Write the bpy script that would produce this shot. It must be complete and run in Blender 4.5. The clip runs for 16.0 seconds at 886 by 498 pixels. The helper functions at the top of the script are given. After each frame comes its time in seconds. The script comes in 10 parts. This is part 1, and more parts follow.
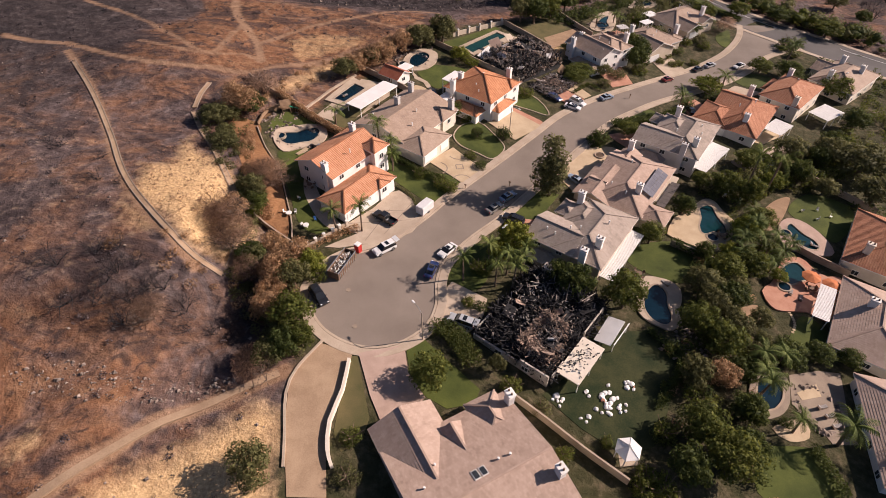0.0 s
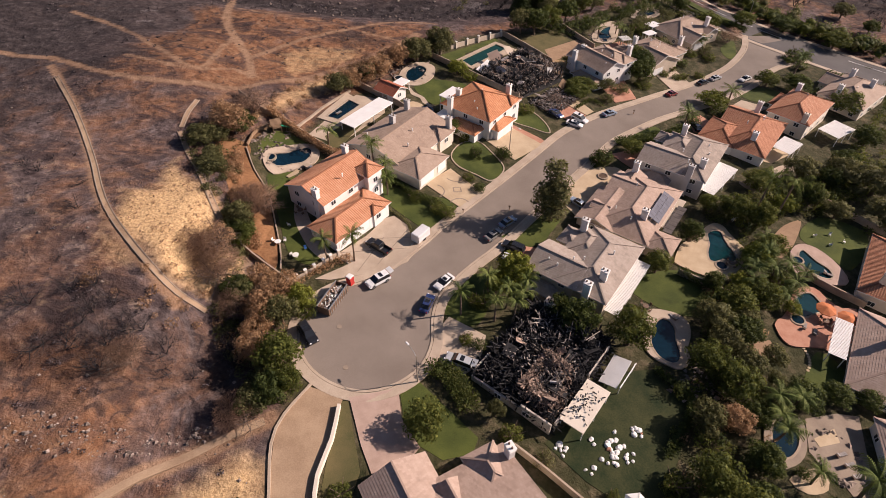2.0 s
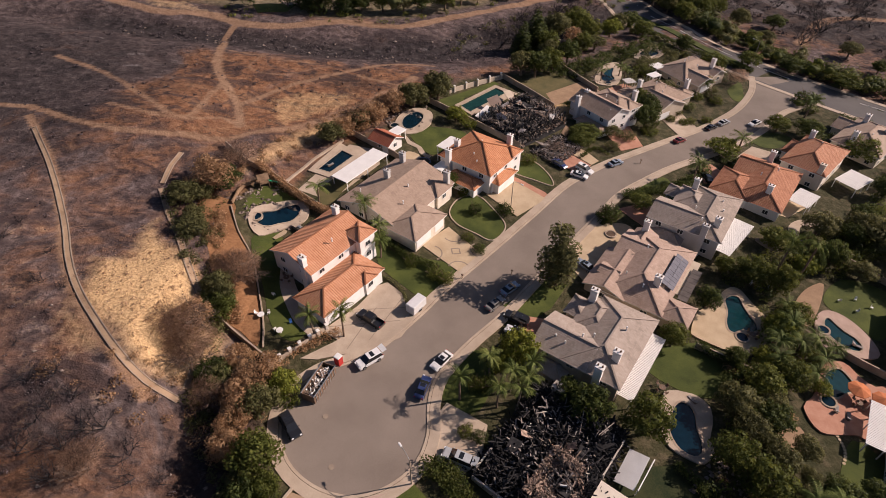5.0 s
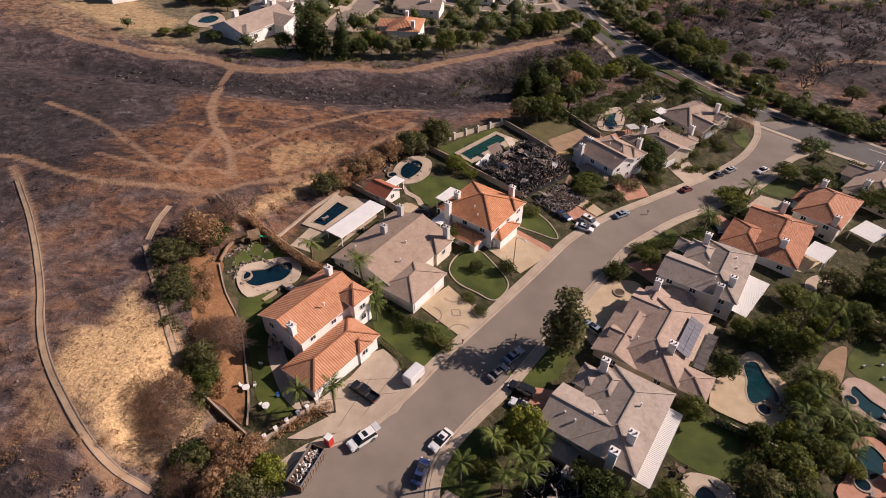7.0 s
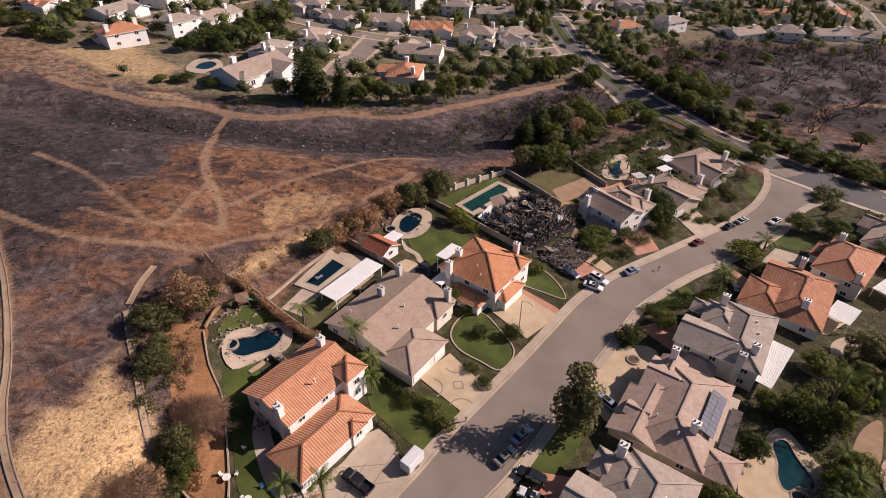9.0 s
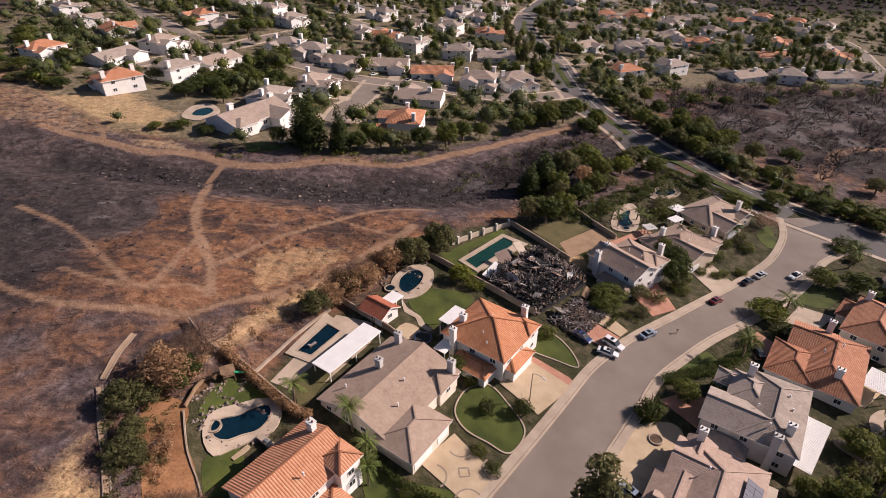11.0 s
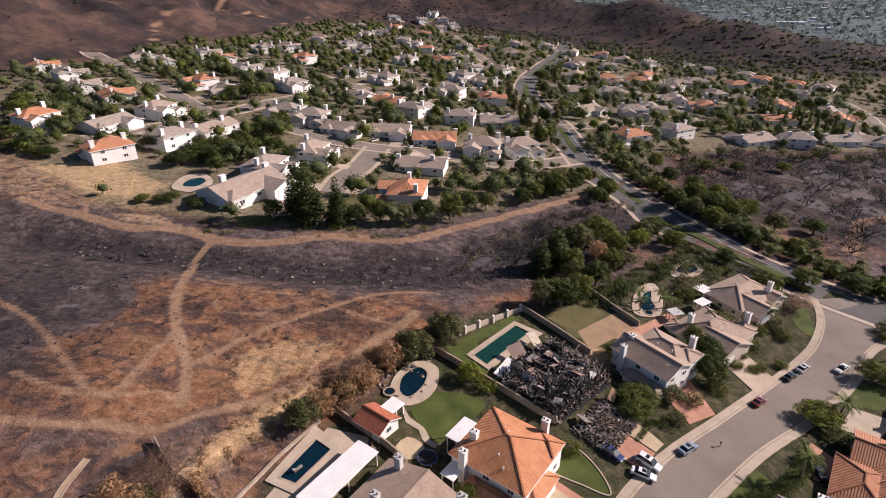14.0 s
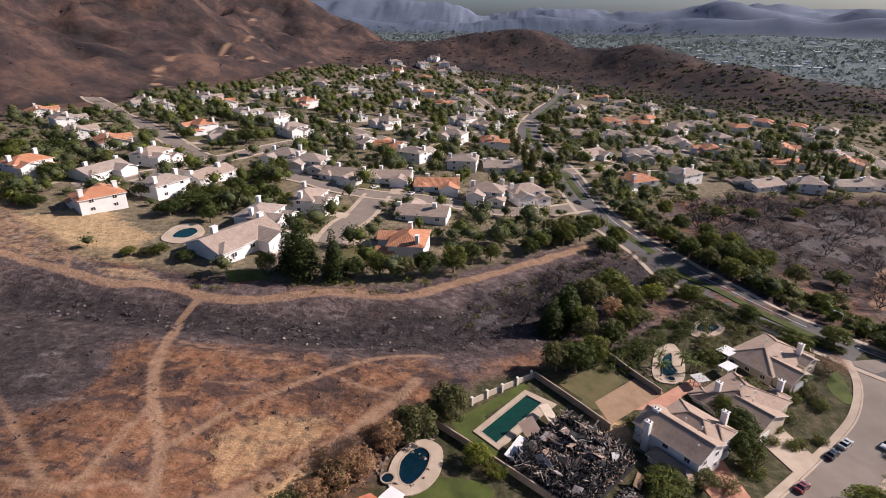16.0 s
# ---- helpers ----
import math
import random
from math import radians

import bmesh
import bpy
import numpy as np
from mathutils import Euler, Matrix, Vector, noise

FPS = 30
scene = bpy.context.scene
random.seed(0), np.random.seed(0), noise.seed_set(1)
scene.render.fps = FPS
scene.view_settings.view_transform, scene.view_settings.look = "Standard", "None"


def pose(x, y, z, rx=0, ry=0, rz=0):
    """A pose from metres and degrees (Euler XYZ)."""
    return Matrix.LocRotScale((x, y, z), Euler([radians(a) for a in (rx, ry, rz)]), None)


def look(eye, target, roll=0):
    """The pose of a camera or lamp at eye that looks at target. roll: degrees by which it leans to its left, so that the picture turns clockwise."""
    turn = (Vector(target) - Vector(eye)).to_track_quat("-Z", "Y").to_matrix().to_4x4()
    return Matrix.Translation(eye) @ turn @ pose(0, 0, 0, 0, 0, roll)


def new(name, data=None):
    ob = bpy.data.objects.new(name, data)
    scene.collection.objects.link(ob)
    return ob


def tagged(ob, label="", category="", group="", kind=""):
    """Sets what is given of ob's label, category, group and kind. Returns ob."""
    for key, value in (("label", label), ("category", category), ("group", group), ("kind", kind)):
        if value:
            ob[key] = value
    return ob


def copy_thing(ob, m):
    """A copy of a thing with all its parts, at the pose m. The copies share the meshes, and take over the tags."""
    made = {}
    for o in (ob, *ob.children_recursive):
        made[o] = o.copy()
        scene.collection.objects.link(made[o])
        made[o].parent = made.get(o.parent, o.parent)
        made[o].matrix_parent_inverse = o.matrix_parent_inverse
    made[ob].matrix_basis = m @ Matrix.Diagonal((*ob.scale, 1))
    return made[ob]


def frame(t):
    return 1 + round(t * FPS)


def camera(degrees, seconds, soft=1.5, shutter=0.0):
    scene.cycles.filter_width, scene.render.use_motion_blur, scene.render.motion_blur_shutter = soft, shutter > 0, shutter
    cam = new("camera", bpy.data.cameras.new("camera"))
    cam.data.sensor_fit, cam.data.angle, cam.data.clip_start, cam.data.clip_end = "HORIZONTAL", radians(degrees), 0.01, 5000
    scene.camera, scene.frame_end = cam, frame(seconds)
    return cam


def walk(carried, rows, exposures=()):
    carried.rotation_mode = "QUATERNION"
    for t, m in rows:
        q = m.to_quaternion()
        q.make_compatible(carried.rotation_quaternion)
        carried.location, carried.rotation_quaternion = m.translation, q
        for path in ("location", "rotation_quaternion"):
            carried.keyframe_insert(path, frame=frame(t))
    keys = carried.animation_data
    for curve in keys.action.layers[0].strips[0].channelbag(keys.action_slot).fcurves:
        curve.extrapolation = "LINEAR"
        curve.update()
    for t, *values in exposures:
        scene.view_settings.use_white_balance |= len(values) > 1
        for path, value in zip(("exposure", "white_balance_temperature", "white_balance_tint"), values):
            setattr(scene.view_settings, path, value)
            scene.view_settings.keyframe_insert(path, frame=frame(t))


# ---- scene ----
cam = camera(76.9, 16.0, 0.6)
METRES, EYE, TILT, LEAN, TURN = 80.0, 80.24, 0.0, 4.65, 0.0
ROWS = [
    (0.0, 0.0, 0.0, 0.0, 4.63, -44.62, -4.71),
    (0.5, -0.0007, 0.0251, 0.0016, 4.62, -44.61, -4.72),
    (1.0, -0.0014, 0.0507, 0.003, 4.6, -44.61, -4.73),
    (1.5, -0.0014, 0.0765, 0.0049, 4.6, -44.63, -4.74),
    (2.0, -0.0024, 0.1027, 0.0065, 4.56, -44.61, -4.76),
    (2.5, -0.0035, 0.129, 0.0088, 4.55, -44.59, -4.78),
    (3.0, -0.0043, 0.1553, 0.0109, 4.54, -44.56, -4.77),
    (3.5, -0.0062, 0.1823, 0.0132, 4.49, -44.37, -4.79),
    (4.0, -0.0078, 0.2092, 0.0152, 4.49, -43.82, -4.78),
    (6.5, -0.018, 0.3465, 0.0227, 4.43, -40.15, -4.79),
    (7.0, -0.0205, 0.3752, 0.0241, 4.43, -39.34, -4.8),
    (7.5, -0.0225, 0.4042, 0.025, 4.42, -38.49, -4.76),
    (8.0, -0.0251, 0.4342, 0.0267, 4.42, -37.66, -4.74),
    (8.5, -0.029, 0.4648, 0.0272, 4.39, -36.81, -4.74),
    (9.0, -0.0329, 0.496, 0.0283, 4.37, -35.96, -4.74),
    (11.5, -0.0563, 0.6612, 0.0324, 4.3, -31.58, -4.65),
    (12.0, -0.0617, 0.6962, 0.0333, 4.28, -30.71, -4.64),
    (12.5, -0.0674, 0.7318, 0.0342, 4.29, -29.83, -4.6),
    (13.0, -0.0735, 0.7678, 0.0348, 4.27, -28.94, -4.6),
    (13.5, -0.079, 0.8041, 0.0353, 4.28, -28.01, -4.58),
    (14.0, -0.0846, 0.8407, 0.0363, 4.3, -27.06, -4.56),
    (14.5, -0.0901, 0.878, 0.0374, 4.33, -26.1, -4.54),
    (15.0, -0.0953, 0.9157, 0.0379, 4.34, -25.13, -4.52),
    (15.5, -0.1001, 0.9537, 0.0375, 4.35, -24.13, -4.51),
    (16.0, -0.1052, 0.9924, 0.0372, 4.36, -23.13, -4.48),
]
walk(cam, [(t, pose(0, 0, EYE, TILT, LEAN, TURN) @ pose(METRES * x, METRES * y, METRES * z, 90 + pitch, roll, yaw)) for t, x, y, z, yaw, pitch, roll in ROWS],
     [(0.0, 0.6, 6150, 16), (3.0, 0.48, 6150, 16), (4.5, 0.34, 6150, 16), (8.0, 0.4, 6000, 16), (12.0, 0.5, 5850, 15), (16.0, 0.64, 5600, 12)])

# ---- light: a low afternoon sun and clear sky ----
SUN_EL, SUN_AZ = 30.5, 73.0  # azimuth clockwise from +y
world = bpy.data.worlds.new("sky")
scene.world = world
world.use_nodes = True
_wn = world.node_tree.nodes
_sky = _wn.new("ShaderNodeTexSky")
_sky.sky_type = "NISHITA"
_sky.sun_disc = False
_sky.sun_elevation, _sky.sun_rotation = radians(SUN_EL), radians(SUN_AZ)
_sky.air_density, _sky.dust_density, _sky.ozone_density = 0.7, 1.6, 2.5
_wn["Background"].inputs["Strength"].default_value = 0.05
world.node_tree.links.new(_sky.outputs[0], _wn["Background"].inputs["Color"])
_sd = Vector((math.cos(radians(SUN_EL)) * math.sin(radians(SUN_AZ)), math.cos(radians(SUN_EL)) * math.cos(radians(SUN_AZ)), math.sin(radians(SUN_EL))))
_sl = bpy.data.lights.new("sun", "SUN")
_sl.energy, _sl.angle, _sl.color = 5.0, radians(0.6), (1.0, 0.81, 0.66)
sun = new("sun", _sl)
sun.matrix_world = look(_sd * 500, (0, 0, 0))

# ---- the lie of the land ----
def _h2(i, j, seed):
    n = np.sin(i * 127.1 + j * 311.7 + seed * 74.7) * 43758.5453
    return n - np.floor(n)


def vnoise(x, y, seed=0):
    """Smooth value noise, 0 to 1, on arrays or numbers."""
    i, j = np.floor(x), np.floor(y)
    u, v = x - i, y - j
    u, v = u * u * (3 - 2 * u), v * v * (3 - 2 * v)
    a, b = _h2(i, j, seed), _h2(i + 1, j, seed)
    c, d = _h2(i, j + 1, seed), _h2(i + 1, j + 1, seed)
    return (a + (b - a) * u) * (1 - v) + (c + (d - c) * u) * v


def fbm(x, y, seed=0, octaves=4):
    s, a, t = 0.0, 1.0, 0.0
    for k in range(octaves):
        s, t = s + a * vnoise(x, y, seed + k), t + a
        x, y, a = x * 2.03 + 7.1, y * 2.03 + 3.7, a * 0.5
    return s / t


def step01(a, b, v):
    u = np.clip((v - a) / (b - a), 0, 1)
    return u * u * (3 - 2 * u)


def line_dist(x, y, pts):
    """Distance from x, y to a broken line."""
    best = 1e9
    for (ax, ay), (bx, by) in zip(pts, pts[1:]):
        dx, dy = bx - ax, by - ay
        u = np.clip(((x - ax) * dx + (y - ay) * dy) / (dx * dx + dy * dy), 0, 1)
        best = np.minimum(best, np.hypot(x - ax - u * dx, y - ay - u * dy))
    return best


def inside(x, y, pts):
    """1 inside a closed outline, 0 outside."""
    r = np.zeros(np.shape(x), bool)
    for (ax, ay), (bx, by) in zip(pts, pts[1:] + pts[:1]):
        if ay != by:
            r = r ^ (((ay > y) != (by > y)) & (x < (bx - ax) * (y - ay) / (by - ay) + ax))
    return r


def soft_in(x, y, pts, w):
    """0 to 1 across an outline's edge, w metres wide."""
    d = line_dist(x, y, pts + pts[:1])
    return np.clip(0.5 + np.where(inside(x, y, pts), d, -d) / w, 0, 1)


NEAR_TOWN = [(-26, 20), (-28, 50), (-31, 62), (-38, 72), (-42, 84), (-51, 100), (-57, 116), (-52, 127), (-44, 126.5), (-37.5, 147), (-30, 156), (-22, 173),
             (-8, 194), (12, 205), (26, 214), (45, 232), (66, 248), (90, 246), (140, 205), (220, 190), (220, -40), (-26, -40)]
FAR_TOWN = [(-140, 240), (-100, 236), (-60, 236), (-30, 244), (5, 275), (40, 303), (66, 330), (85, 372), (150, 400), (260, 430), (420, 440),
            (450, 740), (200, 735), (60, 885), (-225, 900), (-250, 750), (-262, 630), (-300, 590), (-290, 490), (-330, 445), (-260, 330), (-190, 270)]
BUMPS = ((-88, 148, 26, 22, 4.2), (-57, 138, 6, 12, 1.6), (70, 186, 26, 20, -2.2))
RAVINE = [(-170, 213), (-110, 212), (-60, 212), (-20, 218), (10, 235), (35, 258), (60, 275)]


def H(x, y):
    """Height of the ground."""
    z = 0.264 - 0.08134 * (500 * np.tanh(x / 500) + 6.505)
    for cx, cy, rx, ry, h in BUMPS:
        z = z + h * np.exp(-((x - cx) / rx) ** 2 - ((y - cy) / ry) ** 2)
    z = z + 7.0 * step01(-41, -57, x) * np.exp(-((y - 74) / 36) ** 2) * (1 - 0.5 * step01(-75, -150, x))
    z = z - 3.5 * np.exp(-(line_dist(x, y, RAVINE) / 13) ** 2)
    # the burnt hill behind the far streets
    foot = np.interp(y, [-400, 380, 449, 495, 598, 756, 950, 1400, 3000], [-900, -420, -343, -320, -304, -255, -232, -150, 300])
    d = np.clip(foot - x - 10, 0, None)
    gully = fbm(x / 95, y / 95, 3, 6)
    z = z + np.minimum(d * 0.42, 120 + 0.16 * d) * (0.25 + 1.3 * gully) * step01(330, 520, y) * (1 - 0.75 * step01(950, 1900, y))
    cut = 1 - np.abs(2 * fbm(x / 75, y / 75, 77, 4) - 1)
    z = z - 16 * np.clip(d / 70, 0, 1) * cut ** 5 * step01(330, 520, y)
    # low ridges past the town, then the valley floor
    out = np.clip(line_dist(x, y, [(-230, 930), (60, 895), (210, 745), (450, 750), (900, 640)]), 0, None)
    beyond = step01(-40, 60, np.where(y > np.interp(x, [-230, 60, 210, 450, 900], [930, 895, 745, 750, 640]), out, -out))
    ridge = 42 * np.exp(-((y - np.interp(x, [-300, 100, 400, 900], [1150, 1120, 930, 800])) / 110) ** 2) * (0.25 + 1.1 * fbm(x / 170, y / 170, 11))
    ridge = ridge * (1.2 - 0.2 * step01(-100, 200, x) - 0.65 * step01(260, 640, x))
    for cx, cy, r, h in ((235, 1010, 95, 26), (335, 880, 80, 20), (60, 1120, 110, 16), (470, 800, 90, 10)):
        ridge = ridge + h * np.exp(-((x - cx) ** 2 + (y - cy) ** 2) / r ** 2)
    low = beyond * step01(1130, 1700, y + 0.45 * x)
    z = (z + beyond * ridge) * (1 - 0.9 * low) - 30 * low
    # far mountains
    far = np.hypot(x, y)
    z = z + step01(2300, 2900, far) * (1 - step01(2900, 3300, far)) * 90 * np.clip(fbm(x / 420, y / 420, 27, 4) - 0.45, 0, 1) * step01(200, 1500, y)
    z = z + step01(3600, 3950, far) * (1 - step01(3950, 4250, far)) * (20 + 130 * fbm(x / 300, y / 300, 21, 5)) * step01(200, 1500, y)
    z = z + step01(4100, 4600, far) * (20 + 270 * fbm(x / 520, y / 520, 23, 5)) * step01(200, 1500, y)
    wild = 1 - np.maximum(soft_in(x, y, NEAR_TOWN, 8), soft_in(x, y, FAR_TOWN, 8))
    z = z + wild * (fbm(x / 14, y / 14, 31) - 0.5) * 1.6 * step01(-900, 0, y + 900)
    return z


def Z(x, y):
    return float(H(np.float64(x), np.float64(y)))

# ---- materials ----
def _nt(name):
    m = bpy.data.materials.new(name)
    m.use_nodes = True
    t = m.node_tree
    return m, t, t.nodes["Principled BSDF"]


def _noise(t, vec, scale, detail=4.0, rough=0.55, swirl=0.0):
    n = t.nodes.new("ShaderNodeTexNoise")
    n.inputs["Scale"].default_value, n.inputs["Detail"].default_value, n.inputs["Roughness"].default_value = scale, detail, rough
    n.inputs["Distortion"].default_value = swirl
    t.links.new(vec, n.inputs["Vector"])
    return n.outputs["Fac"]


def _ramp(t, fac, stops):
    r = t.nodes.new("ShaderNodeValToRGB")
    el = r.color_ramp.elements
    while len(el) < len(stops):
        el.new(0.5)
    for e, (p, c) in zip(el, stops):
        e.position, e.color = p, (*c, 1)
    t.links.new(fac, r.inputs["Fac"])
    return r.outputs["Color"]


def _mix(t, fac, a, b, how="MIX"):
    m = t.nodes.new("ShaderNodeMix")
    m.data_type, m.blend_type = "RGBA", how
    for sock, v in ((m.inputs["Factor"], fac), (m.inputs["A"], a), (m.inputs["B"], b)):
        if isinstance(v, (int, float)):
            sock.default_value = v
        elif isinstance(v, tuple):
            sock.default_value = (*v, 1)
        else:
            t.links.new(v, sock)
    return m.outputs["Result"]


def _math(t, op, a, b=0.0):
    m = t.nodes.new("ShaderNodeMath")
    m.operation = op
    for i, v in enumerate((a, b)):
        if isinstance(v, (int, float)):
            m.inputs[i].default_value = v
        else:
            t.links.new(v, m.inputs[i])
    return m.outputs[0]


def _vec(t, random=True):
    """Object coordinates, shifted at random from object to object."""
    c = t.nodes.new("ShaderNodeTexCoord").outputs["Object"]
    if not random:
        return c
    o = t.nodes.new("ShaderNodeObjectInfo").outputs["Random"]
    v = t.nodes.new("ShaderNodeVectorMath")
    v.operation = "MULTIPLY_ADD"
    t.links.new(o, v.inputs[0])
    v.inputs[1].default_value = (57.0, 31.0, 23.0)
    t.links.new(c, v.inputs[2])
    return v.outputs[0]


def _bump(t, p, height, dist, strength=0.6):
    b = t.nodes.new("ShaderNodeBump")
    b.inputs["Distance"].default_value, b.inputs["Strength"].default_value = dist, strength
    t.links.new(height, b.inputs["Height"])
    t.links.new(b.outputs["Normal"], p.inputs["Normal"])


def surf(name, a, b, scale=1.5, fine=14.0, rough=0.85, bump=0.01, spec=0.3, metal=0.0, island=0.0, objvar=0.0, fixed=False):
    """A surface that wanders between two colours at a coarse and a fine scale."""
    m, t, p = _nt(name)
    v = _vec(t, not fixed)
    n1, n2 = _noise(t, v, scale), _noise(t, v, fine, 3.0)
    f = _math(t, "ADD", _math(t, "MULTIPLY", n1, 0.65), _math(t, "MULTIPLY", n2, 0.35))
    col = _ramp(t, f, ((0.36, a), (0.64, b)))
    for amount, node, out in ((island, "ShaderNodeNewGeometry", "Random Per Island"), (objvar, "ShaderNodeObjectInfo", "Random")):
        if amount:
            r = t.nodes.new(node).outputs[out]
            k = _math(t, "ADD", _math(t, "MULTIPLY", r, 2 * amount), 1.0 - amount)
            h = t.nodes.new("ShaderNodeHueSaturation")
            t.links.new(k, h.inputs["Value"])
            t.links.new(col, h.inputs["Color"])
            col = h.outputs["Color"]
    t.links.new(col, p.inputs["Base Color"])
    p.inputs["Roughness"].default_value, p.inputs["Metallic"].default_value = rough, metal
    p.inputs["Specular IOR Level"].default_value = spec
    if bump:
        _bump(t, p, n2, bump)
    return m


def leafy(name, a, b, c, glow=0.3):
    """Foliage: drifts of shade through the crown, every leaf clump a little off, some light passing through."""
    m, t, p = _nt(name)
    r = t.nodes.new("ShaderNodeNewGeometry").outputs["Random Per Island"]
    o = t.nodes.new("ShaderNodeObjectInfo").outputs["Random"]
    n = _noise(t, _vec(t), 0.55, 3.0, 0.6)
    n = _math(t, "ADD", _math(t, "MULTIPLY", _math(t, "SUBTRACT", n, 0.5), 1.5), 0.5)
    f = _math(t, "ADD", _math(t, "ADD", _math(t, "MULTIPLY", r, 0.36), _math(t, "MULTIPLY", o, 0.24)), _math(t, "MULTIPLY", n, 0.4))
    col = _ramp(t, f, ((0.1, a), (0.5, b), (0.9, c)))
    t.links.new(col, p.inputs["Base Color"])
    p.inputs["Roughness"].default_value, p.inputs["Specular IOR Level"].default_value = 0.7, 0.2
    thin = t.nodes.new("ShaderNodeBsdfTranslucent")
    t.links.new(_mix(t, 0.5, col, c), thin.inputs["Color"])
    mixer = t.nodes.new("ShaderNodeMixShader")
    mixer.inputs[0].default_value = glow
    t.links.new(p.outputs[0], mixer.inputs[1])
    t.links.new(thin.outputs[0], mixer.inputs[2])
    t.links.new(mixer.outputs[0], t.nodes["Material Output"].inputs["Surface"])
    return m


def roofing(name, a, b, c, barrel=False):
    """Tile, course by course and tile by tile; barrel: in round rows that run down the slope."""
    m, t, p = _nt(name)
    uv = t.nodes.new("ShaderNodeTexCoord").outputs["UV"]
    br = t.nodes.new("ShaderNodeTexBrick")
    br.inputs["Scale"].default_value, br.inputs["Mortar Size"].default_value = 1.0, 0.012
    br.inputs["Brick Width"].default_value, br.inputs["Row Height"].default_value = 0.34, 0.5
    br.inputs["Color1"].default_value, br.inputs["Color2"].default_value, br.inputs["Mortar"].default_value = (0, 0, 0, 1), (1, 1, 1, 1), (0.1, 0.1, 0.1, 1)
    t.links.new(uv, br.inputs["Vector"])
    v = _vec(t)
    n = _noise(t, v, 0.5)
    isl = t.nodes.new("ShaderNodeNewGeometry").outputs["Random Per Island"]
    f = _math(t, "ADD", _math(t, "ADD", _math(t, "MULTIPLY", n, 0.6), _math(t, "MULTIPLY", br.outputs["Color"], 0.2)), _math(t, "MULTIPLY", isl, 0.2))
    col = _ramp(t, f, ((0.3, a), (0.5, b), (0.75, c)))
    t.links.new(col, p.inputs["Base Color"])
    p.inputs["Roughness"].default_value, p.inputs["Specular IOR Level"].default_value = 0.8, 0.25
    if barrel:
        sep = t.nodes.new("ShaderNodeSeparateXYZ")
        t.links.new(uv, sep.inputs[0])
        wave = _math(t, "ABSOLUTE", _math(t, "SINE", _math(t, "MULTIPLY", sep.outputs[0], math.pi / 0.46)))
        # shade between the round rows, multiplied into the tile colour
        groove_shade = _ramp(t, wave, ((0.0, (0.62, 0.58, 0.56)), (0.35, (1, 1, 1))))
        t.links.new(_mix(t, 1.0, col, groove_shade, "MULTIPLY"), p.inputs["Base Color"])
        _bump(t, p, wave, 0.08, 0.8)
    else:
        _bump(t, p, br.outputs["Color"], 0.012)
    return m


def glassy(name, col, rough=0.05, gloss=0.6):
    m, t, p = _nt(name)
    n = _noise(t, _vec(t), 0.8)
    t.links.new(_ramp(t, n, ((0.3, tuple(0.7 * k for k in col)), (0.7, col))), p.inputs["Base Color"])
    p.inputs["Roughness"].default_value, p.inputs["Specular IOR Level"].default_value = rough, gloss
    return m


M_ASPHALT = surf("asphalt", (0.175, 0.142, 0.116), (0.235, 0.194, 0.16), 0.12, 6, 0.92, 0.004, fixed=True)
M_ASPHALT2 = surf("asphalt_main", (0.085, 0.077, 0.074), (0.12, 0.11, 0.105), 0.1, 6, 0.92, 0.004, fixed=True)
M_CONC = surf("concrete", (0.35, 0.275, 0.205), (0.47, 0.38, 0.29), 0.3, 5, 0.9, 0.004, fixed=True)
M_DUST = surf("dusty_drive", (0.26, 0.175, 0.11), (0.38, 0.27, 0.175), 0.3, 5, 0.95, 0.01, fixed=True)
M_CONC_D = surf("concrete_band", (0.22, 0.17, 0.13), (0.30, 0.24, 0.18), 0.4, 6, 0.9, 0.004, fixed=True)
M_PAVER = surf("brick_paver", (0.36, 0.17, 0.11), (0.46, 0.25, 0.17), 0.6, 9, 0.9, 0.006, fixed=True)
M_PINK = surf("pink_paver", (0.34, 0.24, 0.19), (0.44, 0.32, 0.26), 0.5, 8, 0.9, 0.006, fixed=True)
M_SAND = surf("sand_slab", (0.40, 0.30, 0.19), (0.50, 0.39, 0.26), 0.4, 6, 0.9, 0.004, fixed=True)
M_LAWN = surf("lawn", (0.032, 0.045, 0.008), (0.086, 0.102, 0.02), 0.2, 7, 0.95, 0.03, fixed=True)
# trampled grass, its green darkened to hold the tree shade
M_LAWN_P = surf("shaded_trampled_lawn", (0.011, 0.021, 0.005), (0.05, 0.052, 0.018), 0.22, 4, 0.95, 0.03, fixed=True)
M_LAWN_D = surf("dry_lawn", (0.07, 0.068, 0.025), (0.13, 0.105, 0.045), 0.3, 8, 0.95, 0.03, fixed=True)
M_MULCH = surf("planting_soil", (0.07, 0.045, 0.03), (0.15, 0.10, 0.065), 0.5, 6, 0.95, 0.05, fixed=True)
M_EARTH = surf("bare_red_earth", (0.12, 0.054, 0.022), (0.30, 0.155, 0.072), 0.16, 2.2, 0.95, 0.12, fixed=True)
M_STUCCO = surf("cream_stucco", (0.62, 0.54, 0.44), (0.74, 0.66, 0.55), 0.4, 12, 0.9, 0.004, objvar=0.06)
M_STUCCO_W = surf("white_stucco", (0.70, 0.67, 0.63), (0.80, 0.77, 0.73), 0.4, 12, 0.9, 0.004, objvar=0.06)
M_STUCCO_G = surf("grey_stucco", (0.46, 0.44, 0.42), (0.56, 0.54, 0.51), 0.4, 12, 0.9, 0.004, objvar=0.06)
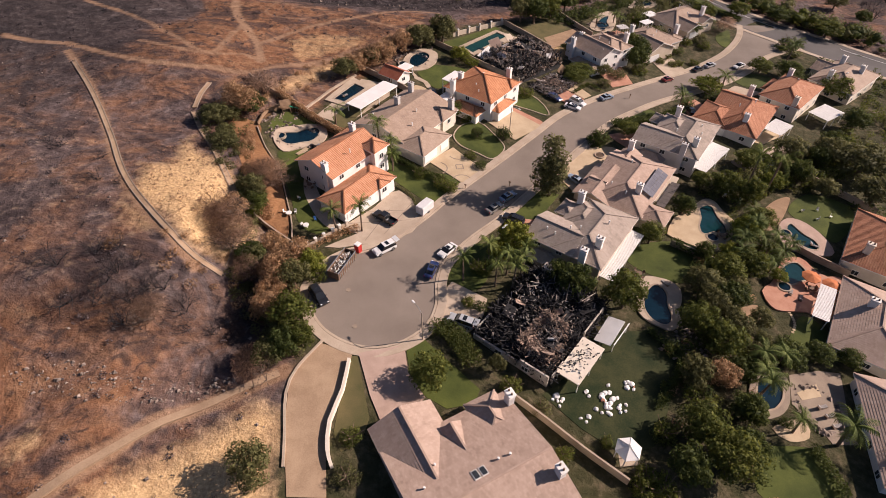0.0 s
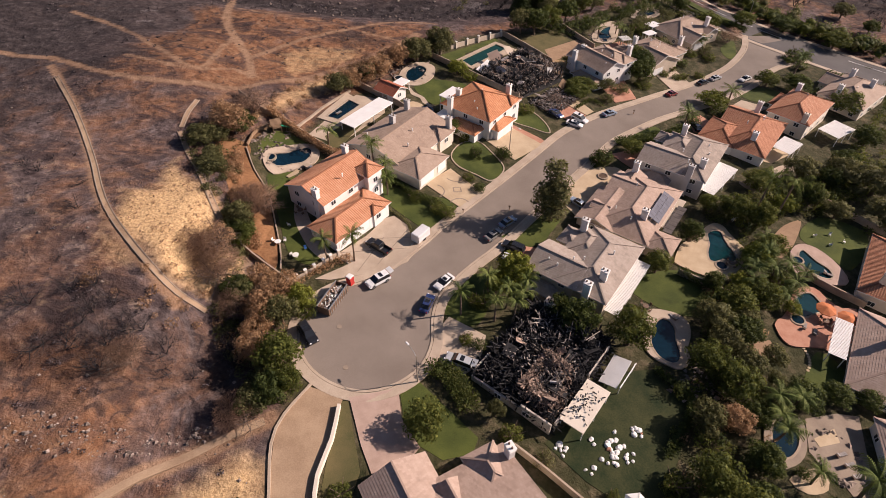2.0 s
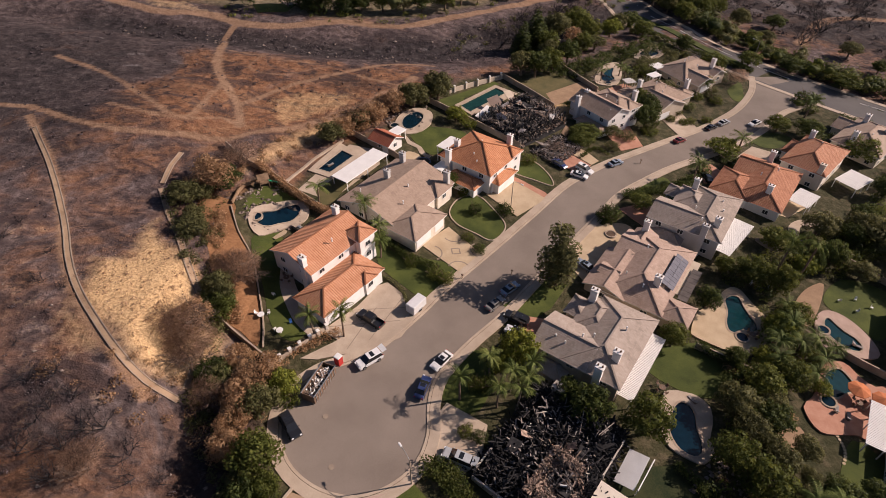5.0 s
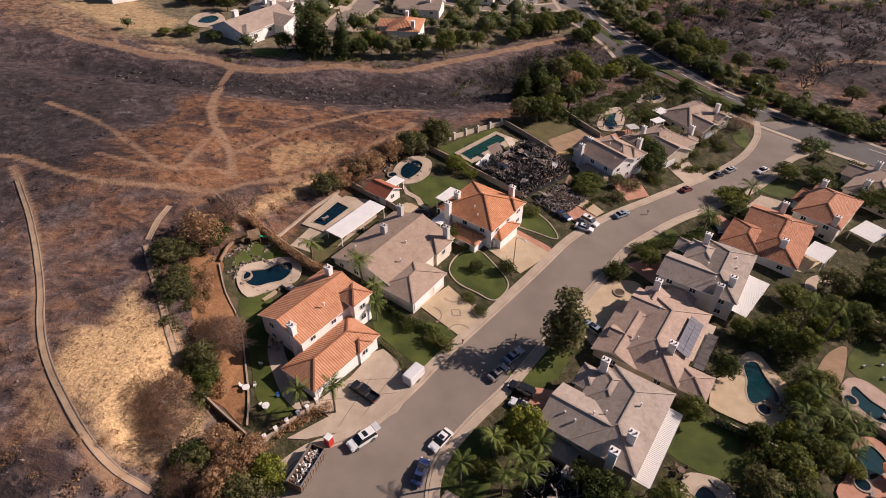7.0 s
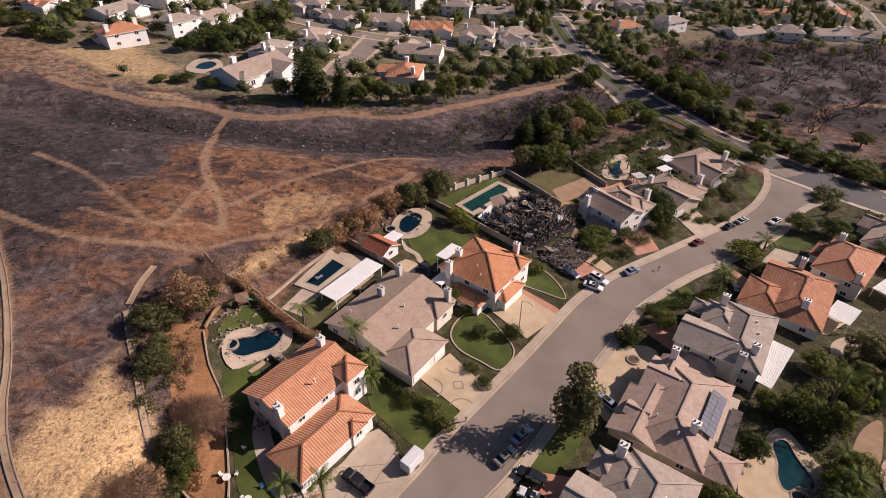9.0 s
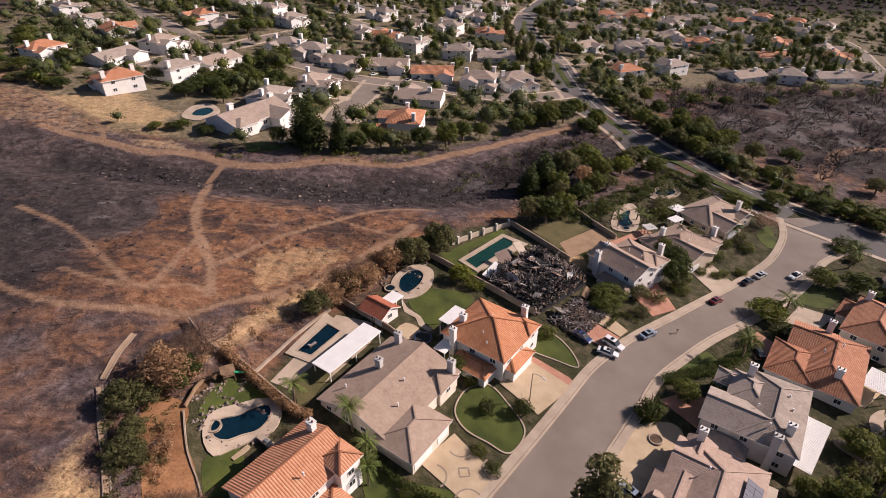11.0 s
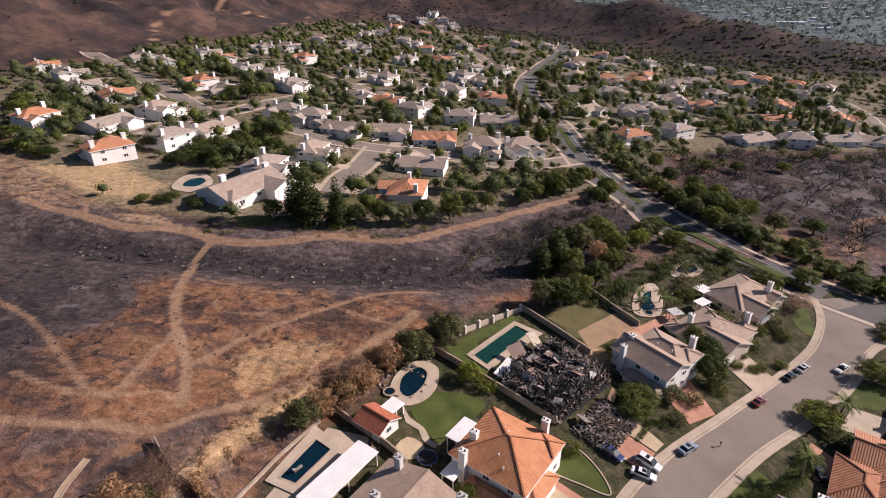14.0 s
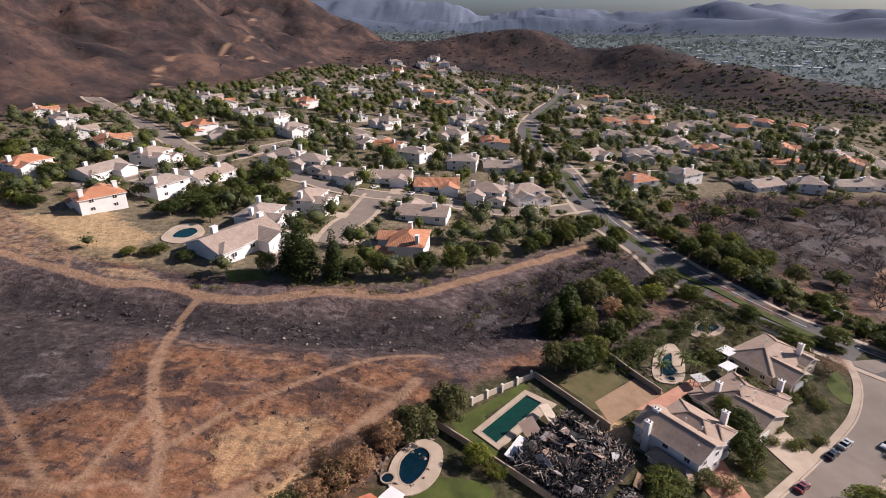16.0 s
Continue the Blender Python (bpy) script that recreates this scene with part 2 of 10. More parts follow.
M_STUCCO_B = surf("beige_stucco", (0.46, 0.38, 0.29), (0.56, 0.47, 0.37), 0.4, 12, 0.9, 0.004, objvar=0.06)
M_TRIM = surf("white_paint", (0.72, 0.70, 0.67), (0.82, 0.80, 0.77), 0.5, 8, 0.6, 0.0)
M_DIRT = surf("tan_dirt", (0.22, 0.14, 0.085), (0.34, 0.23, 0.14), 0.3, 5, 0.95, 0.03, fixed=True)
M_BROWN = surf("brown_paint", (0.14, 0.09, 0.06), (0.2, 0.13, 0.09), 0.5, 8, 0.7, 0.0)
M_WOOD = surf("old_wood", (0.16, 0.10, 0.06), (0.3, 0.2, 0.12), 0.8, 14, 0.85, 0.01)
M_BLOCK = surf("block_wall", (0.30, 0.23, 0.17), (0.42, 0.34, 0.26), 0.5, 6, 0.95, 0.02, fixed=True)
M_ROCK = surf("rock", (0.12, 0.092, 0.078), (0.34, 0.27, 0.22), 0.8, 7, 0.95, 0.05, island=0.35)
M_METAL = surf("grey_metal", (0.35, 0.35, 0.35), (0.5, 0.5, 0.5), 1, 10, 0.45, 0.0, 0.5, 0.7)
M_PANE = glassy("window_glass", (0.05, 0.055, 0.06), 0.08)
M_CARGLASS = glassy("car_glass", (0.02, 0.022, 0.026), 0.05)
M_TYRE = surf("rubber", (0.015, 0.015, 0.015), (0.03, 0.03, 0.03), 4, 20, 0.85, 0.0)
M_RIM = surf("wheel_rim", (0.3, 0.3, 0.31), (0.45, 0.45, 0.46), 3, 12, 0.35, 0.0, 0.5, 0.8)
M_LAMPW = surf("headlight", (0.7, 0.7, 0.7), (0.8, 0.8, 0.8), 4, 10, 0.2, 0.0, 0.6)
M_LAMPR = surf("taillight", (0.35, 0.02, 0.02), (0.5, 0.03, 0.03), 4, 10, 0.25, 0.0, 0.6)
M_WATER = glassy("pool_water_dark", (0.004, 0.018, 0.032), 0.05, 0.3)
M_WATER_T = glassy("pool_water_teal", (0.006, 0.036, 0.044), 0.05, 0.3)
M_WATER_G = glassy("pool_water_green", (0.010, 0.046, 0.034), 0.06, 0.3)
M_SOLAR = glassy("solar_cells", (0.03, 0.035, 0.06), 0.2)
M_CHAR = surf("charred_wood", (0.006, 0.006, 0.007), (0.03, 0.028, 0.028), 1.2, 9, 0.85, 0.02, island=0.8)
M_ASHY = surf("ash", (0.10, 0.09, 0.085), (0.45, 0.40, 0.37), 0.8, 6, 0.95, 0.04, island=0.5)
M_BURNT_WALL = surf("smoked_stucco", (0.25, 0.21, 0.18), (0.62, 0.56, 0.48), 0.5, 5, 0.9, 0.01)
M_DEBRIS = surf("mixed_debris", (0.06, 0.042, 0.032), (0.36, 0.26, 0.2), 1.5, 12, 0.9, 0.02, island=0.6)
M_BARK = surf("bark", (0.10, 0.07, 0.05), (0.22, 0.16, 0.11), 1.5, 12, 0.95, 0.03)
M_BARK_B = surf("scorched_bark", (0.06, 0.045, 0.036), (0.18, 0.13, 0.10), 1.5, 12, 0.95, 0.02)
R_ORANGE = roofing("terracotta_tile", (0.40, 0.175, 0.09), (0.51, 0.24, 0.13), (0.59, 0.31, 0.185), True)
R_ORANGE2 = roofing("bright_terracotta_tile", (0.44, 0.18, 0.085), (0.55, 0.245, 0.12), (0.62, 0.31, 0.17), True)
R_RUST = roofing("rust_tile", (0.32, 0.135, 0.072), (0.42, 0.19, 0.105), (0.48, 0.25, 0.15), True)
R_TAN = roofing("tan_tile", (0.29, 0.21, 0.16), (0.36, 0.265, 0.2), (0.43, 0.325, 0.25))
R_TAN2 = roofing("brown_tile", (0.31, 0.222, 0.172), (0.4, 0.29, 0.228), (0.475, 0.355, 0.285))
R_GREY = roofing("grey_tile", (0.262, 0.213, 0.174), (0.35, 0.284, 0.235), (0.42, 0.35, 0.296))
R_FAR = roofing("pale_tan_tile", (0.29, 0.222, 0.174), (0.37, 0.288, 0.23), (0.45, 0.36, 0.295))
R_RED = roofing("red_tile", (0.3, 0.09, 0.05), (0.4, 0.13, 0.07), (0.46, 0.17, 0.1), True)
F_OAK = leafy("oak_leaves", (0.030, 0.044, 0.008), (0.088, 0.106, 0.020), (0.22, 0.222, 0.05), 0.36)
F_DARK = leafy("dark_leaves", (0.019, 0.032, 0.009), (0.056, 0.075, 0.019), (0.145, 0.163, 0.04), 0.36)
F_FAR = leafy("dusky_leaves", (0.042, 0.056, 0.022), (0.092, 0.108, 0.042), (0.17, 0.176, 0.072), 0.36)
# valley leaves paled and blued: distance haze sits in the base colour
F_VALLEY = leafy("hazy_far_leaves", (0.098, 0.128, 0.122), (0.15, 0.18, 0.166), (0.215, 0.24, 0.212))
F_LIGHT = leafy("light_leaves", (0.062, 0.085, 0.012), (0.16, 0.185, 0.026), (0.30, 0.29, 0.05))
F_OLIVE = leafy("olive_leaves", (0.045, 0.049, 0.019), (0.112, 0.112, 0.043), (0.225, 0.21, 0.082), 0.36)
F_SCORCH = leafy("scorched_leaves", (0.18, 0.104, 0.054), (0.36, 0.22, 0.12), (0.52, 0.35, 0.2), 0.45)
F_TWIG = leafy("bare_twigs", (0.19, 0.112, 0.072), (0.35, 0.22, 0.15), (0.50, 0.34, 0.235), 0.4)
# burnt grey-brown twigs, blued a little to carry distance haze
F_ASHY = leafy("burnt_twigs", (0.024, 0.019, 0.022), (0.07, 0.055, 0.058), (0.16, 0.13, 0.134), 0.05)
F_PALM = leafy("palm_fronds", (0.036, 0.058, 0.012), (0.105, 0.14, 0.03), (0.26, 0.28, 0.08))
F_HEDGE = leafy("hedge_leaves", (0.022, 0.036, 0.007), (0.062, 0.078, 0.016), (0.13, 0.13, 0.03))

# ---- building kit ----
def part(name, bm, material, parent=None, label="", smooth=False):
    """Links a bmesh as one mesh object, under a thing or a part."""
    me = bpy.data.meshes.new(name)
    bm.to_mesh(me)
    bm.free()
    me.materials.append(material)
    if smooth:
        me.polygons.foreach_set("use_smooth", np.ones(len(me.polygons), bool))
    ob = new(name, me)
    if parent is not None:
        ob.parent = parent
    if label:
        ob["label"] = label
    return ob


def raw(name, verts, faces, material, parent=None, label="", smooth=False):
    me = bpy.data.meshes.new(name)
    me.from_pydata([tuple(v) for v in verts], [], [tuple(f) for f in faces])
    me.update()
    me.materials.append(material)
    if smooth:
        me.polygons.foreach_set("use_smooth", np.ones(len(me.polygons), bool))
    ob = new(name, me)
    if parent is not None:
        ob.parent = parent
    if label:
        ob["label"] = label
    return ob


def thing(name, label, category, x, y, ang=0.0, group="", z=None, kind=""):
    ob = new(name)
    ob.matrix_basis = pose(x, y, Z(x, y) if z is None else z, 0, 0, ang)
    return tagged(ob, label, category, group, kind)


def box(bm, cx, cy, cz, sx, sy, sz, ang=0.0, m=None):
    """Adds a box, centre and sizes."""
    mat = Matrix.LocRotScale((cx, cy, cz), Euler((0, 0, radians(ang))), (sx, sy, sz))
    if m is not None:
        mat = m @ mat
    bmesh.ops.create_cube(bm, size=1.0, matrix=mat)
    return bm


def boxes(*rows, bevel=0.0):
    bm = bmesh.new()
    for r in rows:
        box(bm, *r)
    if bevel:
        bmesh.ops.bevel(bm, geom=bm.edges[:], offset=bevel, segments=2, affect="EDGES", clamp_overlap=True)
    return bm


def tube(bm, a, b, ra, rb, n=6):
    """Adds a tapered limb from a to b."""
    a, b = Vector(a), Vector(b)
    q = (b - a).to_track_quat("Z", "Y").to_matrix()
    ring = []
    for p, r in ((a, ra), (b, rb)):
        ring.append([bm.verts.new(p + q @ Vector((r * math.cos(2 * math.pi * k / n), r * math.sin(2 * math.pi * k / n), 0))) for k in range(n)])
    for k in range(n):
        bm.faces.new((ring[0][k], ring[0][(k + 1) % n], ring[1][(k + 1) % n], ring[1][k]))
    bm.faces.new(ring[1])
    return bm


def smooth_line(pts, step=1.5, closed=False):
    """Catmull-Rom through plan points."""
    P = [np.array(p, float) for p in pts]
    P = [P[-1]] + P + P[:2] if closed else [2 * P[0] - P[1]] + P + [2 * P[-1] - P[-2]]
    out = []
    for a, b, c, d in zip(P, P[1:], P[2:], P[3:]):
        n = max(2, int(np.linalg.norm(c - b) / step))
        for k in range(n):
            u = k / n
            out.append(0.5 * (2 * b + (c - a) * u + (2 * a - 5 * b + 4 * c - d) * u * u + (3 * b - a - 3 * c + d) * u ** 3))
    if not closed:
        out.append(P[-2])
    return [(float(p[0]), float(p[1])) for p in out]


def drape(name, pts, material, lift=0.06, label="", category="", hole=None, cell=5.0, parent=None, kind="structure"):
    """A patch of ground cover inside a plan outline, laid on the land, with a skirt; hole: an outline left open."""
    bm = bmesh.new()
    loops = [pts] + ([hole] if hole else [])
    edges = []
    for lp in loops:
        vs = [bm.verts.new((x, y, 0)) for x, y in lp]
        edges += [bm.edges.new((vs[i], vs[(i + 1) % len(vs)])) for i in range(len(vs))]
    bmesh.ops.triangle_fill(bm, edges=edges, use_beauty=True)
    xs, ys = [p[0] for p in pts], [p[1] for p in pts]
    for lo, hi, ax in ((min(xs), max(xs), 0), (min(ys), max(ys), 1)):
        for k in range(1, int((hi - lo) / cell) + 1):
            co, no = [0, 0, 0], [0, 0, 0]
            co[ax], no[ax] = lo + k * cell, 1
            bmesh.ops.bisect_plane(bm, geom=bm.verts[:] + bm.edges[:] + bm.faces[:], plane_co=co, plane_no=no)
    rim = [e for e in bm.edges if e.is_boundary]
    ext = bmesh.ops.extrude_edge_only(bm, edges=rim)
    low = {v for v in ext["geom"] if isinstance(v, bmesh.types.BMVert)}
    for v in bm.verts:
        v.co.z = Z(v.co.x, v.co.y) + (lift - 0.4 if v in low else lift)
    bm.normal_update()
    for f in bm.faces:
        if f.normal.z < 0:
            f.normal_flip()
    ob = part(name, bm, material, parent)
    return tagged(ob, label, category, "", kind)


def ribbon(name, line, width, material, lift, label, side=0.0, height=0.0, category="", kind="structure"):
    """A strip along a plan line: width across, lift above the land, height of its section; side: offset to the left."""
    P = np.array(line, float)
    T = np.gradient(P, axis=0)
    T /= np.linalg.norm(T, axis=1)[:, None] + 1e-9
    N = np.stack([-T[:, 1], T[:, 0]], 1)
    h = height or 0.3
    verts, faces = [], []
    for p, n in zip(P, N):
        a, b = p + n * (side - width / 2), p + n * (side + width / 2)
        za, zb = Z(*a), Z(*b)
        if height:
            za = zb = max(za, zb)
        verts += [(a[0], a[1], za + lift), (b[0], b[1], zb + lift), (b[0], b[1], zb + lift - h - 0.3), (a[0], a[1], za + lift - h - 0.3)]
    for i in range(len(P) - 1):
        k = 4 * i
        for j in range(4):
            faces.append((k + j, k + 4 + j, k + 4 + (j + 1) % 4, k + (j + 1) % 4))
    faces += [(0, 1, 2, 3), tuple(len(verts) - 4 + q for q in (3, 2, 1, 0))]
    ob = raw(name, verts, faces, material)
    bm = bmesh.new()
    bm.from_mesh(ob.data)
    bmesh.ops.recalc_face_normals(bm, faces=bm.faces)
    bm.to_mesh(ob.data)
    bm.free()
    return tagged(ob, label, category, "", kind)

# ---- the ground: one sheet to the horizon ----
def _axis(lo, hi, d_lo, d_hi, d, grow):
    mid = list(np.arange(d_lo, d_hi + d / 2, d))
    s, v, up = d, mid[-1], []
    while v < hi:
        s *= grow
        v += s
        up.append(v)
    s, v, dn = d, mid[0], []
    while v > lo:
        s *= grow
        v -= s
        dn.append(v)
    return np.array(dn[::-1] + mid + up)


TRAILS = (
    # plan line, half width, how bare
    ([(-117, 142), (-97, 120), (-80, 96), (-66, 79), (-50, 66)], 1.2, 0.75),
    ([(-55.4, 25.8), (-50, 32.5), (-45.1, 38.1), (-39.5, 42.2), (-34.4, 46), (-30, 49)], 1.7, 1.0),
    ([(-91.8, 224), (-93.5, 218), (-93, 210.7), (-89, 197.5), (-86.4, 188.2), (-82.8, 180.2), (-76.7, 170.7), (-72, 163.6), (-68.5, 158.4), (-64.4, 147.8)], 1.3, 0.95),
    ([(-90, 205), (-84, 186), (-79.5, 176), (-74.5, 169), (-70, 162)], 0.7, 0.4),
    ([(-77.1, 170.6), (-77.1, 160.1), (-76.5, 148.8), (-78.6, 146.4), (-82.7, 147.2), (-89.7, 152.5), (-112.1, 170.3), (-133, 179.8)], 1.1, 0.58),
    ([(-86.1, 198.3), (-76.4, 196.7), (-65.6, 194.3), (-55.7, 196.4)], 0.8, 0.5),
    ([(-74.1, 199.9), (-74.9, 191.3), (-74.6, 184.6), (-68.5, 182.2), (-61.3, 183.7), (-54.9, 191), (-50.7, 194.1)], 0.8, 0.4),
    ([(-68, 159.7), (-65.2, 165.5), (-59.4, 176.7), (-52.9, 182.2), (-47, 188.9), (-42.2, 194), (-35, 200.4), (-24.5, 204), (-17.8, 203.7)], 1.2, 0.65),
    ([(-41.1, 189.4), (-34.4, 186.7), (-28.3, 185.9), (-26.1, 184.6)], 0.9, 0.6),
    ([(-53.8, 150.1), (-48, 154.4), (-43.7, 160.3), (-37.3, 167.2), (-32.8, 174.4), (-27.8, 182.9), (-23, 191.5)], 2.2, 0.7),
    ([(-190, 168), (-141.5, 149.2), (-121.4, 147.6), (-104.8, 141), (-89.1, 137), (-74.4, 140.1), (-64.4, 140.8), (-53.6, 150.6)], 1.2, 0.75),
    ([(-100, 150), (-88, 146), (-77, 146), (-70, 150), (-64.4, 147.8)], 0.9, 0.6),
    ([(-165, 236), (-124.8, 224.9), (-113.5, 225.9), (-102, 226.4), (-93.1, 223.9), (-82.5, 223.3), (-66.1, 228.1), (-54.3, 232.8), (-33.2, 233.4), (-20.8, 242.7), (-2, 259), (16, 275), (40, 298)], 2.2, 1.0),
    ([(-200, 285), (-186.5, 266.8), (-167.5, 256.9), (-153.2, 248), (-144.8, 239.4), (-139.4, 230.8)], 0.9, 1.0),
    ([(-300, 560), (-340, 660), (-330, 760), (-290, 800), (-250, 830), (-260, 900)], 1.6, 0.9),
    ([(130, 262), (160, 300), (210, 310), (260, 330)], 3.0, 0.7),
    ([(-310, 600), (-270, 640), (-258, 740), (-240, 880)], 2.4, 0.6),
    ([(-500, 1080), (-380, 1000), (-330, 900), (-330, 760)], 2.5, 0.6),
)
DRYGRASS = ([(-67, 106), (-58.9, 97.2), (-52.4, 90.5), (-48.6, 84), (-44, 80.5), (-42.5, 76), (-45.5, 70.5), (-50.5, 69), (-54.7, 70.4), (-60.6, 76.3), (-69, 84), (-72, 90), (-66, 92), (-65, 98)],
            [(-53, 24), (-48.8, 30), (-43.4, 34.4), (-36.2, 40.3), (-33.3, 44), (-27, 43), (-25, 20)],
            [(-62, 124), (-50, 152), (-38, 168), (-34, 160), (-48, 140), (-54, 128)],
            [(-190, 240), (-150, 232), (-110, 236), (-120, 248), (-170, 262), (-230, 320), (-250, 310)],
            [(-190, 262), (-150, 246), (-118, 240), (-128, 262), (-165, 285)],
            [(10, 180), (22, 188), (30, 180), (22, 172)],
            [(-137.6, 236.1), (-123.7, 236.2), (-105.3, 232.9), (-96.1, 227.7), (-106.7, 225.3), (-126.6, 225.7)],
            [(-65.2, 165.5), (-54.5, 176.1), (-34.9, 179.8), (-37.6, 168.4), (-46.5, 158.9), (-53.8, 150.1), (-58.3, 148.8)],
            [(-61.8, 27.8), (-58.2, 31.8), (-60.6, 34.7), (-64, 31.3)],
            [(-74.3, 84.3), (-68.1, 80.7), (-61.7, 75.7), (-54.1, 70.1), (-63.1, 68.8)],
            [(-118, 60), (-92, 46), (-60, 46), (-46, 60), (-56, 68), (-74, 84), (-84, 104), (-112, 110)])
_gx = _axis(-4700, 4700, -135, 125, 1.0, 1.025)
_gy = _axis(-700, 4800, 15, 305, 1.0, 1.022)
_X, _Y = np.meshgrid(_gx, _gy)
_Zg = H(_X, _Y)
_v = np.stack([_X, _Y, _Zg], -1).reshape(-1, 3)
_ny, _nx = _X.shape
_i = np.arange(_ny * _nx).reshape(_ny, _nx)
_f = np.stack([_i[:-1, :-1], _i[:-1, 1:], _i[1:, 1:], _i[1:, :-1]], -1).reshape(-1, 4)
_me = bpy.data.meshes.new("ground")
_me.vertices.add(len(_v))
_me.vertices.foreach_set("co", _v.ravel())
_me.loops.add(_f.size)
_me.loops.foreach_set("vertex_index", _f.ravel())
_me.polygons.add(len(_f))
_me.polygons.foreach_set("loop_start", np.arange(0, _f.size, 4))
_me.polygons.foreach_set("loop_total", np.full(len(_f), 4))
_me.update(calc_edges=True)
_me.polygons.foreach_set("use_smooth", np.ones(len(_f), bool))
_wob = (fbm(_X / 9, _Y / 9, 41) - 0.5) * 6
_trail = np.zeros_like(_X)
for _pts, _w, _bare in TRAILS:
    _d = line_dist(_X + _wob * 0.25, _Y - _wob * 0.25, smooth_line(_pts, 12))
    _trail = np.maximum(_trail, min(1.3, 1.45 * _bare) * (1 - step01(_w * 0.35, _w * 1.25, _d)) * (0.55 + 0.6 * fbm(_X / 5, _Y / 5, 43)))
_dry = np.zeros_like(_X)
for _k, _pts in enumerate(DRYGRASS):
    _dry = np.maximum(_dry, soft_in(_X + _wob, _Y + _wob, _pts, 8) * (1.0, 0.8, 0.7, 0.42, 0.6, 0.7, 0.5, 0.5, 0.75, 0.7, 0.3)[_k])
_town = np.maximum(soft_in(_X + _wob * 0.5, _Y, NEAR_TOWN, 3), soft_in(_X + _wob, _Y, FAR_TOWN, 6))
_me.attributes.new("suburb", "FLOAT", "POINT").data.foreach_set("value", soft_in(_X + _wob, _Y, FAR_TOWN, 6).ravel().astype(np.float32))
_pale = np.zeros_like(_X)
for _cx, _cy in ((-127.7, 197.2), (-112.2, 185.7), (-107.8, 177.3), (-96.9, 169.1), (-68.5, 212.6), (-82.1, 207), (-40.6, 216.5), (-37.8, 208.6), (-22, 222), (-5, 232), (8, 243), (-56, 211)):
    _pale = np.maximum(_pale, 0.7 * np.exp(-((_X - _cx + _wob * 1.4) / 3.4) ** 2 - ((_Y - _cy + _wob * 0.7) / 1.5) ** 2))
_pale = np.maximum(_pale, 0.6 * soft_in(_X + _wob, _Y, [(100, 330), (112, 296), (150, 284), (230, 284), (310, 330), (300, 390), (240, 404), (150, 380)], 16) * step01(0.38, 0.62, fbm(_X / 11, _Y / 11, 61)))
_pale = np.maximum(_pale, 0.55 * soft_in(_X + _wob, _Y, [(-60, 208), (-16, 214), (24, 246), (40, 276), (20, 262), (-24, 226), (-60, 220)], 8) * step01(0.45, 0.65, fbm(_X / 7, _Y / 7, 62)))
_me.attributes.new("pale_ash", "FLOAT", "POINT").data.foreach_set("value", _pale.ravel().astype(np.float32))
# where the haze-tinted valley colours take over
_hazy = np.maximum(step01(1150, 1600, _Y + 0.45 * _X), 0.0)
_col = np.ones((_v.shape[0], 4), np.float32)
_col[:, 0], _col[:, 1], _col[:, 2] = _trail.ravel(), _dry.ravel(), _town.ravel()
_col[:, 3] = _hazy.ravel()
SOOT = ([(-63, 60), (-52.7, 66), (-45.3, 66), (-37.3, 59.1), (-35, 53), (-43.9, 51), (-57.8, 50.6), (-67.5, 48), (-80, 50), (-80, 58)], [(-48.1, 184.1), (-42.5, 187.2), (-32.1, 184.9), (-28.3, 182.8), (-33.1, 180.2), (-40.1, 178.1), (-46.1, 180.6)], [(20, 250), (44, 276), (60, 280), (44, 250), (24, 236)], [(-110, 60), (-80, 62), (-72, 76), (-100, 90), (-124, 84)], [(-150, 204), (-60, 203), (-16, 208), (24, 240), (58, 270), (60, 290), (20, 266), (-20, 228), (-60, 218), (-150, 220)], [(88, 318), (100, 290), (150, 262), (240, 262), (330, 330), (300, 410), (150, 392)])
_soot = np.zeros_like(_X)
for _k, _pts in enumerate(SOOT):
    _soot = np.maximum(_soot, (0.3, 0.8, 1.0, 0.2, 0.8, 0.8)[_k] * soft_in(_X + _wob, _Y - _wob, _pts, 9))
_soot = np.maximum(_soot, 0.85 * soft_in(_X + _wob * 0.4, _Y - _wob * 0.4, [(-42, 64), (-37, 60), (-34.5, 53), (-38, 50.5), (-42, 53)], 3))
_soot = np.maximum(_soot, 0.72 * soft_in(_X + 5 * _wob, _Y - 4 * _wob, [(-230, 90), (-120, 116), (-100, 146), (-92, 200), (-140, 216), (-230, 216)], 46))
_soot = np.maximum(_soot, step01(-60, 120, _X) * step01(690, 800, _Y) * 0.35)
_me.attributes.new("soot", "FLOAT", "POINT").data.foreach_set("value", _soot.ravel().astype(np.float32))
_hill = step01(330, 480, _Y) * (1 - soft_in(_X, _Y, FAR_TOWN, 20)) * (1 - 0.7 * _dry)
_me.attributes.new("hill", "FLOAT", "POINT").data.foreach_set("value", _hill.ravel().astype(np.float32))
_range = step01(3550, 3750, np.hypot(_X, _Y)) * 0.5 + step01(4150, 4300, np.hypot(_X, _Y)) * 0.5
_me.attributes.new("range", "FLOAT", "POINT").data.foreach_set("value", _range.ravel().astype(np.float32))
RUSTY = [(-98, 146), (-62, 146), (-34, 166), (-14, 192), (-30, 198), (-60, 199), (-92, 194)]
_rust = 0.5 + 0.5 * soft_in(_X + _wob, _Y + _wob, RUSTY, 16) - 0.5 * soft_in(_X + _wob * 2, _Y, [(-400, 100), (-100, 150), (-96, 200), (-10, 202), (60, 260), (40, 300), (-60, 226), (-400, 240)], 14)
_me.attributes.new("rusty", "FLOAT", "POINT").data.foreach_set("value", _rust.ravel().astype(np.float32))
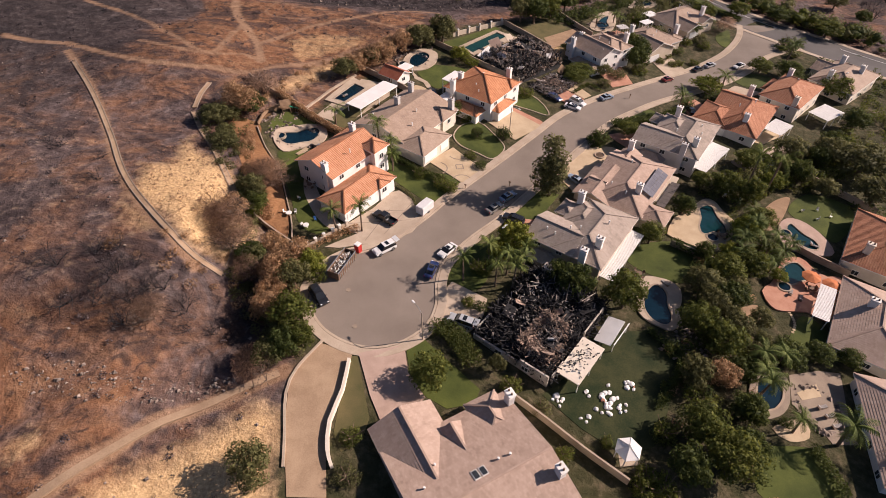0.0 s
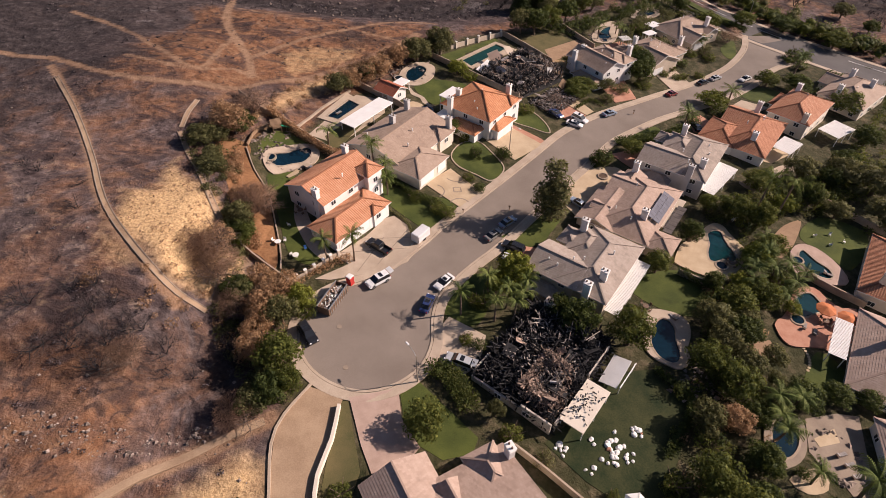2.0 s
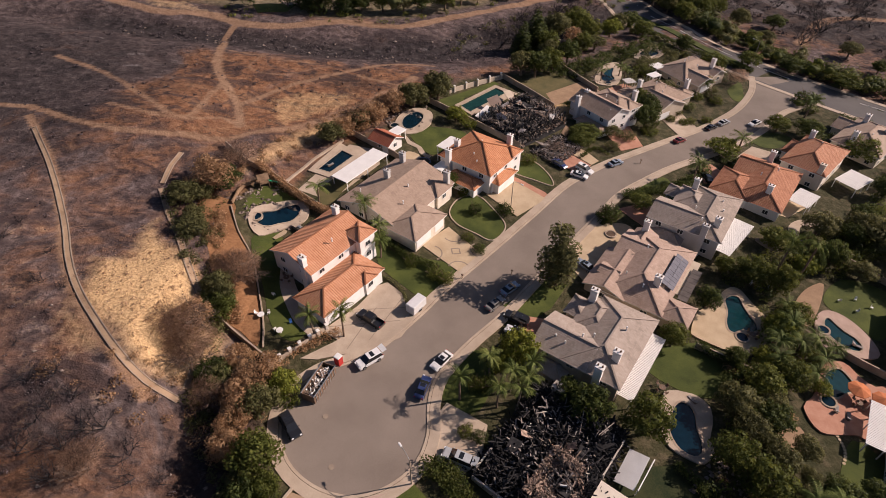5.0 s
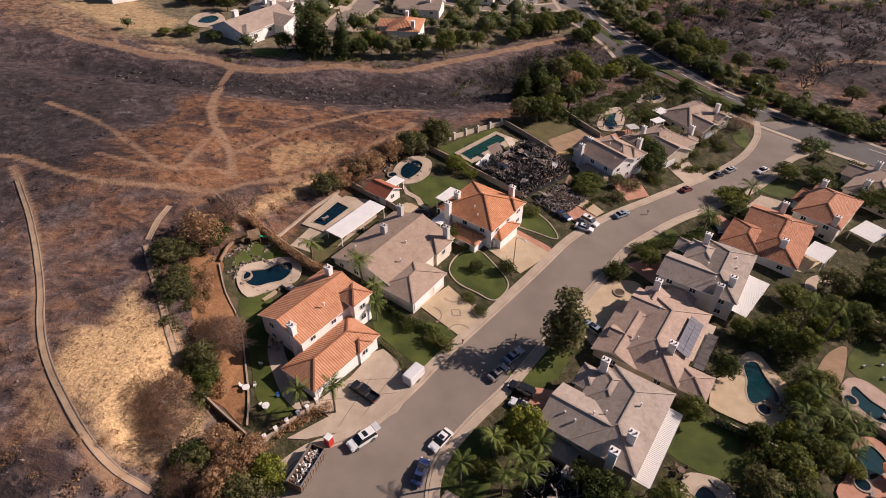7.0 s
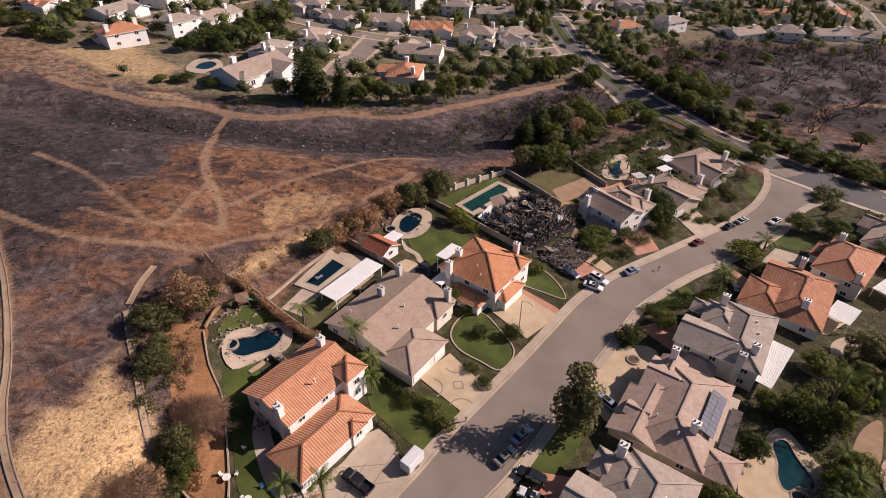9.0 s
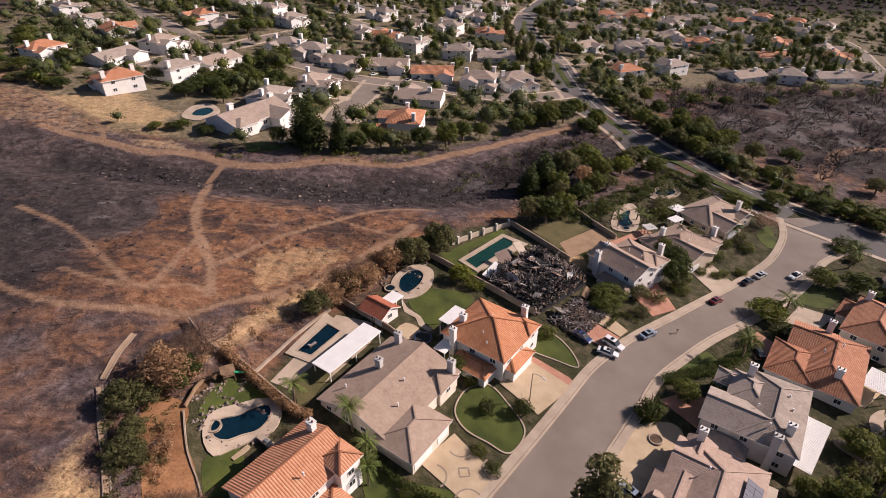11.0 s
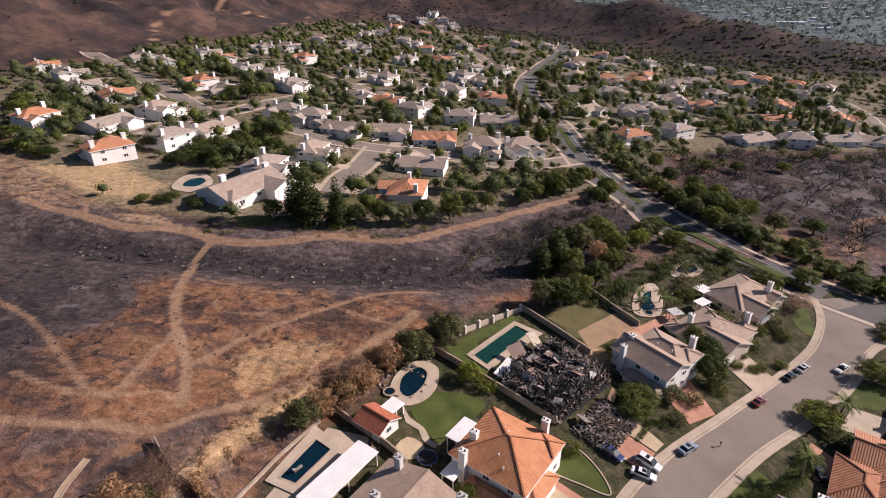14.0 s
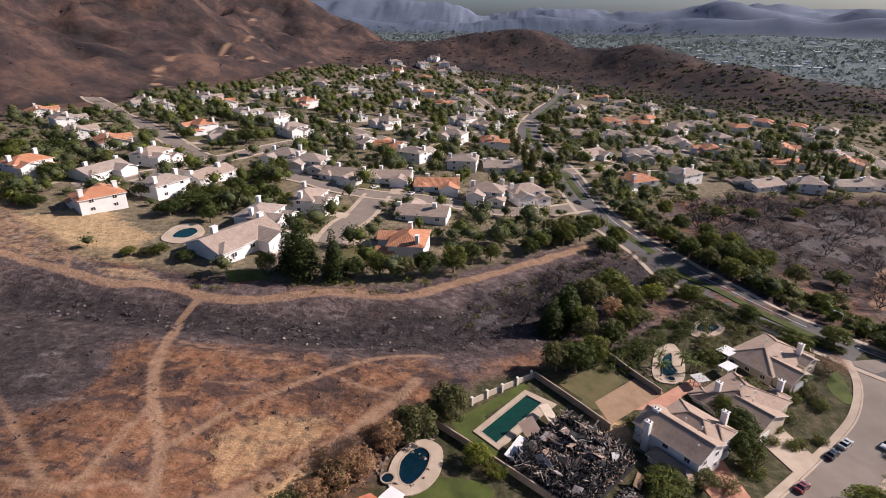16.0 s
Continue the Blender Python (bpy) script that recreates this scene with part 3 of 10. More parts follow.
_me.attributes.new("zone", "FLOAT_COLOR", "POINT").data.foreach_set("color", _col.ravel())


def _stretch(t, v, scale, turn):
    mp = t.nodes.new("ShaderNodeMapping")
    mp.inputs["Scale"].default_value = scale
    mp.inputs["Rotation"].default_value = (0, 0, radians(turn))
    t.links.new(v, mp.inputs["Vector"])
    return mp.outputs[0]


def ground_material():
    m, t, p = _nt("burnt_ground")
    at = t.nodes.new("ShaderNodeAttribute")
    at.attribute_name = "zone"
    sep = t.nodes.new("ShaderNodeSeparateColor")
    t.links.new(at.outputs["Color"], sep.inputs[0])
    v = _vec(t, False)
    big, mid, fine, tiny = _noise(t, v, 0.022, 5, 0.6, 0.8), _noise(t, v, 0.075, 7, 0.6, 1.2), _noise(t, v, 0.45, 7, 0.68), _noise(t, v, 2.2, 5, 0.7)
    ash = _ramp(t, fine, ((0.28, (0.045, 0.035, 0.036)), (0.5, (0.104, 0.076, 0.071)), (0.72, (0.205, 0.157, 0.147))))
    rust = _ramp(t, fine, ((0.28, (0.088, 0.043, 0.024)), (0.5, (0.2, 0.098, 0.052)), (0.75, (0.345, 0.19, 0.107))))
    f = _math(t, "ADD", _math(t, "MULTIPLY", big, 0.45), _math(t, "MULTIPLY", mid, 0.55))
    ru = t.nodes.new("ShaderNodeAttribute")
    ru.attribute_name = "rusty"
    f = _math(t, "ADD", f, _math(t, "MULTIPLY", _math(t, "SUBTRACT", ru.outputs["Fac"], 0.6), 0.3))
    pick = _ramp(t, f, ((0.41, (0, 0, 0)), (0.57, (1, 1, 1))))
    col = _mix(t, pick, ash, rust)
    streak = _ramp(t, _noise(t, _stretch(t, v, (0.45, 1.0, 1.0), 35), 0.16, 8, 0.66, 1.0), ((0.52, (0, 0, 0)), (0.66, (1, 1, 1))))
    tan = _ramp(t, tiny, ((0.3, (0.17, 0.09, 0.048)), (0.7, (0.35, 0.212, 0.122))))
    col = _mix(t, _math(t, "MULTIPLY", streak, _math(t, "ADD", _math(t, "MULTIPLY", pick, 0.5), 0.06)), col, tan)
    spots = _ramp(t, _noise(t, v, 0.13, 8, 0.7, 1.5), ((0.56, (0, 0, 0)), (0.7, (1, 1, 1))))
    col = _mix(t, _math(t, "MULTIPLY", spots, _math(t, "SUBTRACT", 0.5, _math(t, "MULTIPLY", pick, 0.35))), col, (0.23, 0.195, 0.19))
    blot = _ramp(t, _noise(t, _stretch(t, v, (0.6, 1.0, 1.0), 20), 0.12, 8, 0.6, 1.4), ((0.4, (1, 1, 1)), (0.5, (0, 0, 0))))
    col = _mix(t, _math(t, "MULTIPLY", blot, 0.75), col, (0.048, 0.034, 0.034))
    char = _ramp(t, _noise(t, v, 0.34, 7, 0.62, 0.9), ((0.36, (1, 1, 1)), (0.46, (0, 0, 0))))
    col = _mix(t, _math(t, "MULTIPLY", char, 0.72), col, (0.032, 0.024, 0.024))
    fleck = _ramp(t, _noise(t, v, 1.1, 6, 0.75), ((0.6, (0, 0, 0)), (0.72, (1, 1, 1))))
    col = _mix(t, _math(t, "MULTIPLY", fleck, 0.26), col, (0.3, 0.215, 0.165))
    soot = _ramp(t, _noise(t, v, 0.045, 7, 0.66, 1.2), ((0.32, (1, 1, 1)), (0.43, (0, 0, 0))))
    col = _mix(t, _math(t, "MULTIPLY", soot, 0.6), col, (0.026, 0.021, 0.022))
    so = t.nodes.new("ShaderNodeAttribute")
    so.attribute_name = "soot"
    black = _ramp(t, fine, ((0.35, (0.010, 0.009, 0.010)), (0.58, (0.03, 0.027, 0.028)), (0.76, (0.085, 0.074, 0.072))))
    hl = t.nodes.new("ShaderNodeAttribute")
    hl.attribute_name = "hill"
    slope = _ramp(t, _noise(t, v, 0.02, 8, 0.7), ((0.36, (0.017, 0.014, 0.015)), (0.5, (0.056, 0.037, 0.033)), (0.64, (0.125, 0.075, 0.054))))
    # dark streaks down the hill: ravine shade painted into its colour
    rill_shade = _ramp(t, _noise(t, _stretch(t, v, (1.0, 0.35, 1.0), -25), 0.035, 8, 0.7), ((0.36, (1, 1, 1)), (0.52, (0, 0, 0))))
    slope = _mix(t, _math(t, "MULTIPLY", rill_shade, 0.85), slope, (0.028, 0.024, 0.025))
    col = _mix(t, hl.outputs["Fac"], col, slope)
    col = _mix(t, _math(t, "MULTIPLY", so.outputs["Fac"], 0.95), col, black)
    pa = t.nodes.new("ShaderNodeAttribute")
    pa.attribute_name = "pale_ash"
    speck = _ramp(t, _math(t, "ADD", _math(t, "MULTIPLY", tiny, 0.7), _math(t, "MULTIPLY", pa.outputs["Fac"], 0.7)), ((0.68, (0, 0, 0)), (1.0, (0.8, 0.8, 0.8))))
    col = _mix(t, speck, col, (0.33, 0.295, 0.29))
    town = _ramp(t, fine, ((0.3, (0.028, 0.033, 0.013)), (0.5, (0.06, 0.055, 0.027)), (0.72, (0.145, 0.115, 0.072))))
    col = _mix(t, sep.outputs[2], col, town)
    sb = t.nodes.new("ShaderNodeAttribute")
    sb.attribute_name = "suburb"
    lot = _ramp(t, fine, ((0.3, (0.085, 0.075, 0.042)), (0.5, (0.16, 0.13, 0.083)), (0.72, (0.29, 0.23, 0.15))))
    col = _mix(t, sb.outputs["Fac"], col, lot)
    dry = _ramp(t, tiny, ((0.3, (0.35, 0.215, 0.105)), (0.55, (0.6, 0.405, 0.21)), (0.75, (0.74, 0.53, 0.3))))
    edge = _ramp(t, _math(t, "ADD", _math(t, "MULTIPLY", fine, 0.5), _math(t, "MULTIPLY", sep.outputs[1], 0.75)), ((0.5, (0, 0, 0)), (0.85, (1, 1, 1))))
    col = _mix(t, edge, col, dry)
    dirt = _ramp(t, fine, ((0.3, (0.2, 0.118, 0.072)), (0.7, (0.33, 0.212, 0.135))))
    tr = _ramp(t, _math(t, "ADD", _math(t, "MULTIPLY", mid, 0.5), sep.outputs[0]), ((0.4, (0, 0, 0)), (1.15, (0.92, 0.92, 0.92))))
    col = _mix(t, tr, col, dirt)
    # valley floor and woods: distance haze mixed into pale bluish colours
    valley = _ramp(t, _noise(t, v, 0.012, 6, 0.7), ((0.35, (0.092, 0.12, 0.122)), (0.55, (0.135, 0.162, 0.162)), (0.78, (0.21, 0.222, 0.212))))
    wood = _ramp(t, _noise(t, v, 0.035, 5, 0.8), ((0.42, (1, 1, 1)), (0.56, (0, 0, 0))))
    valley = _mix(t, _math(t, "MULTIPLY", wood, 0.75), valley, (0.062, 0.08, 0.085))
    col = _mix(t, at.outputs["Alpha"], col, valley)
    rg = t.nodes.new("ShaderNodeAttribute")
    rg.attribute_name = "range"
    # mountain colours grow paler and bluer with distance, haze painted in
    hazy_mount = _ramp(t, rg.outputs["Fac"], ((0.0, (0.085, 0.108, 0.13)), (0.5, (0.1, 0.124, 0.172)), (1.0, (0.14, 0.166, 0.222))))
    hazy_mount = _mix(t, _ramp(t, _noise(t, v, 0.006, 6, 0.65), ((0.4, (0.3, 0.3, 0.3)), (0.6, (0, 0, 0)))), hazy_mount, (0.07, 0.08, 0.105))
    col = _mix(t, _ramp(t, rg.outputs["Fac"], ((0.0, (0, 0, 0)), (0.4, (1, 1, 1)))), col, hazy_mount)
    t.links.new(col, p.inputs["Base Color"])
    p.inputs["Roughness"].default_value, p.inputs["Specular IOR Level"].default_value = 0.95, 0.15
    _bump(t, p, _math(t, "ADD", _math(t, "ADD", fine, _math(t, "MULTIPLY", mid, 1.6)), _math(t, "MULTIPLY", tiny, 0.3)), 0.6, 0.9)
    return m


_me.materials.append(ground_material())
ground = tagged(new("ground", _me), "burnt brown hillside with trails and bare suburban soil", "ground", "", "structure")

# ---- streets ----
KERB_L = [(98, 223), (95.2, 213.5), (91, 205.3), (84.8, 196.8), (77.2, 189.4), (70, 183), (57.2, 171.4), (46.2, 161.7), (35, 152.5), (27.4, 145.2), (21.4, 138.4), (13.4, 126.3), (3.3, 111.4), (-6, 98), (-10.4, 90.8), (-16.3, 82.6), (-21.3, 78.6)]
BULB = [(-25.6, 76), (-28.8, 72), (-29.8, 67.4), (-28.6, 62.6), (-25.6, 58.8), (-21, 56.4), (-16, 56), (-11.4, 58.2), (-8, 62.2), (-6.8, 67), (-7.2, 72), (-6.6, 77)]
KERB_R = [(-4.4, 81.6), (-0.6, 87.2), (4.7, 94.0), (10.7, 103.2), (20.6, 118.4), (28.3, 129.8), (34.6, 139.4), (43.2, 148), (52, 155.8), (66, 166.4), (79, 177.4), (90.8, 189), (99, 198.4), (114, 208)]
_kerb = smooth_line(KERB_L + BULB + KERB_R, 1.6)
road = drape("road_street", _kerb + [(118, 212), (108, 226)], M_ASPHALT, 0.05, "worn grey-brown asphalt cul-de-sac street", "road")
ribbon("kerb", _kerb, 0.45, M_CONC, 0.17, "pale concrete kerb and gutter along the street", -0.2, 0.25)
ribbon("pavement", _kerb, 1.7, M_CONC, 0.15, "pale concrete pavement behind the kerb", -1.35, 0.2)
MAIN = [(100, 900), (94, 845), (70, 726), (51, 655), (31, 572), (25, 515), (31, 455), (38.5, 414), (40.7, 380), (43.5, 352), (48.3, 323), (60.5, 294), (70, 274), (79, 254.5), (90, 240), (101, 228), (112, 219), (126, 208), (150, 192), (200, 162), (280, 122)]
_main = smooth_line(MAIN, 5)
ribbon("road_main", _main, 17, M_ASPHALT2, 0.07, "dark asphalt main road with two carriageways", 0, 0, "road")
ribbon("pavement_main", _main, 2.0, M_CONC, 0.16, "pale concrete pavement by the main road", -9.4, 0)
ribbon("pavement_main_far", _main, 2.0, M_CONC, 0.16, "pale concrete pavement by the main road", 9.4, 0)
for _lo, _hi in ((230, 326), (354, 412), (430, 545), (590, 800)):
    ribbon("median", [p for p in _main if _lo < p[1] < _hi], 3.2, M_LAWN, 0.24, "grass median strip with kerb on the main road", 0.0, 0.2)
ribbon("lane_line", [p for p in _main if p[1] < 500], 0.16, M_TRIM, 0.085, "white painted lane line", 4.6, 0)
FAR_STREETS = (([(-327, 519), (-295, 490), (-263, 458), (-229, 431), (-192, 396), (-163, 369), (-150, 372), (-142, 392), (-128, 420), (-110, 450)], 11), ([(-163, 369), (-166, 342), (-174, 326), (-181, 314), (-188, 304)], 9),
               ([(-259, 611), (-213, 559), (-168, 516), (-138, 502), (-115, 483), (-91, 465), (-68, 448), (-37, 434), (-11, 426), (36, 424)], 10), ([(-128, 355), (-98, 346), (-79, 336), (-58, 332), (-40, 333), (-23, 330), (-2, 326), (19, 331), (40, 345)], 10),
               ([(-59, 332), (-61, 303), (-65, 285), (-65, 269)], 10), ([(41, 412), (62, 423), (84, 441), (94, 448)], 9), ([(195, 473), (215, 475), (230, 474), (262, 462)], 8),
               ([(240, 640), (291, 613), (306, 592), (299, 545), (281, 493), (270, 450)], 9), ([(-186, 671), (-121, 588), (-75, 551), (-35, 520), (-12, 497), (26, 490)], 9), ([(-55, 859), (-30, 750), (-9, 656), (4, 600), (29, 575)], 8),
               ([(34, 560), (80, 555), (132, 552), (138, 513), (137, 461)], 8), ([(56, 660), (110, 630), (170, 640), (240, 640)], 8), ([(-230, 740), (-140, 700), (-60, 700), (-20, 690)], 8))
for _k, (_p, _w) in enumerate(FAR_STREETS):
    _l = smooth_line(_p, 6)
    ribbon("road_far", _l, _w, M_ASPHALT, 0.10 + 0.01 * _k, "grey asphalt residential street", 0, 0, "road")
    ribbon("pavement_far", _l, 1.8, M_CONC, 0.22, "pale concrete pavement", _w / 2 + 0.9, 0)
    ribbon("pavement_far", _l, 1.8, M_CONC, 0.22, "pale concrete pavement", -_w / 2 - 0.9, 0)

ribbon("footpath", smooth_line([(-57, 24), (-50, 32.5), (-45.1, 38.1), (-39.5, 42.2), (-34.4, 46), (-30.5, 48.6)], 1.2), 1.3, M_DUST, 0.12, "narrow pale dusty footpath over burnt ground", 0.0, 0.1)
drape("driveway", [(-84.8, 248.2), (-82.5, 260.8), (-71.3, 261.6), (-68.3, 248.5), (-79.3, 241.3)], M_CONC, 0.22, "pale concrete driveway of a far corner house", "driveway")
drape("lawn", [(-91.4, 238.4), (-81.4, 241.7), (-75.5, 246.7), (-77.3, 235.7), (-87.4, 231.5)], M_LAWN, 0.2, "small green lawn by a far driveway", "lawn")

# ---- houses ----
def _slope(bm, uv, a, b, c, d, course=0.42, lip=0.035):
    """A roof face from eave a-b to ridge d-c (c above b, d above a), in overlapping courses of tiles."""
    a, b, c, d = Vector(a), Vector(b), Vector(c), Vector(d)
    n = (b - a).cross(d - a) if (d - a).length > 1e-4 else (b - a).cross(c - a)
    n.normalize()
    if n.z < 0:
        n = -n
    e = (b - a).normalized()
    up = n.cross(e)
    length = max((c - b).dot(up), (d - a).dot(up), -(c - b).dot(up))
    rows = max(2, int(length / course))

    def put(p):
        f = bm.faces.new([bm.verts.new(w) for w in p])
        for lp in f.loops:
            w = lp.vert.co - a
            lp[uv].uv = (w.dot(e), abs(w.dot(up)))

    for i in range(rows):
        u0, u1 = i / rows, (i + 1) / rows
        l0, r0, l1, r1 = a.lerp(d, u0), b.lerp(c, u0), a.lerp(d, u1), b.lerp(c, u1)
        put([l0 + n * lip, r0 + n * lip, r1, l1] if (r1 - l1).length > 0.02 else [l0 + n * lip, r0 + n * lip, r1])
        put([l0, r0, r0 + n * lip, l0 + n * lip])


def roof_mesh(x, y, w, d, z, kind, pitch, over=0.5):
    """Courses, ridge lines and eave rectangle of one roof. kind: gx, gy gable (ridge along x, y), h hip, p pyramid."""
    bm = bmesh.new()
    uv = bm.loops.layers.uv.new("UVMap")
    w2, d2 = w / 2 + over, d / 2 + over
    z0 = z - over * pitch
    A, B, Cc, D = (x - w2, y - d2, z0), (x + w2, y - d2, z0), (x + w2, y + d2, z0), (x - w2, y + d2, z0)
    ridges = []
    if kind == "gx":
        h = z0 + d2 * pitch
        R0, R1 = (x - w2, y, h), (x + w2, y, h)
        _slope(bm, uv, A, B, R1, R0)
        _slope(bm, uv, Cc, D, R0, R1)
        ridges = [(R0, R1)]
        gables = [(A, D, R0), (B, Cc, R1)]
    elif kind == "gy":
        h = z0 + w2 * pitch
        R0, R1 = (x, y - d2, h), (x, y + d2, h)
        _slope(bm, uv, B, Cc, R1, R0)
        _slope(bm, uv, D, A, R0, R1)
        ridges = [(R0, R1)]
        gables = [(A, B, R0), (D, Cc, R1)]
    else:
        s = min(w2, d2)
        h = z0 + s * pitch
        if w2 >= d2:
            R0, R1 = (x - (w2 - s), y, h), (x + (w2 - s), y, h)
            _slope(bm, uv, A, B, R1, R0)
            _slope(bm, uv, Cc, D, R0, R1)
            _slope(bm, uv, B, Cc, R1, R1)
            _slope(bm, uv, D, A, R0, R0)
            ridges = [(R0, R1), (A, R0), (D, R0), (B, R1), (Cc, R1)]
        else:
            R0, R1 = (x, y - (d2 - s), h), (x, y + (d2 - s), h)
            _slope(bm, uv, B, Cc, R1, R0)
            _slope(bm, uv, D, A, R0, R1)
            _slope(bm, uv, A, B, R0, R0)
            _slope(bm, uv, Cc, D, R1, R1)
            ridges = [(R0, R1), (A, R0), (B, R0), (Cc, R1), (D, R1)]
        gables = []
    bmesh.ops.remove_doubles(bm, verts=bm.verts[:], dist=0.002)
    return bm, ridges, gables, (A, B, Cc, D), h


def chimney(house, x, y, z0, z1, wall, sx=1.3, sy=1.0, pots=True):
    st = part("chimney", boxes((x, y, (z0 + z1) / 2, sx, sy, z1 - z0), (x, y, z1 - 0.5, sx + 0.16, sy + 0.16, 0.18)), wall, house, "plastered chimney stack")
    part("chimney_cap", boxes((x, y, z1 + 0.06, sx + 0.3, sy + 0.3, 0.14), bevel=0.03), wall, st)
    for k in (-0.3, 0.3) if pots else ():
        bm = bmesh.new()
        tube(bm, (x + k * sx, y, z1 + 0.1), (x + k * sx, y, z1 + 0.5), 0.16, 0.13, 8)
        part("chimney_pot", bm, M_BROWN, st)


def window(house, x, y, z, w, h, ang, out=0.05):
    """A window in a wall whose outside faces along ang (degrees, local)."""
    m = pose(x, y, z, 0, 0, ang - 90)
    bm = bmesh.new()
    t = 0.09
    for cx, cz, sx, sz in ((0, h / 2, w + t, t), (0, -h / 2, w + t, t), (-w / 2, 0, t, h), (w / 2, 0, t, h), (0, 0, t * 0.7, h)):
        box(bm, cx, out / 2, cz, sx, out + 0.06, sz, 0, m)
    fr = part("window", bm, M_TRIM, house)
    bm = bmesh.new()
    box(bm, 0, 0.01, 0, w - t, 0.05, h - t, 0, m)
    part("pane", bm, M_PANE, fr)


def garage_door(house, x, y, w, ang, label="white panelled garage door"):
    m = pose(x, y, 0, 0, 0, ang - 90)
    bm = bmesh.new()
    for k in range(4):
        box(bm, 0, 0.06, 0.3 + 0.55 * k, w, 0.08, 0.53, 0, m)
    for k in range(int(w / 0.62)):
        box(bm, -w / 2 + 0.31 + 0.62 * k, 0.11, 1.95, 0.42, 0.03, 0.3, 0, m)
    part("garage_door", bm, M_TRIM, house, label)


SIDES = {"e": (1, 0, 0), "n": (0, 1, 90), "w": (-1, 0, 180), "s": (0, -1, 270)}


def house(label, x, y, ang, blocks, wall, roof, group="", fascia=None, z=None, chimneys=(), doors=(), vents=(), hi=True, name="house"):
    """blocks: (x, y, width, depth, wall height, roof kind, pitch, sides with windows, window rows)."""
    h = thing(name, label, "house", x, y, ang, group, z)
    for bx, by, w, d, hw, kind, pitch, sides, rows in blocks:
        wb = bmesh.new()
        bm, ridges, gables, eave, top = roof_mesh(bx, by, w, d, hw, kind, pitch, 0.5 if hw > 2 else 0.3)
        box(wb, bx, by, (hw - 2.5) / 2, w, d, hw + 2.5)
        for ga, gb, gr in gables:
            gx = bx + math.copysign(w / 2, ga[0] - bx) if abs(ga[0] - gb[0]) < 1e-6 else None
            a0, b0 = ((gx, by - d / 2, hw), (gx, by + d / 2, hw)) if gx is not None else ((bx - w / 2, by + math.copysign(d / 2, ga[1] - by), hw), (bx + w / 2, by + math.copysign(d / 2, ga[1] - by), hw))
            r0 = (a0[0], (a0[1] + b0[1]) / 2, top - 0.12) if gx is not None else ((a0[0] + b0[0]) / 2, a0[1], top - 0.12)
            wb.faces.new([wb.verts.new(q) for q in (a0, b0, r0)])
        part("wall", wb, wall, h)
        rf = part("roof", bm, roof, h)
        fb = bmesh.new()
        A, B, Cc, D = (Vector(q) for q in eave)
        rim = [A, B, Cc, D] if not gables else ([A, B, Vector(gables[1][2]), Cc, D, Vector(gables[0][2])] if kind == "gx" else [A, Vector(gables[0][2]), B, Cc, Vector(gables[1][2]), D])
        mid = Vector((bx, by, 0))
        loops = []
        for inset, dz in ((0.0, 0.03), (0.0, -0.2), (0.08, -0.2)):
            loops.append([fb.verts.new((q.x + (mid.x - q.x) * inset / max(0.5, abs(q.x - mid.x)), q.y + (mid.y - q.y) * inset / max(0.5, abs(q.y - mid.y)), q.z + dz)) for q in rim])
        for lo, hi_ in zip(loops, loops[1:]):
            for k in range(len(rim)):
                fb.faces.new((lo[k], lo[(k + 1) % len(rim)], hi_[(k + 1) % len(rim)], hi_[k]))
        last = loops[-1]
        if not gables:
            fb.faces.new(last)
        elif kind == "gx":
            fb.faces.new((last[0], last[1], last[2], last[5]))
            fb.faces.new((last[5], last[2], last[3], last[4]))
        else:
            fb.faces.new((last[0], last[1], last[4], last[5]))
            fb.faces.new((last[1], last[2], last[3], last[4]))
        part("fascia", fb, fascia or M_TRIM, rf)
        if hi:
            rb = bmesh.new()
            for p, q in ridges:
                p, q = Vector(p), Vector(q)
                if (q - p).length > 0.3:
                    m = Matrix.Translation((p + q) / 2 + Vector((0, 0, 0.06))) @ (q - p).to_track_quat("X", "Z").to_matrix().to_4x4()
                    box(rb, 0, 0, 0, (q - p).length, 0.3, 0.12, 0, m)
            part("ridge_cap", rb, roof, rf)
        for s in sides:
            sx, sy, a = SIDES[s]
            run = d if sx else w
            n = max(1, int(run / (4.2 if hi else 5.5)))
            for r in range(rows):
                for k in range(n):
                    o = (k - (n - 1) / 2) * run / n
                    window(h, bx + sx * w / 2 + (0 if sx else o), by + sy * d / 2 + (o if sx else 0), 1.5 + 2.8 * r, 1.3, 1.15, a)
    for c in chimneys:
        chimney(h, *c[:2], c[3] if len(c) > 3 else 0.0, c[2], c[4] if len(c) > 4 else wall, pots=hi)
    for dx, dy, w, s in doors:
        garage_door(h, dx, dy, w, SIDES[s][2])
    for vx, vy, vz in vents:
        bm = bmesh.new()
        tube(bm, (vx, vy, vz - 0.6), (vx, vy, vz + 0.25), 0.13, 0.13, 8)
        tube(bm, (vx, vy, vz + 0.2), (vx, vy, vz + 0.32), 0.2, 0.16, 8)
        part("roof_vent", bm, M_TRIM, h)
    return h

# ---- the houses of the near street ----
G_ST = "houses along the cul-de-sac street"
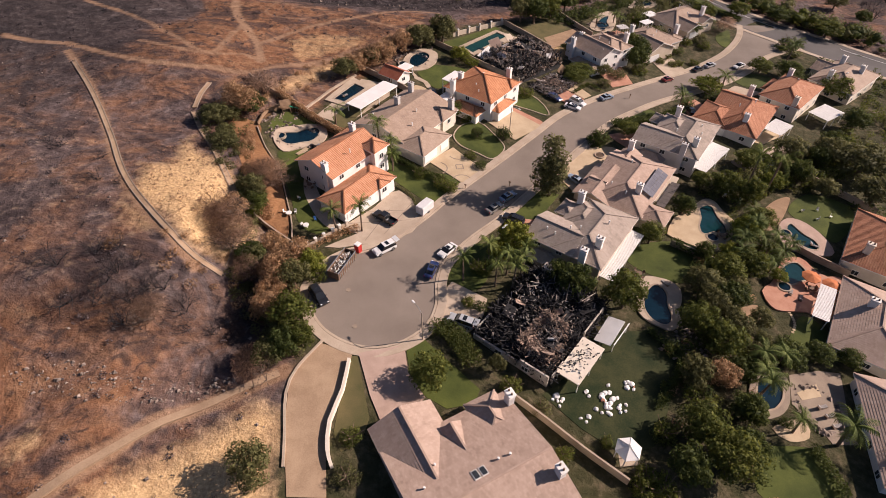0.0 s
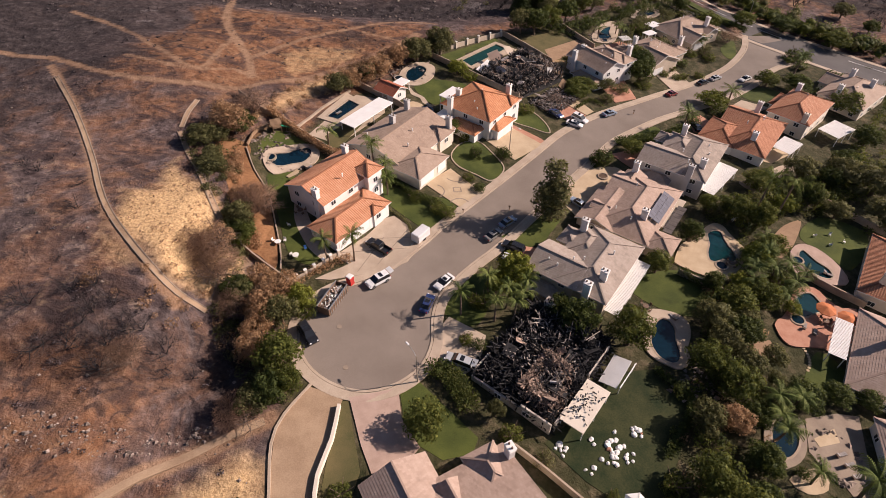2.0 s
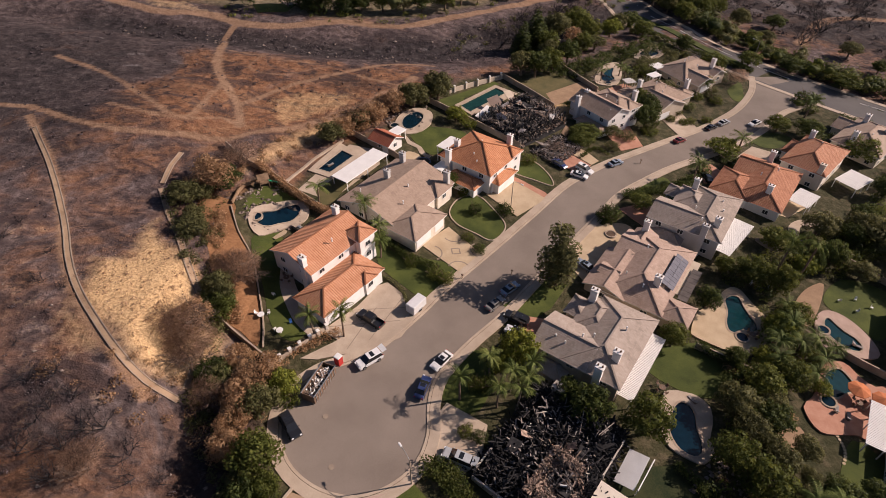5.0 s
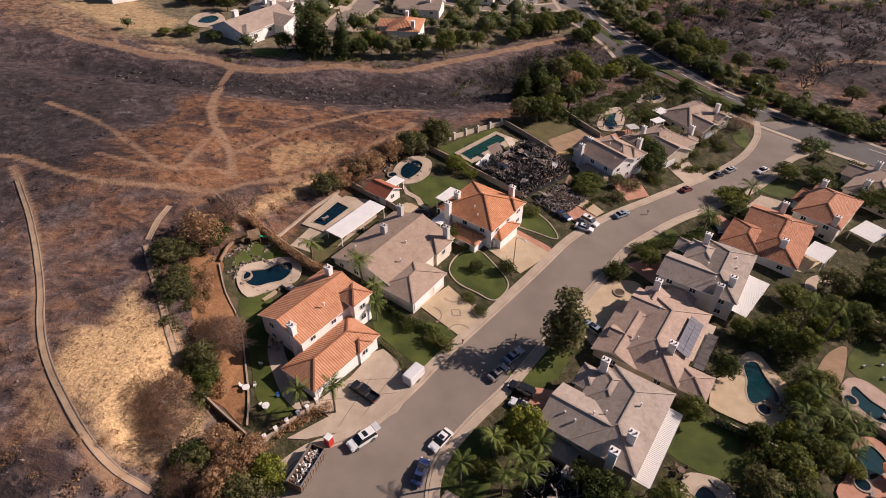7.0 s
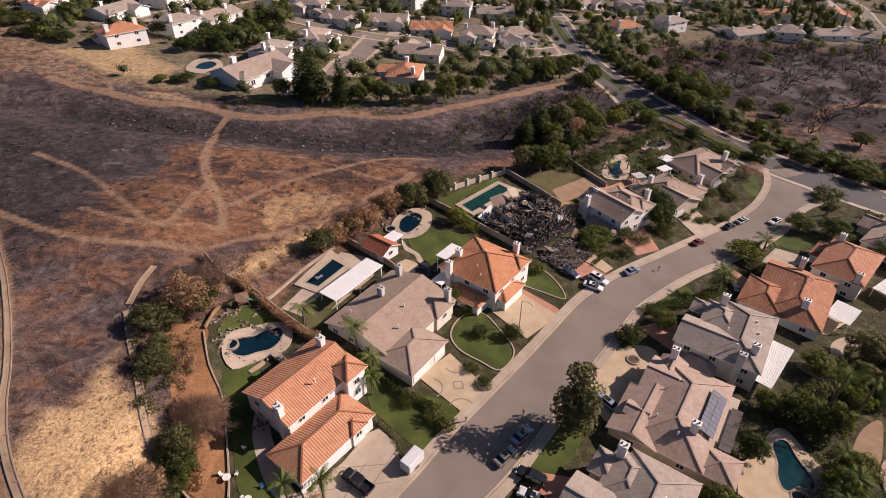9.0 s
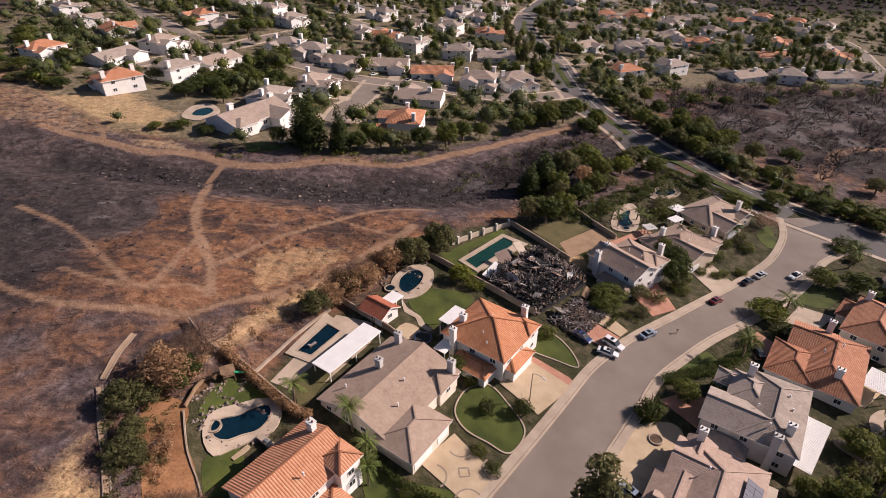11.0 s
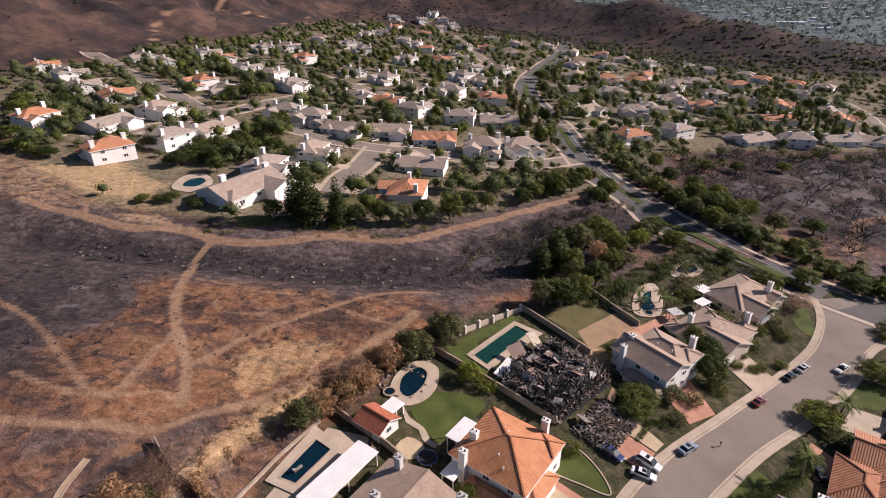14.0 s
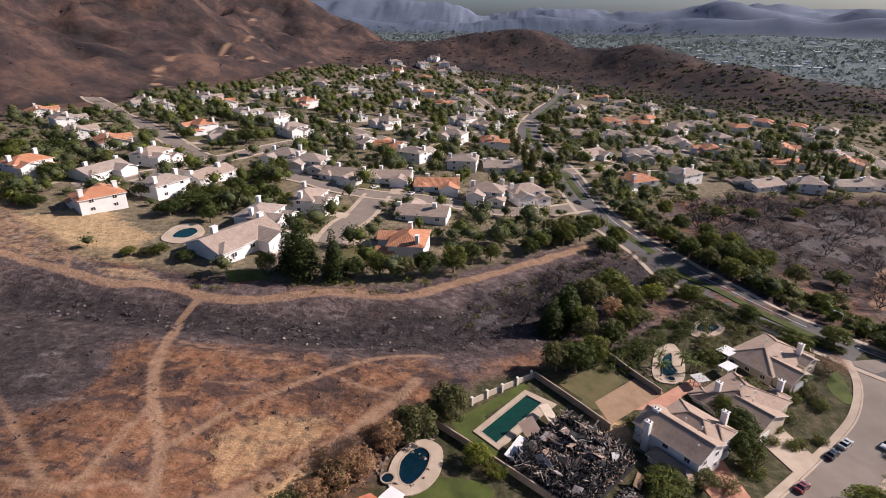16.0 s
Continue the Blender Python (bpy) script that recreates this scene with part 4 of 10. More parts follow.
house("two-storey cream house with terracotta tile roof and corner turret", -31.3, 103.2, -33, (
    (-0.5, 0, 11, 15.4, 5.6, "gy", 0.42, "sewn", 2), (8.9, -4.4, 7.4, 15.4, 2.9, "h", 0.42, "e", 1), (4.3, 6.1, 4.4, 4.2, 6.5, "p", 0.5, "en", 2), (11.6, -0.2, 2.6, 2.6, 3.1, "p", 0.5, "e", 1)),
    M_STUCCO_W, R_ORANGE, G_ST, chimneys=((3.0, -7.6, 8.4), (-2.6, 6.6, 9.0)), doors=((12.6, -5.5, 5.0, "e"), (12.6, -10.2, 2.6, "e")), vents=((3, 0, 7.6),))
house("single-storey house with broad tan tile roof and double garage", -21.0, 123.1, -31, (
    (-0.3, 3.2, 17.0, 20.5, 2.9, "gy", 0.32, "sw", 1), (9.6, -2.8, 8.4, 10.6, 2.9, "h", 0.36, "", 1), (6.0, 9.6, 5.4, 5.2, 3.1, "h", 0.45, "en", 1)),
    M_STUCCO, R_TAN, G_ST, chimneys=((-4.0, 4.3, 6.6, 0.0, M_STUCCO_G), (-5.8, 12.4, 6.6, 0.0, M_STUCCO_G), (7.6, 12.2, 6.4, 0.0, M_STUCCO_G)), doors=((13.8, -5.2, 5.0, "e"), (13.8, 0.4, 3.0, "e")), vents=((2.5, 4, 5.2), (5, -1, 4.6), (-6, -3, 4.4)))
house("two-storey white house with bright terracotta tile roof", -0.3, 142.3, -33, (
    (-0.4, 0.4, 15.0, 14.2, 5.6, "h", 0.42, "swen", 2), (5.4, -1.6, 7.0, 7.4, 2.9, "h", 0.4, "", 1), (5.2, 5.2, 3.6, 3.4, 5.9, "p", 0.55, "en", 2), (1.0, -8.4, 8.4, 4.4, 2.9, "h", 0.45, "s", 1)),
    M_STUCCO_W, R_ORANGE2, G_ST, chimneys=((-6.0, -2.2, 8.2), (-4.9, -7.4, 8.4), (3.0, 8.4, 8.0)), doors=((7.4, -3.8, 5.0, "e"),), vents=((-1, 1.5, 8.0), (0, -3.4, 7.2), (2, -5, 6.6)))
house("small garden house with red tile roof", -25.9, 149.4, -33, ((0, 0, 6.4, 5.4, 2.6, "gx", 0.5, "es", 1),), M_STUCCO_W, R_RED, name="garden_house")
house("single-storey house with wide brown tile roof and skylights", -2.4, 40.6, -57, (
    (10.4, 0.2, 23.2, 20.2, 3.1, "gy", 0.25, "ns", 1), (0.2, -5.2, 11.4, 9.6, 3.0, "gx", 0.43, "", 1), (2.6, 0.5, 5.0, 3.0, 3.55, "gx", 0.62, "w", 0), (1.1, 6.9, 6.4, 4.6, 3.3, "h", 0.56, "w", 1)),
    M_STUCCO, R_TAN2, G_ST, chimneys=((0.6, 10.3, 6.2, 0, M_STUCCO_W), (13.8, 9.8, 7.0, 0, M_STUCCO_W)), doors=((-5.5, -5.2, 5.0, "w"),), vents=((4.5, -4.6, 5.0), (8.2, 3.4, 5.7), (8.4, 5.2, 5.7), (6.8, -7.4, 5.3)))
house("two-storey grey-beige house with brown tile roof", 21.9, 88.0, -31.5, (
    (3.0, 0, 10.0, 17.6, 5.3, "h", 0.42, "sne", 2), (-3.0, -4.6, 9.6, 8.6, 5.3, "gx", 0.42, "sw", 2), (-1.2, 3.6, 6.0, 8.4, 5.1, "h", 0.42, "wn", 2), (-5.2, 4.2, 3.0, 4.4, 4.9, "p", 0.5, "w", 1), (-4.0, -9.6, 6.0, 3.6, 2.8, "h", 0.45, "", 1)),
    M_STUCCO_B, R_GREY, G_ST, chimneys=((4.4, -9.3, 8.4, 0, M_STUCCO_W), (5.6, -4.8, 8.6, 5, M_STUCCO_W), (-3.6, 6.4, 8.4, 0, M_STUCCO_W)), doors=((-7.8, -4.6, 4.8, "w"),), vents=((0.5, -2.4, 7.0), (-3, -6.6, 6.6), (-5, -6.2, 6.6), (4.6, 2, 7.4), (-1, -4, 7.4)))
house("beige house with brown tile roof and rooftop solar panels", 33.1, 109.6, -31, (
    (3.2, 0.4, 12.4, 21.6, 3.1, "h", 0.42, "se", 1), (-2.2, -4.4, 8.0, 12.6, 3.1, "gy", 0.36, "sw", 1), (-0.4, 5.2, 8.6, 10.4, 3.2, "gx", 0.36, "w", 1), (-3.2, -5.2, 3.4, 2.6, 3.9, "gx", 0.4, "", 1), (11.6, -7.4, 5.6, 5.4, 2.7, "h", 0.4, "", 1), (-1.4, 9.6, 4.2, 4.0, 3.4, "gy", 0.5, "w", 1)),
    M_STUCCO_B, R_TAN2, G_ST, chimneys=((6.2, -4.6, 6.8, 3.0, M_STUCCO_W), (-1.8, 10.8, 6.9, 0, M_STUCCO_W)), doors=((-6.2, -6.4, 4.8, "w"),), vents=((1, 4, 6.0), (4.2, -7, 5.2), (0, -5, 4.8)))
house("two-storey grey house with grey tile roof", 50.2, 129.2, -31, (
    (3.4, 0.4, 9.6, 18.4, 5.6, "h", 0.42, "sne", 2), (-2.6, -4.6, 10.0, 8.6, 5.6, "gx", 0.42, "sw", 2), (-1.2, 3.6, 7.0, 8.6, 5.4, "h", 0.42, "wn", 2), (-2.6, -9.6, 6.8, 4.0, 2.8, "h", 0.45, "", 1), (-5.6, 5.6, 4.0, 4.0, 4.8, "p", 0.5, "w", 1)),
    M_STUCCO_G, R_GREY, G_ST, chimneys=((4.6, -9.2, 8.6), (6.2, -5.0, 8.6, 5, M_STUCCO_W), (-2.2, 7.4, 8.6, 0, M_STUCCO_W)), doors=((-7.6, -4.6, 4.8, "w"),), vents=((0.5, -2, 7.4), (5, 4, 7.2), (6, 1, 6.8), (3, -6, 7.6)))
house("house with rust-red tile roof and white chimneys", 71.1, 149.2, -34, (
    (4.0, 0, 12.0, 21.0, 3.1, "h", 0.42, "se", 1), (-2.4, -4.8, 9.0, 12.0, 3.1, "h", 0.38, "w", 1), (-0.4, 5.6, 8.4, 10.0, 3.4, "gx", 0.38, "w", 1)),
    M_STUCCO_W, R_RUST, G_ST, chimneys=((5.6, -6.6, 6.8), (1.9, 9.6, 7.2)), doors=((-7.0, -6, 4.8, "w"),), vents=((2, -1, 6.0), (5, 3, 6.4)))
house("two-storey cream house with rust-brown tile roof", 94.5, 164.5, -42, (
    (0.5, -3.5, 11.0, 18.0, 5.6, "h", 0.42, "swe", 2), (-5.4, 1.6, 5.0, 8.0, 2.9, "h", 0.42, "w", 1)),
    M_STUCCO, R_RUST, G_ST, chimneys=((4.6, -12.2, 8.2), (-3.6, 3.6, 8.4, 0, M_STUCCO_W)), vents=((0, 0, 7.6),))
house("two-storey white house with brown tile roof and bay", 35.4, 176.6, -50, (
    (-0.9, -0.6, 15.0, 9.0, 5.6, "gx", 0.46, "swe", 2), (-0.8, 5.2, 12.8, 9.6, 5.3, "h", 0.42, "ne", 2), (3.4, 7.0, 4.6, 4.4, 5.4, "p", 0.55, "e", 2), (2.0, -6.6, 9.0, 3.2, 2.8, "h", 0.45, "e", 1)),
    M_STUCCO_W, R_TAN, G_ST, chimneys=((-5.0, -5.9, 8.2), (-6.6, -0.6, 8.0, 5.0), (3.0, 9.8, 8.6)), doors=((6.4, -1.0, 4.8, "e"),), vents=((-1, 1.5, 8.0), (2, 3, 7.0), (4.5, -2.4, 6.8)))
house("single-storey house with broad tan tile roof and chimneys", 55.4, 191.6, -52, (
    (-3.6, 3.6, 14.4, 17.6, 3.2, "h", 0.42, "sw", 1), (1.6, -0.4, 8.4, 13.4, 3.2, "gx", 0.42, "s", 1), (0.4, 11.6, 4.6, 4.4, 3.4, "p", 0.55, "e", 1), (-9.4, -2.4, 5.0, 4.4, 3.0, "p", 0.4, "s", 1)),
    M_STUCCO_B, R_TAN, G_ST, chimneys=((-7.4, -0.8, 7.4, 3.0, M_STUCCO_W), (0.6, 12.8, 7.2, 0, M_STUCCO_W)), doors=((5.8, -3, 4.8, "e"),), vents=((-1, 4, 6.6), (-4, 3, 6.9), (0, 1.5, 6.0)))
house("single-storey tan-roofed house on the corner lot", 71.5, 213.1, -55, (
    (-3.4, 3.0, 13.0, 19.0, 3.3, "h", 0.42, "sw", 1), (3.4, -1.2, 8.4, 8.0, 3.3, "gx", 0.42, "", 1), (1.8, 8.4, 6.4, 6.0, 3.3, "gx", 0.42, "e", 1)),
    M_STUCCO_B, R_TAN, G_ST, chimneys=((1.7, 8.0, 7.4, 0, M_STUCCO_W),), doors=((7.6, -1.2, 4.6, "e"),), vents=((-4, 0, 6.6), (-5, 3, 6.6), (0, 2, 5.8)))
house("house with red-brown tile roof beside a pool terrace", 88.5, 95.0, -32, ((0, 0, 12, 20, 4.0, "h", 0.42, "wsn", 1),), M_STUCCO, R_RUST, "houses behind the gardens", chimneys=((-3, -7, 7.6),))
house("house with brown tile roof and solar panels", 76.5, 72.0, -30, ((0, 0, 13, 20, 3.2, "h", 0.42, "wsn", 1),), M_STUCCO, R_TAN2, "houses behind the gardens", chimneys=((-2, 2, 6.8, 0, M_STUCCO_W),))
house("house with brown tile roof and white walls by a patio", 71.8, 48.6, -12, ((0, 0, 13, 20, 3.2, "h", 0.42, "wsn", 1),), M_STUCCO_W, R_TAN2, "houses behind the gardens", chimneys=((2, 2, 6.8, 0, M_STUCCO_W),))
house("house with tan tile roof and tall white chimneys", 116.0, 178.0, -46, ((0, 0, 13, 20, 4.2, "h", 0.42, "swe", 1), (-7, 5, 7, 8, 3.0, "gx", 0.42, "w", 1)), M_STUCCO, R_TAN, G_ST, chimneys=((-2, -8, 8.0, 0, M_STUCCO_W), (-4, 6, 7.8, 0, M_STUCCO_W), (3, 3, 8.0, 0, M_STUCCO_W)), vents=((1, -3, 6.6),))

# ---- gardens, drives, terraces and pools ----
def pool(deck, hole, deck_mat, water_mat, label):
    drape("pool_deck", deck, deck_mat, 0.32, "paved pool deck around open water", "pool deck", hole, 6.0)
    drape("pool_water", hole, water_mat, 0.14, label, "pool", None, 50.0)
    ribbon("pool_coping", hole + hole[:1], 0.35, M_BLOCK, 0.36, "pale coping round a pool", 0.0, 0.1)

drape("lawn", smooth_line([(-47.6, 106.1), (-43.6, 110.3), (-39.3, 103.1), (-38.2, 96.9), (-33.7, 88.8), (-30.4, 84.9), (-32.6, 81.9), (-37.2, 85.1), (-41.6, 94.2)], 1.2, True), M_LAWN, 0.060, "mown green back lawn", "lawn")
drape("patio", smooth_line([(-39.8, 101.2), (-37.2, 98.7), (-34.9, 94.4), (-30.1, 87.6), (-27.6, 84.6), (-29.5, 83.6), (-33.1, 86.2), (-36.6, 91.2), (-38.8, 95.7)], 1.2, True), M_CONC, 0.090, "curved pale concrete patio", "patio")
drape("lawn", [(-25.4, 114.7), (-20.1, 109.1), (-15.2, 107.7), (-6.4, 106.8), (-4.1, 104.1), (-9.3, 94.9), (-12.7, 97.1), (-16.3, 99.9), (-19.9, 102.8)], M_LAWN, 0.060, "mown green side lawn", "lawn")
drape("driveway", [(-24.5, 83.3), (-27.9, 84.9), (-22.6, 91.8), (-19.6, 97.9), (-17.9, 99), (-14.8, 96.7), (-11.8, 89.6), (-13.3, 85.7), (-16.5, 83.1), (-21.4, 80.9), (-27.2, 78.6), (-30.1, 78.4)], M_CONC, 0.170, "pale concrete driveway with saw-cut joints", "driveway")
drape("driveway", [(-12.5, 111.5), (-6.9, 118.5), (0.6, 110.8), (-3.5, 104.2)], M_SAND, 0.170, "sand-coloured concrete driveway with a curved pattern", "driveway")
drape("lawn", smooth_line([(-7.1, 124.1), (-5.2, 129.5), (-0.8, 131.6), (3, 127.3), (6.1, 121.1), (3.2, 115.6), (-0.7, 117.3), (-5.1, 119.9)], 1.2, True), M_LAWN, 0.060, "mown green front lawn", "lawn")
drape("patio", [(-43.3, 125.8), (-35.5, 147.9), (-27.1, 146.6), (-26.2, 140.3), (-35, 123.1)], M_CONC, 0.080, "pale concrete back patio", "patio")
drape("lawn", [(-39.2, 126), (-31.7, 140.2), (-29.4, 138.9), (-34.2, 123.2), (-36.2, 120.6)], M_LAWN_D, 0.120, "dry olive back lawn", "lawn")
drape("driveway", [(1.4, 132.5), (8.2, 139.9), (16.3, 133.5), (8.8, 125.2)], M_SAND, 0.170, "sand-coloured driveway", "driveway")
drape("path", [(6, 142.6), (9.3, 141.1), (16.1, 136.3), (17.8, 133.7), (15.8, 132.5), (7.9, 139.8)], M_PAVER, 0.120, "red brick garden path", "path")
drape("lawn", smooth_line([(6.1, 145.8), (12.5, 150.3), (17, 145.6), (18.4, 139.6), (13.3, 141.2), (8.7, 143.1)], 1.2, True), M_LAWN, 0.060, "mown green front lawn", "lawn")
drape("lawn", smooth_line([(11.1, 137.4), (13.1, 138.7), (16.1, 135.7), (14.7, 134)], 1.2, True), M_LAWN, 0.060, "mown green front lawn", "lawn")
drape("lawn", smooth_line([(-20.3, 156.3), (-19.1, 160.9), (-13, 162.1), (-6.1, 161.5), (-4.9, 158), (-9.6, 152), (-13.1, 147.5), (-17, 150.7)], 1.2, True), M_LAWN, 0.060, "mown green back lawn", "lawn")
drape("path", smooth_line([(-21.6, 156.1), (-19.9, 153.2), (-16.6, 150.7), (-15, 147.5), (-13.7, 147), (-14.2, 145.8), (-16.7, 147.6), (-17.8, 150.1), (-20.5, 151.7)], 1.2, True), M_CONC, 0.100, "winding pale concrete path", "path")
drape("patio", smooth_line([(-21.6, 145.1), (-19.7, 147.9), (-16.8, 146.8), (-16, 144.7), (-17.8, 142.6), (-20.2, 142.6)], 1.2, True), M_SAND, 0.090, "round sand-coloured patio", "patio")
drape("lawn", [(-14.3, 178.2), (-6.9, 185.5), (2.8, 195.4), (4.4, 193.8), (-6.7, 181.2), (-4.2, 172.2), (-2.7, 166.3), (-7.7, 167.8), (-12.5, 174.5)], M_LAWN, 0.060, "green lawn round a pool", "lawn")
drape("driveway", [(35.6, 171.2), (43.8, 180.4), (46.2, 164.8), (39.2, 160.6)], M_PAVER, 0.170, "red brick driveway", "driveway")
drape("driveway", [(56, 186.6), (63.5, 193.4), (67.2, 183.3), (59.5, 175.6)], M_CONC, 0.170, "pale concrete driveway", "driveway")
drape("lawn", smooth_line([(84.3, 210), (90.5, 216.8), (90.3, 212.4), (87.8, 203.9), (84.7, 203.1)], 1.2, True), M_LAWN, 0.060, "mown green corner lawn", "lawn")
drape("driveway", [(-5.7, 70.1), (-4, 73), (2.9, 69.7), (2, 63.5), (-0.7, 60.9), (-4.9, 62.8)], M_CONC, 0.170, "scorched concrete driveway with timber joints", "driveway")
drape("lawn", smooth_line([(-5, 74), (-4.4, 78.8), (-0.1, 84.4), (3.7, 83.7), (3.4, 77.2), (1.5, 72.3), (-1.2, 71.6)], 1.2, True), M_LAWN, 0.060, "green front lawn", "lawn")
drape("lawn", [(12.5, 50.3), (17.6, 55.3), (24.6, 64.8), (33.3, 66.7), (37.7, 60.4), (33.7, 50.9), (29.9, 43.5), (25.1, 41.1), (18.5, 45)], M_LAWN_P, 0.070, "patchy trampled back lawn", "lawn")
drape("driveway", [(-18.7, 54.3), (-11.2, 57), (-9.9, 51.6), (-6.6, 47.4), (-8.9, 43.5), (-12.7, 41.8), (-15.4, 46.6)], M_PINK, 0.170, "pink brick-paver driveway", "driveway")
drape("lawn", [(-11, 57), (-7.8, 58.6), (2.2, 50), (1.4, 47.3), (-3, 45.8), (-6.7, 47.6), (-9.5, 51.4)], M_LAWN, 0.060, "green front lawn", "lawn")
drape("lawn", [(-20.3, 53.3), (-18.8, 53.8), (-14.8, 42.7), (-15.3, 38.9), (-18, 36.8), (-19.7, 39.3)], M_LAWN_D, 0.060, "narrow lawn strip beside the drive", "lawn")
drape("access_drive", [(-24, 29.5), (-27.1, 39.3), (-28.3, 45.9), (-28.2, 49.2), (-26.9, 52.9), (-25.2, 55.4), (-22.6, 54.9), (-19.7, 53.8), (-20.2, 48.1), (-20.4, 42), (-20.2, 36.6), (-18.6, 30)], M_DUST, 0.120, "dusty tan access drive", "driveway")
drape("driveway", [(6.4, 88.3), (10, 94.2), (14.9, 93.9), (13.5, 88.7), (9.3, 84.1)], M_PAVER, 0.170, "red brick driveway", "driveway")
drape("lawn", [(5.5, 96.4), (13.7, 104.9), (19, 104.4), (15, 96.9), (10.2, 92.8)], M_LAWN, 0.060, "mown green front lawn", "lawn")
drape("lawn", smooth_line([(31.6, 86.6), (36.5, 90.6), (44.2, 92.2), (49.5, 87.5), (46.6, 81.6), (40.4, 79.9), (33.4, 82.9)], 1.2, True), M_LAWN, 0.060, "mown green back lawn", "lawn")
drape("forecourt", smooth_line([(19, 114.4), (26.3, 124.5), (34.8, 127), (36, 122.1), (29.6, 112.3), (24.5, 105.4), (21.3, 108)], 1.2, True), M_SAND, 0.100, "sandy front yard and driveway", "driveway")
drape("driveway", [(34, 132.8), (41.2, 136.5), (46.6, 132.1), (39.6, 126.4)], M_PAVER, 0.170, "red brick driveway", "driveway")
drape("driveway", [(59.5, 155.6), (64.2, 159.3), (67.9, 153.5), (63.1, 149.1), (59.6, 148.9)], M_PAVER, 0.170, "red brick driveway", "driveway")
drape("driveway", [(73.2, 165), (81, 173.6), (88, 169.6), (80.3, 162.7)], M_CONC, 0.170, "pale concrete driveway", "driveway")
drape("lawn", smooth_line([(82.6, 178.6), (89.6, 183.7), (95.5, 180.9), (89.1, 174.1), (84, 174)], 1.2, True), M_LAWN, 0.060, "mown green front lawn", "lawn")
drape("lawn", smooth_line([(40.1, 141.7), (48.8, 149.4), (50.2, 143.6), (47.1, 141.5)], 1.2, True), M_LAWN, 0.060, "mown green front lawn", "lawn")
drape("lawn", smooth_line([(74.1, 108), (81.9, 115.9), (90.5, 113), (89, 106.5), (81.6, 98.4), (78.9, 101.4)], 1.2, True), M_LAWN, 0.060, "green back lawn below the pool", "lawn")
drape("lawn", smooth_line([(60.9, 70), (64.8, 74.7), (67.5, 73), (68.6, 68.4), (65.8, 66.1), (59.4, 65.9)], 1.2, True), M_LAWN, 0.060, "green lawn strip", "lawn")
# the darker concrete here paints in the patio's half shade
drape("patio", [(56.9, 60.1), (62.9, 61.8), (66.7, 61.7), (63.4, 49.6), (63.8, 47.8), (59.4, 47.3), (58.4, 49.9), (56.8, 51.3), (55.2, 54.1)], M_CONC_D, 0.080, "weathered tan concrete patio", "patio")
pool(smooth_line([(49.9, 58.9), (54.2, 60.6), (56.1, 59.4), (55.2, 55.1), (53, 52), (49.2, 50.4), (47.4, 52.1)], 1.2, True), smooth_line([(50.8, 58.3), (53.3, 59.4), (54.9, 58.3), (53.9, 54.9), (51.7, 52.6), (49.6, 52.3), (49.2, 54.3)], 0.8, True), M_CONC_D, M_WATER, "dark rock-edged garden pool under palms")
drape("patio", smooth_line([(50.1, 49), (54.8, 51.3), (56.5, 50.6), (55.8, 48), (52.3, 47)], 1.2, True), M_SAND, 0.110, "round sandy patio", "patio")
drape("patio", [(73.7, 138.4), (81.4, 145.2), (85.4, 143.4), (77.6, 137.2)], M_SAND, 0.110, "cream paved back patio", "patio")
drape("path", smooth_line([(76.5, 133.8), (81.4, 137.2), (86.5, 136.4), (87.2, 133.2), (84.0, 134.0), (80.1, 134.4), (78.1, 131.0), (77.5, 126.2), (75.0, 128.0)], 1.0, True), M_CONC, 0.120, "pale curved garden path round a planted bed", "path")
drape("path", smooth_line([(65.7, 126.3), (68.7, 127.3), (73.9, 122.6), (71.6, 120.5)], 1.0, True), M_CONC_D, 0.120, "pale stone path between shrubs", "path")
drape("patio", [(56.9, 56.5), (61.2, 58.8), (61.1, 56.3), (57.3, 55.1)], M_SAND, 0.120, "sandy patio corner", "patio")
drape("lawn", smooth_line([(46.7, 44.6), (52.2, 46.2), (56.7, 45.8), (56.9, 42.2), (57.1, 38.6), (44.7, 37.2)], 1.2, True), M_LAWN, 0.060, "green back lawn", "lawn")
drape("earth_bank", smooth_line([(-54.2, 115.6), (-57, 117.6), (-62.2, 117.5), (-60.1, 108.7), (-54, 100.3), (-49.5, 92), (-45.6, 84.6), (-42, 82.8), (-38.2, 80), (-38.6, 83.4), (-39.9, 87.5), (-42.4, 93), (-45, 98.8), (-48.2, 104.6), (-52.4, 110)], 1.2, True), M_EARTH, 0.080, "bare reddish earth bank", "ground")
drape("lawn", smooth_line([(-52.4, 120.6), (-49.9, 125), (-44.5, 123.1), (-41.8, 121.7), (-44.5, 119.4), (-49.5, 114.8), (-52.4, 115.4)], 1.2, True), M_LAWN, 0.060, "green lawn round the playset", "lawn")
drape("lawn", smooth_line([(16.2, 189.7), (23.6, 199.2), (29.5, 193.7), (23.4, 188.6)], 1.2, True), M_LAWN_D, 0.060, "weedy green slope", "lawn")
drape("patio", [(28.7, 189.8), (47.1, 205.7), (49.9, 204.5), (35.7, 191.3)], M_PAVER, 0.080, "brick paved side terrace", "patio")
drape("earth_yard", [(19.6, 191), (31.7, 202.6), (38.1, 198.2), (21.8, 183.4)], M_DIRT, 0.090, "bare tan earth yard", "ground")
drape("lawn", [(11.6, 196.6), (23.4, 207.2), (29.4, 201.2), (18.4, 189.7)], M_LAWN_D, 0.070, "weedy green slope behind a wall", "lawn")
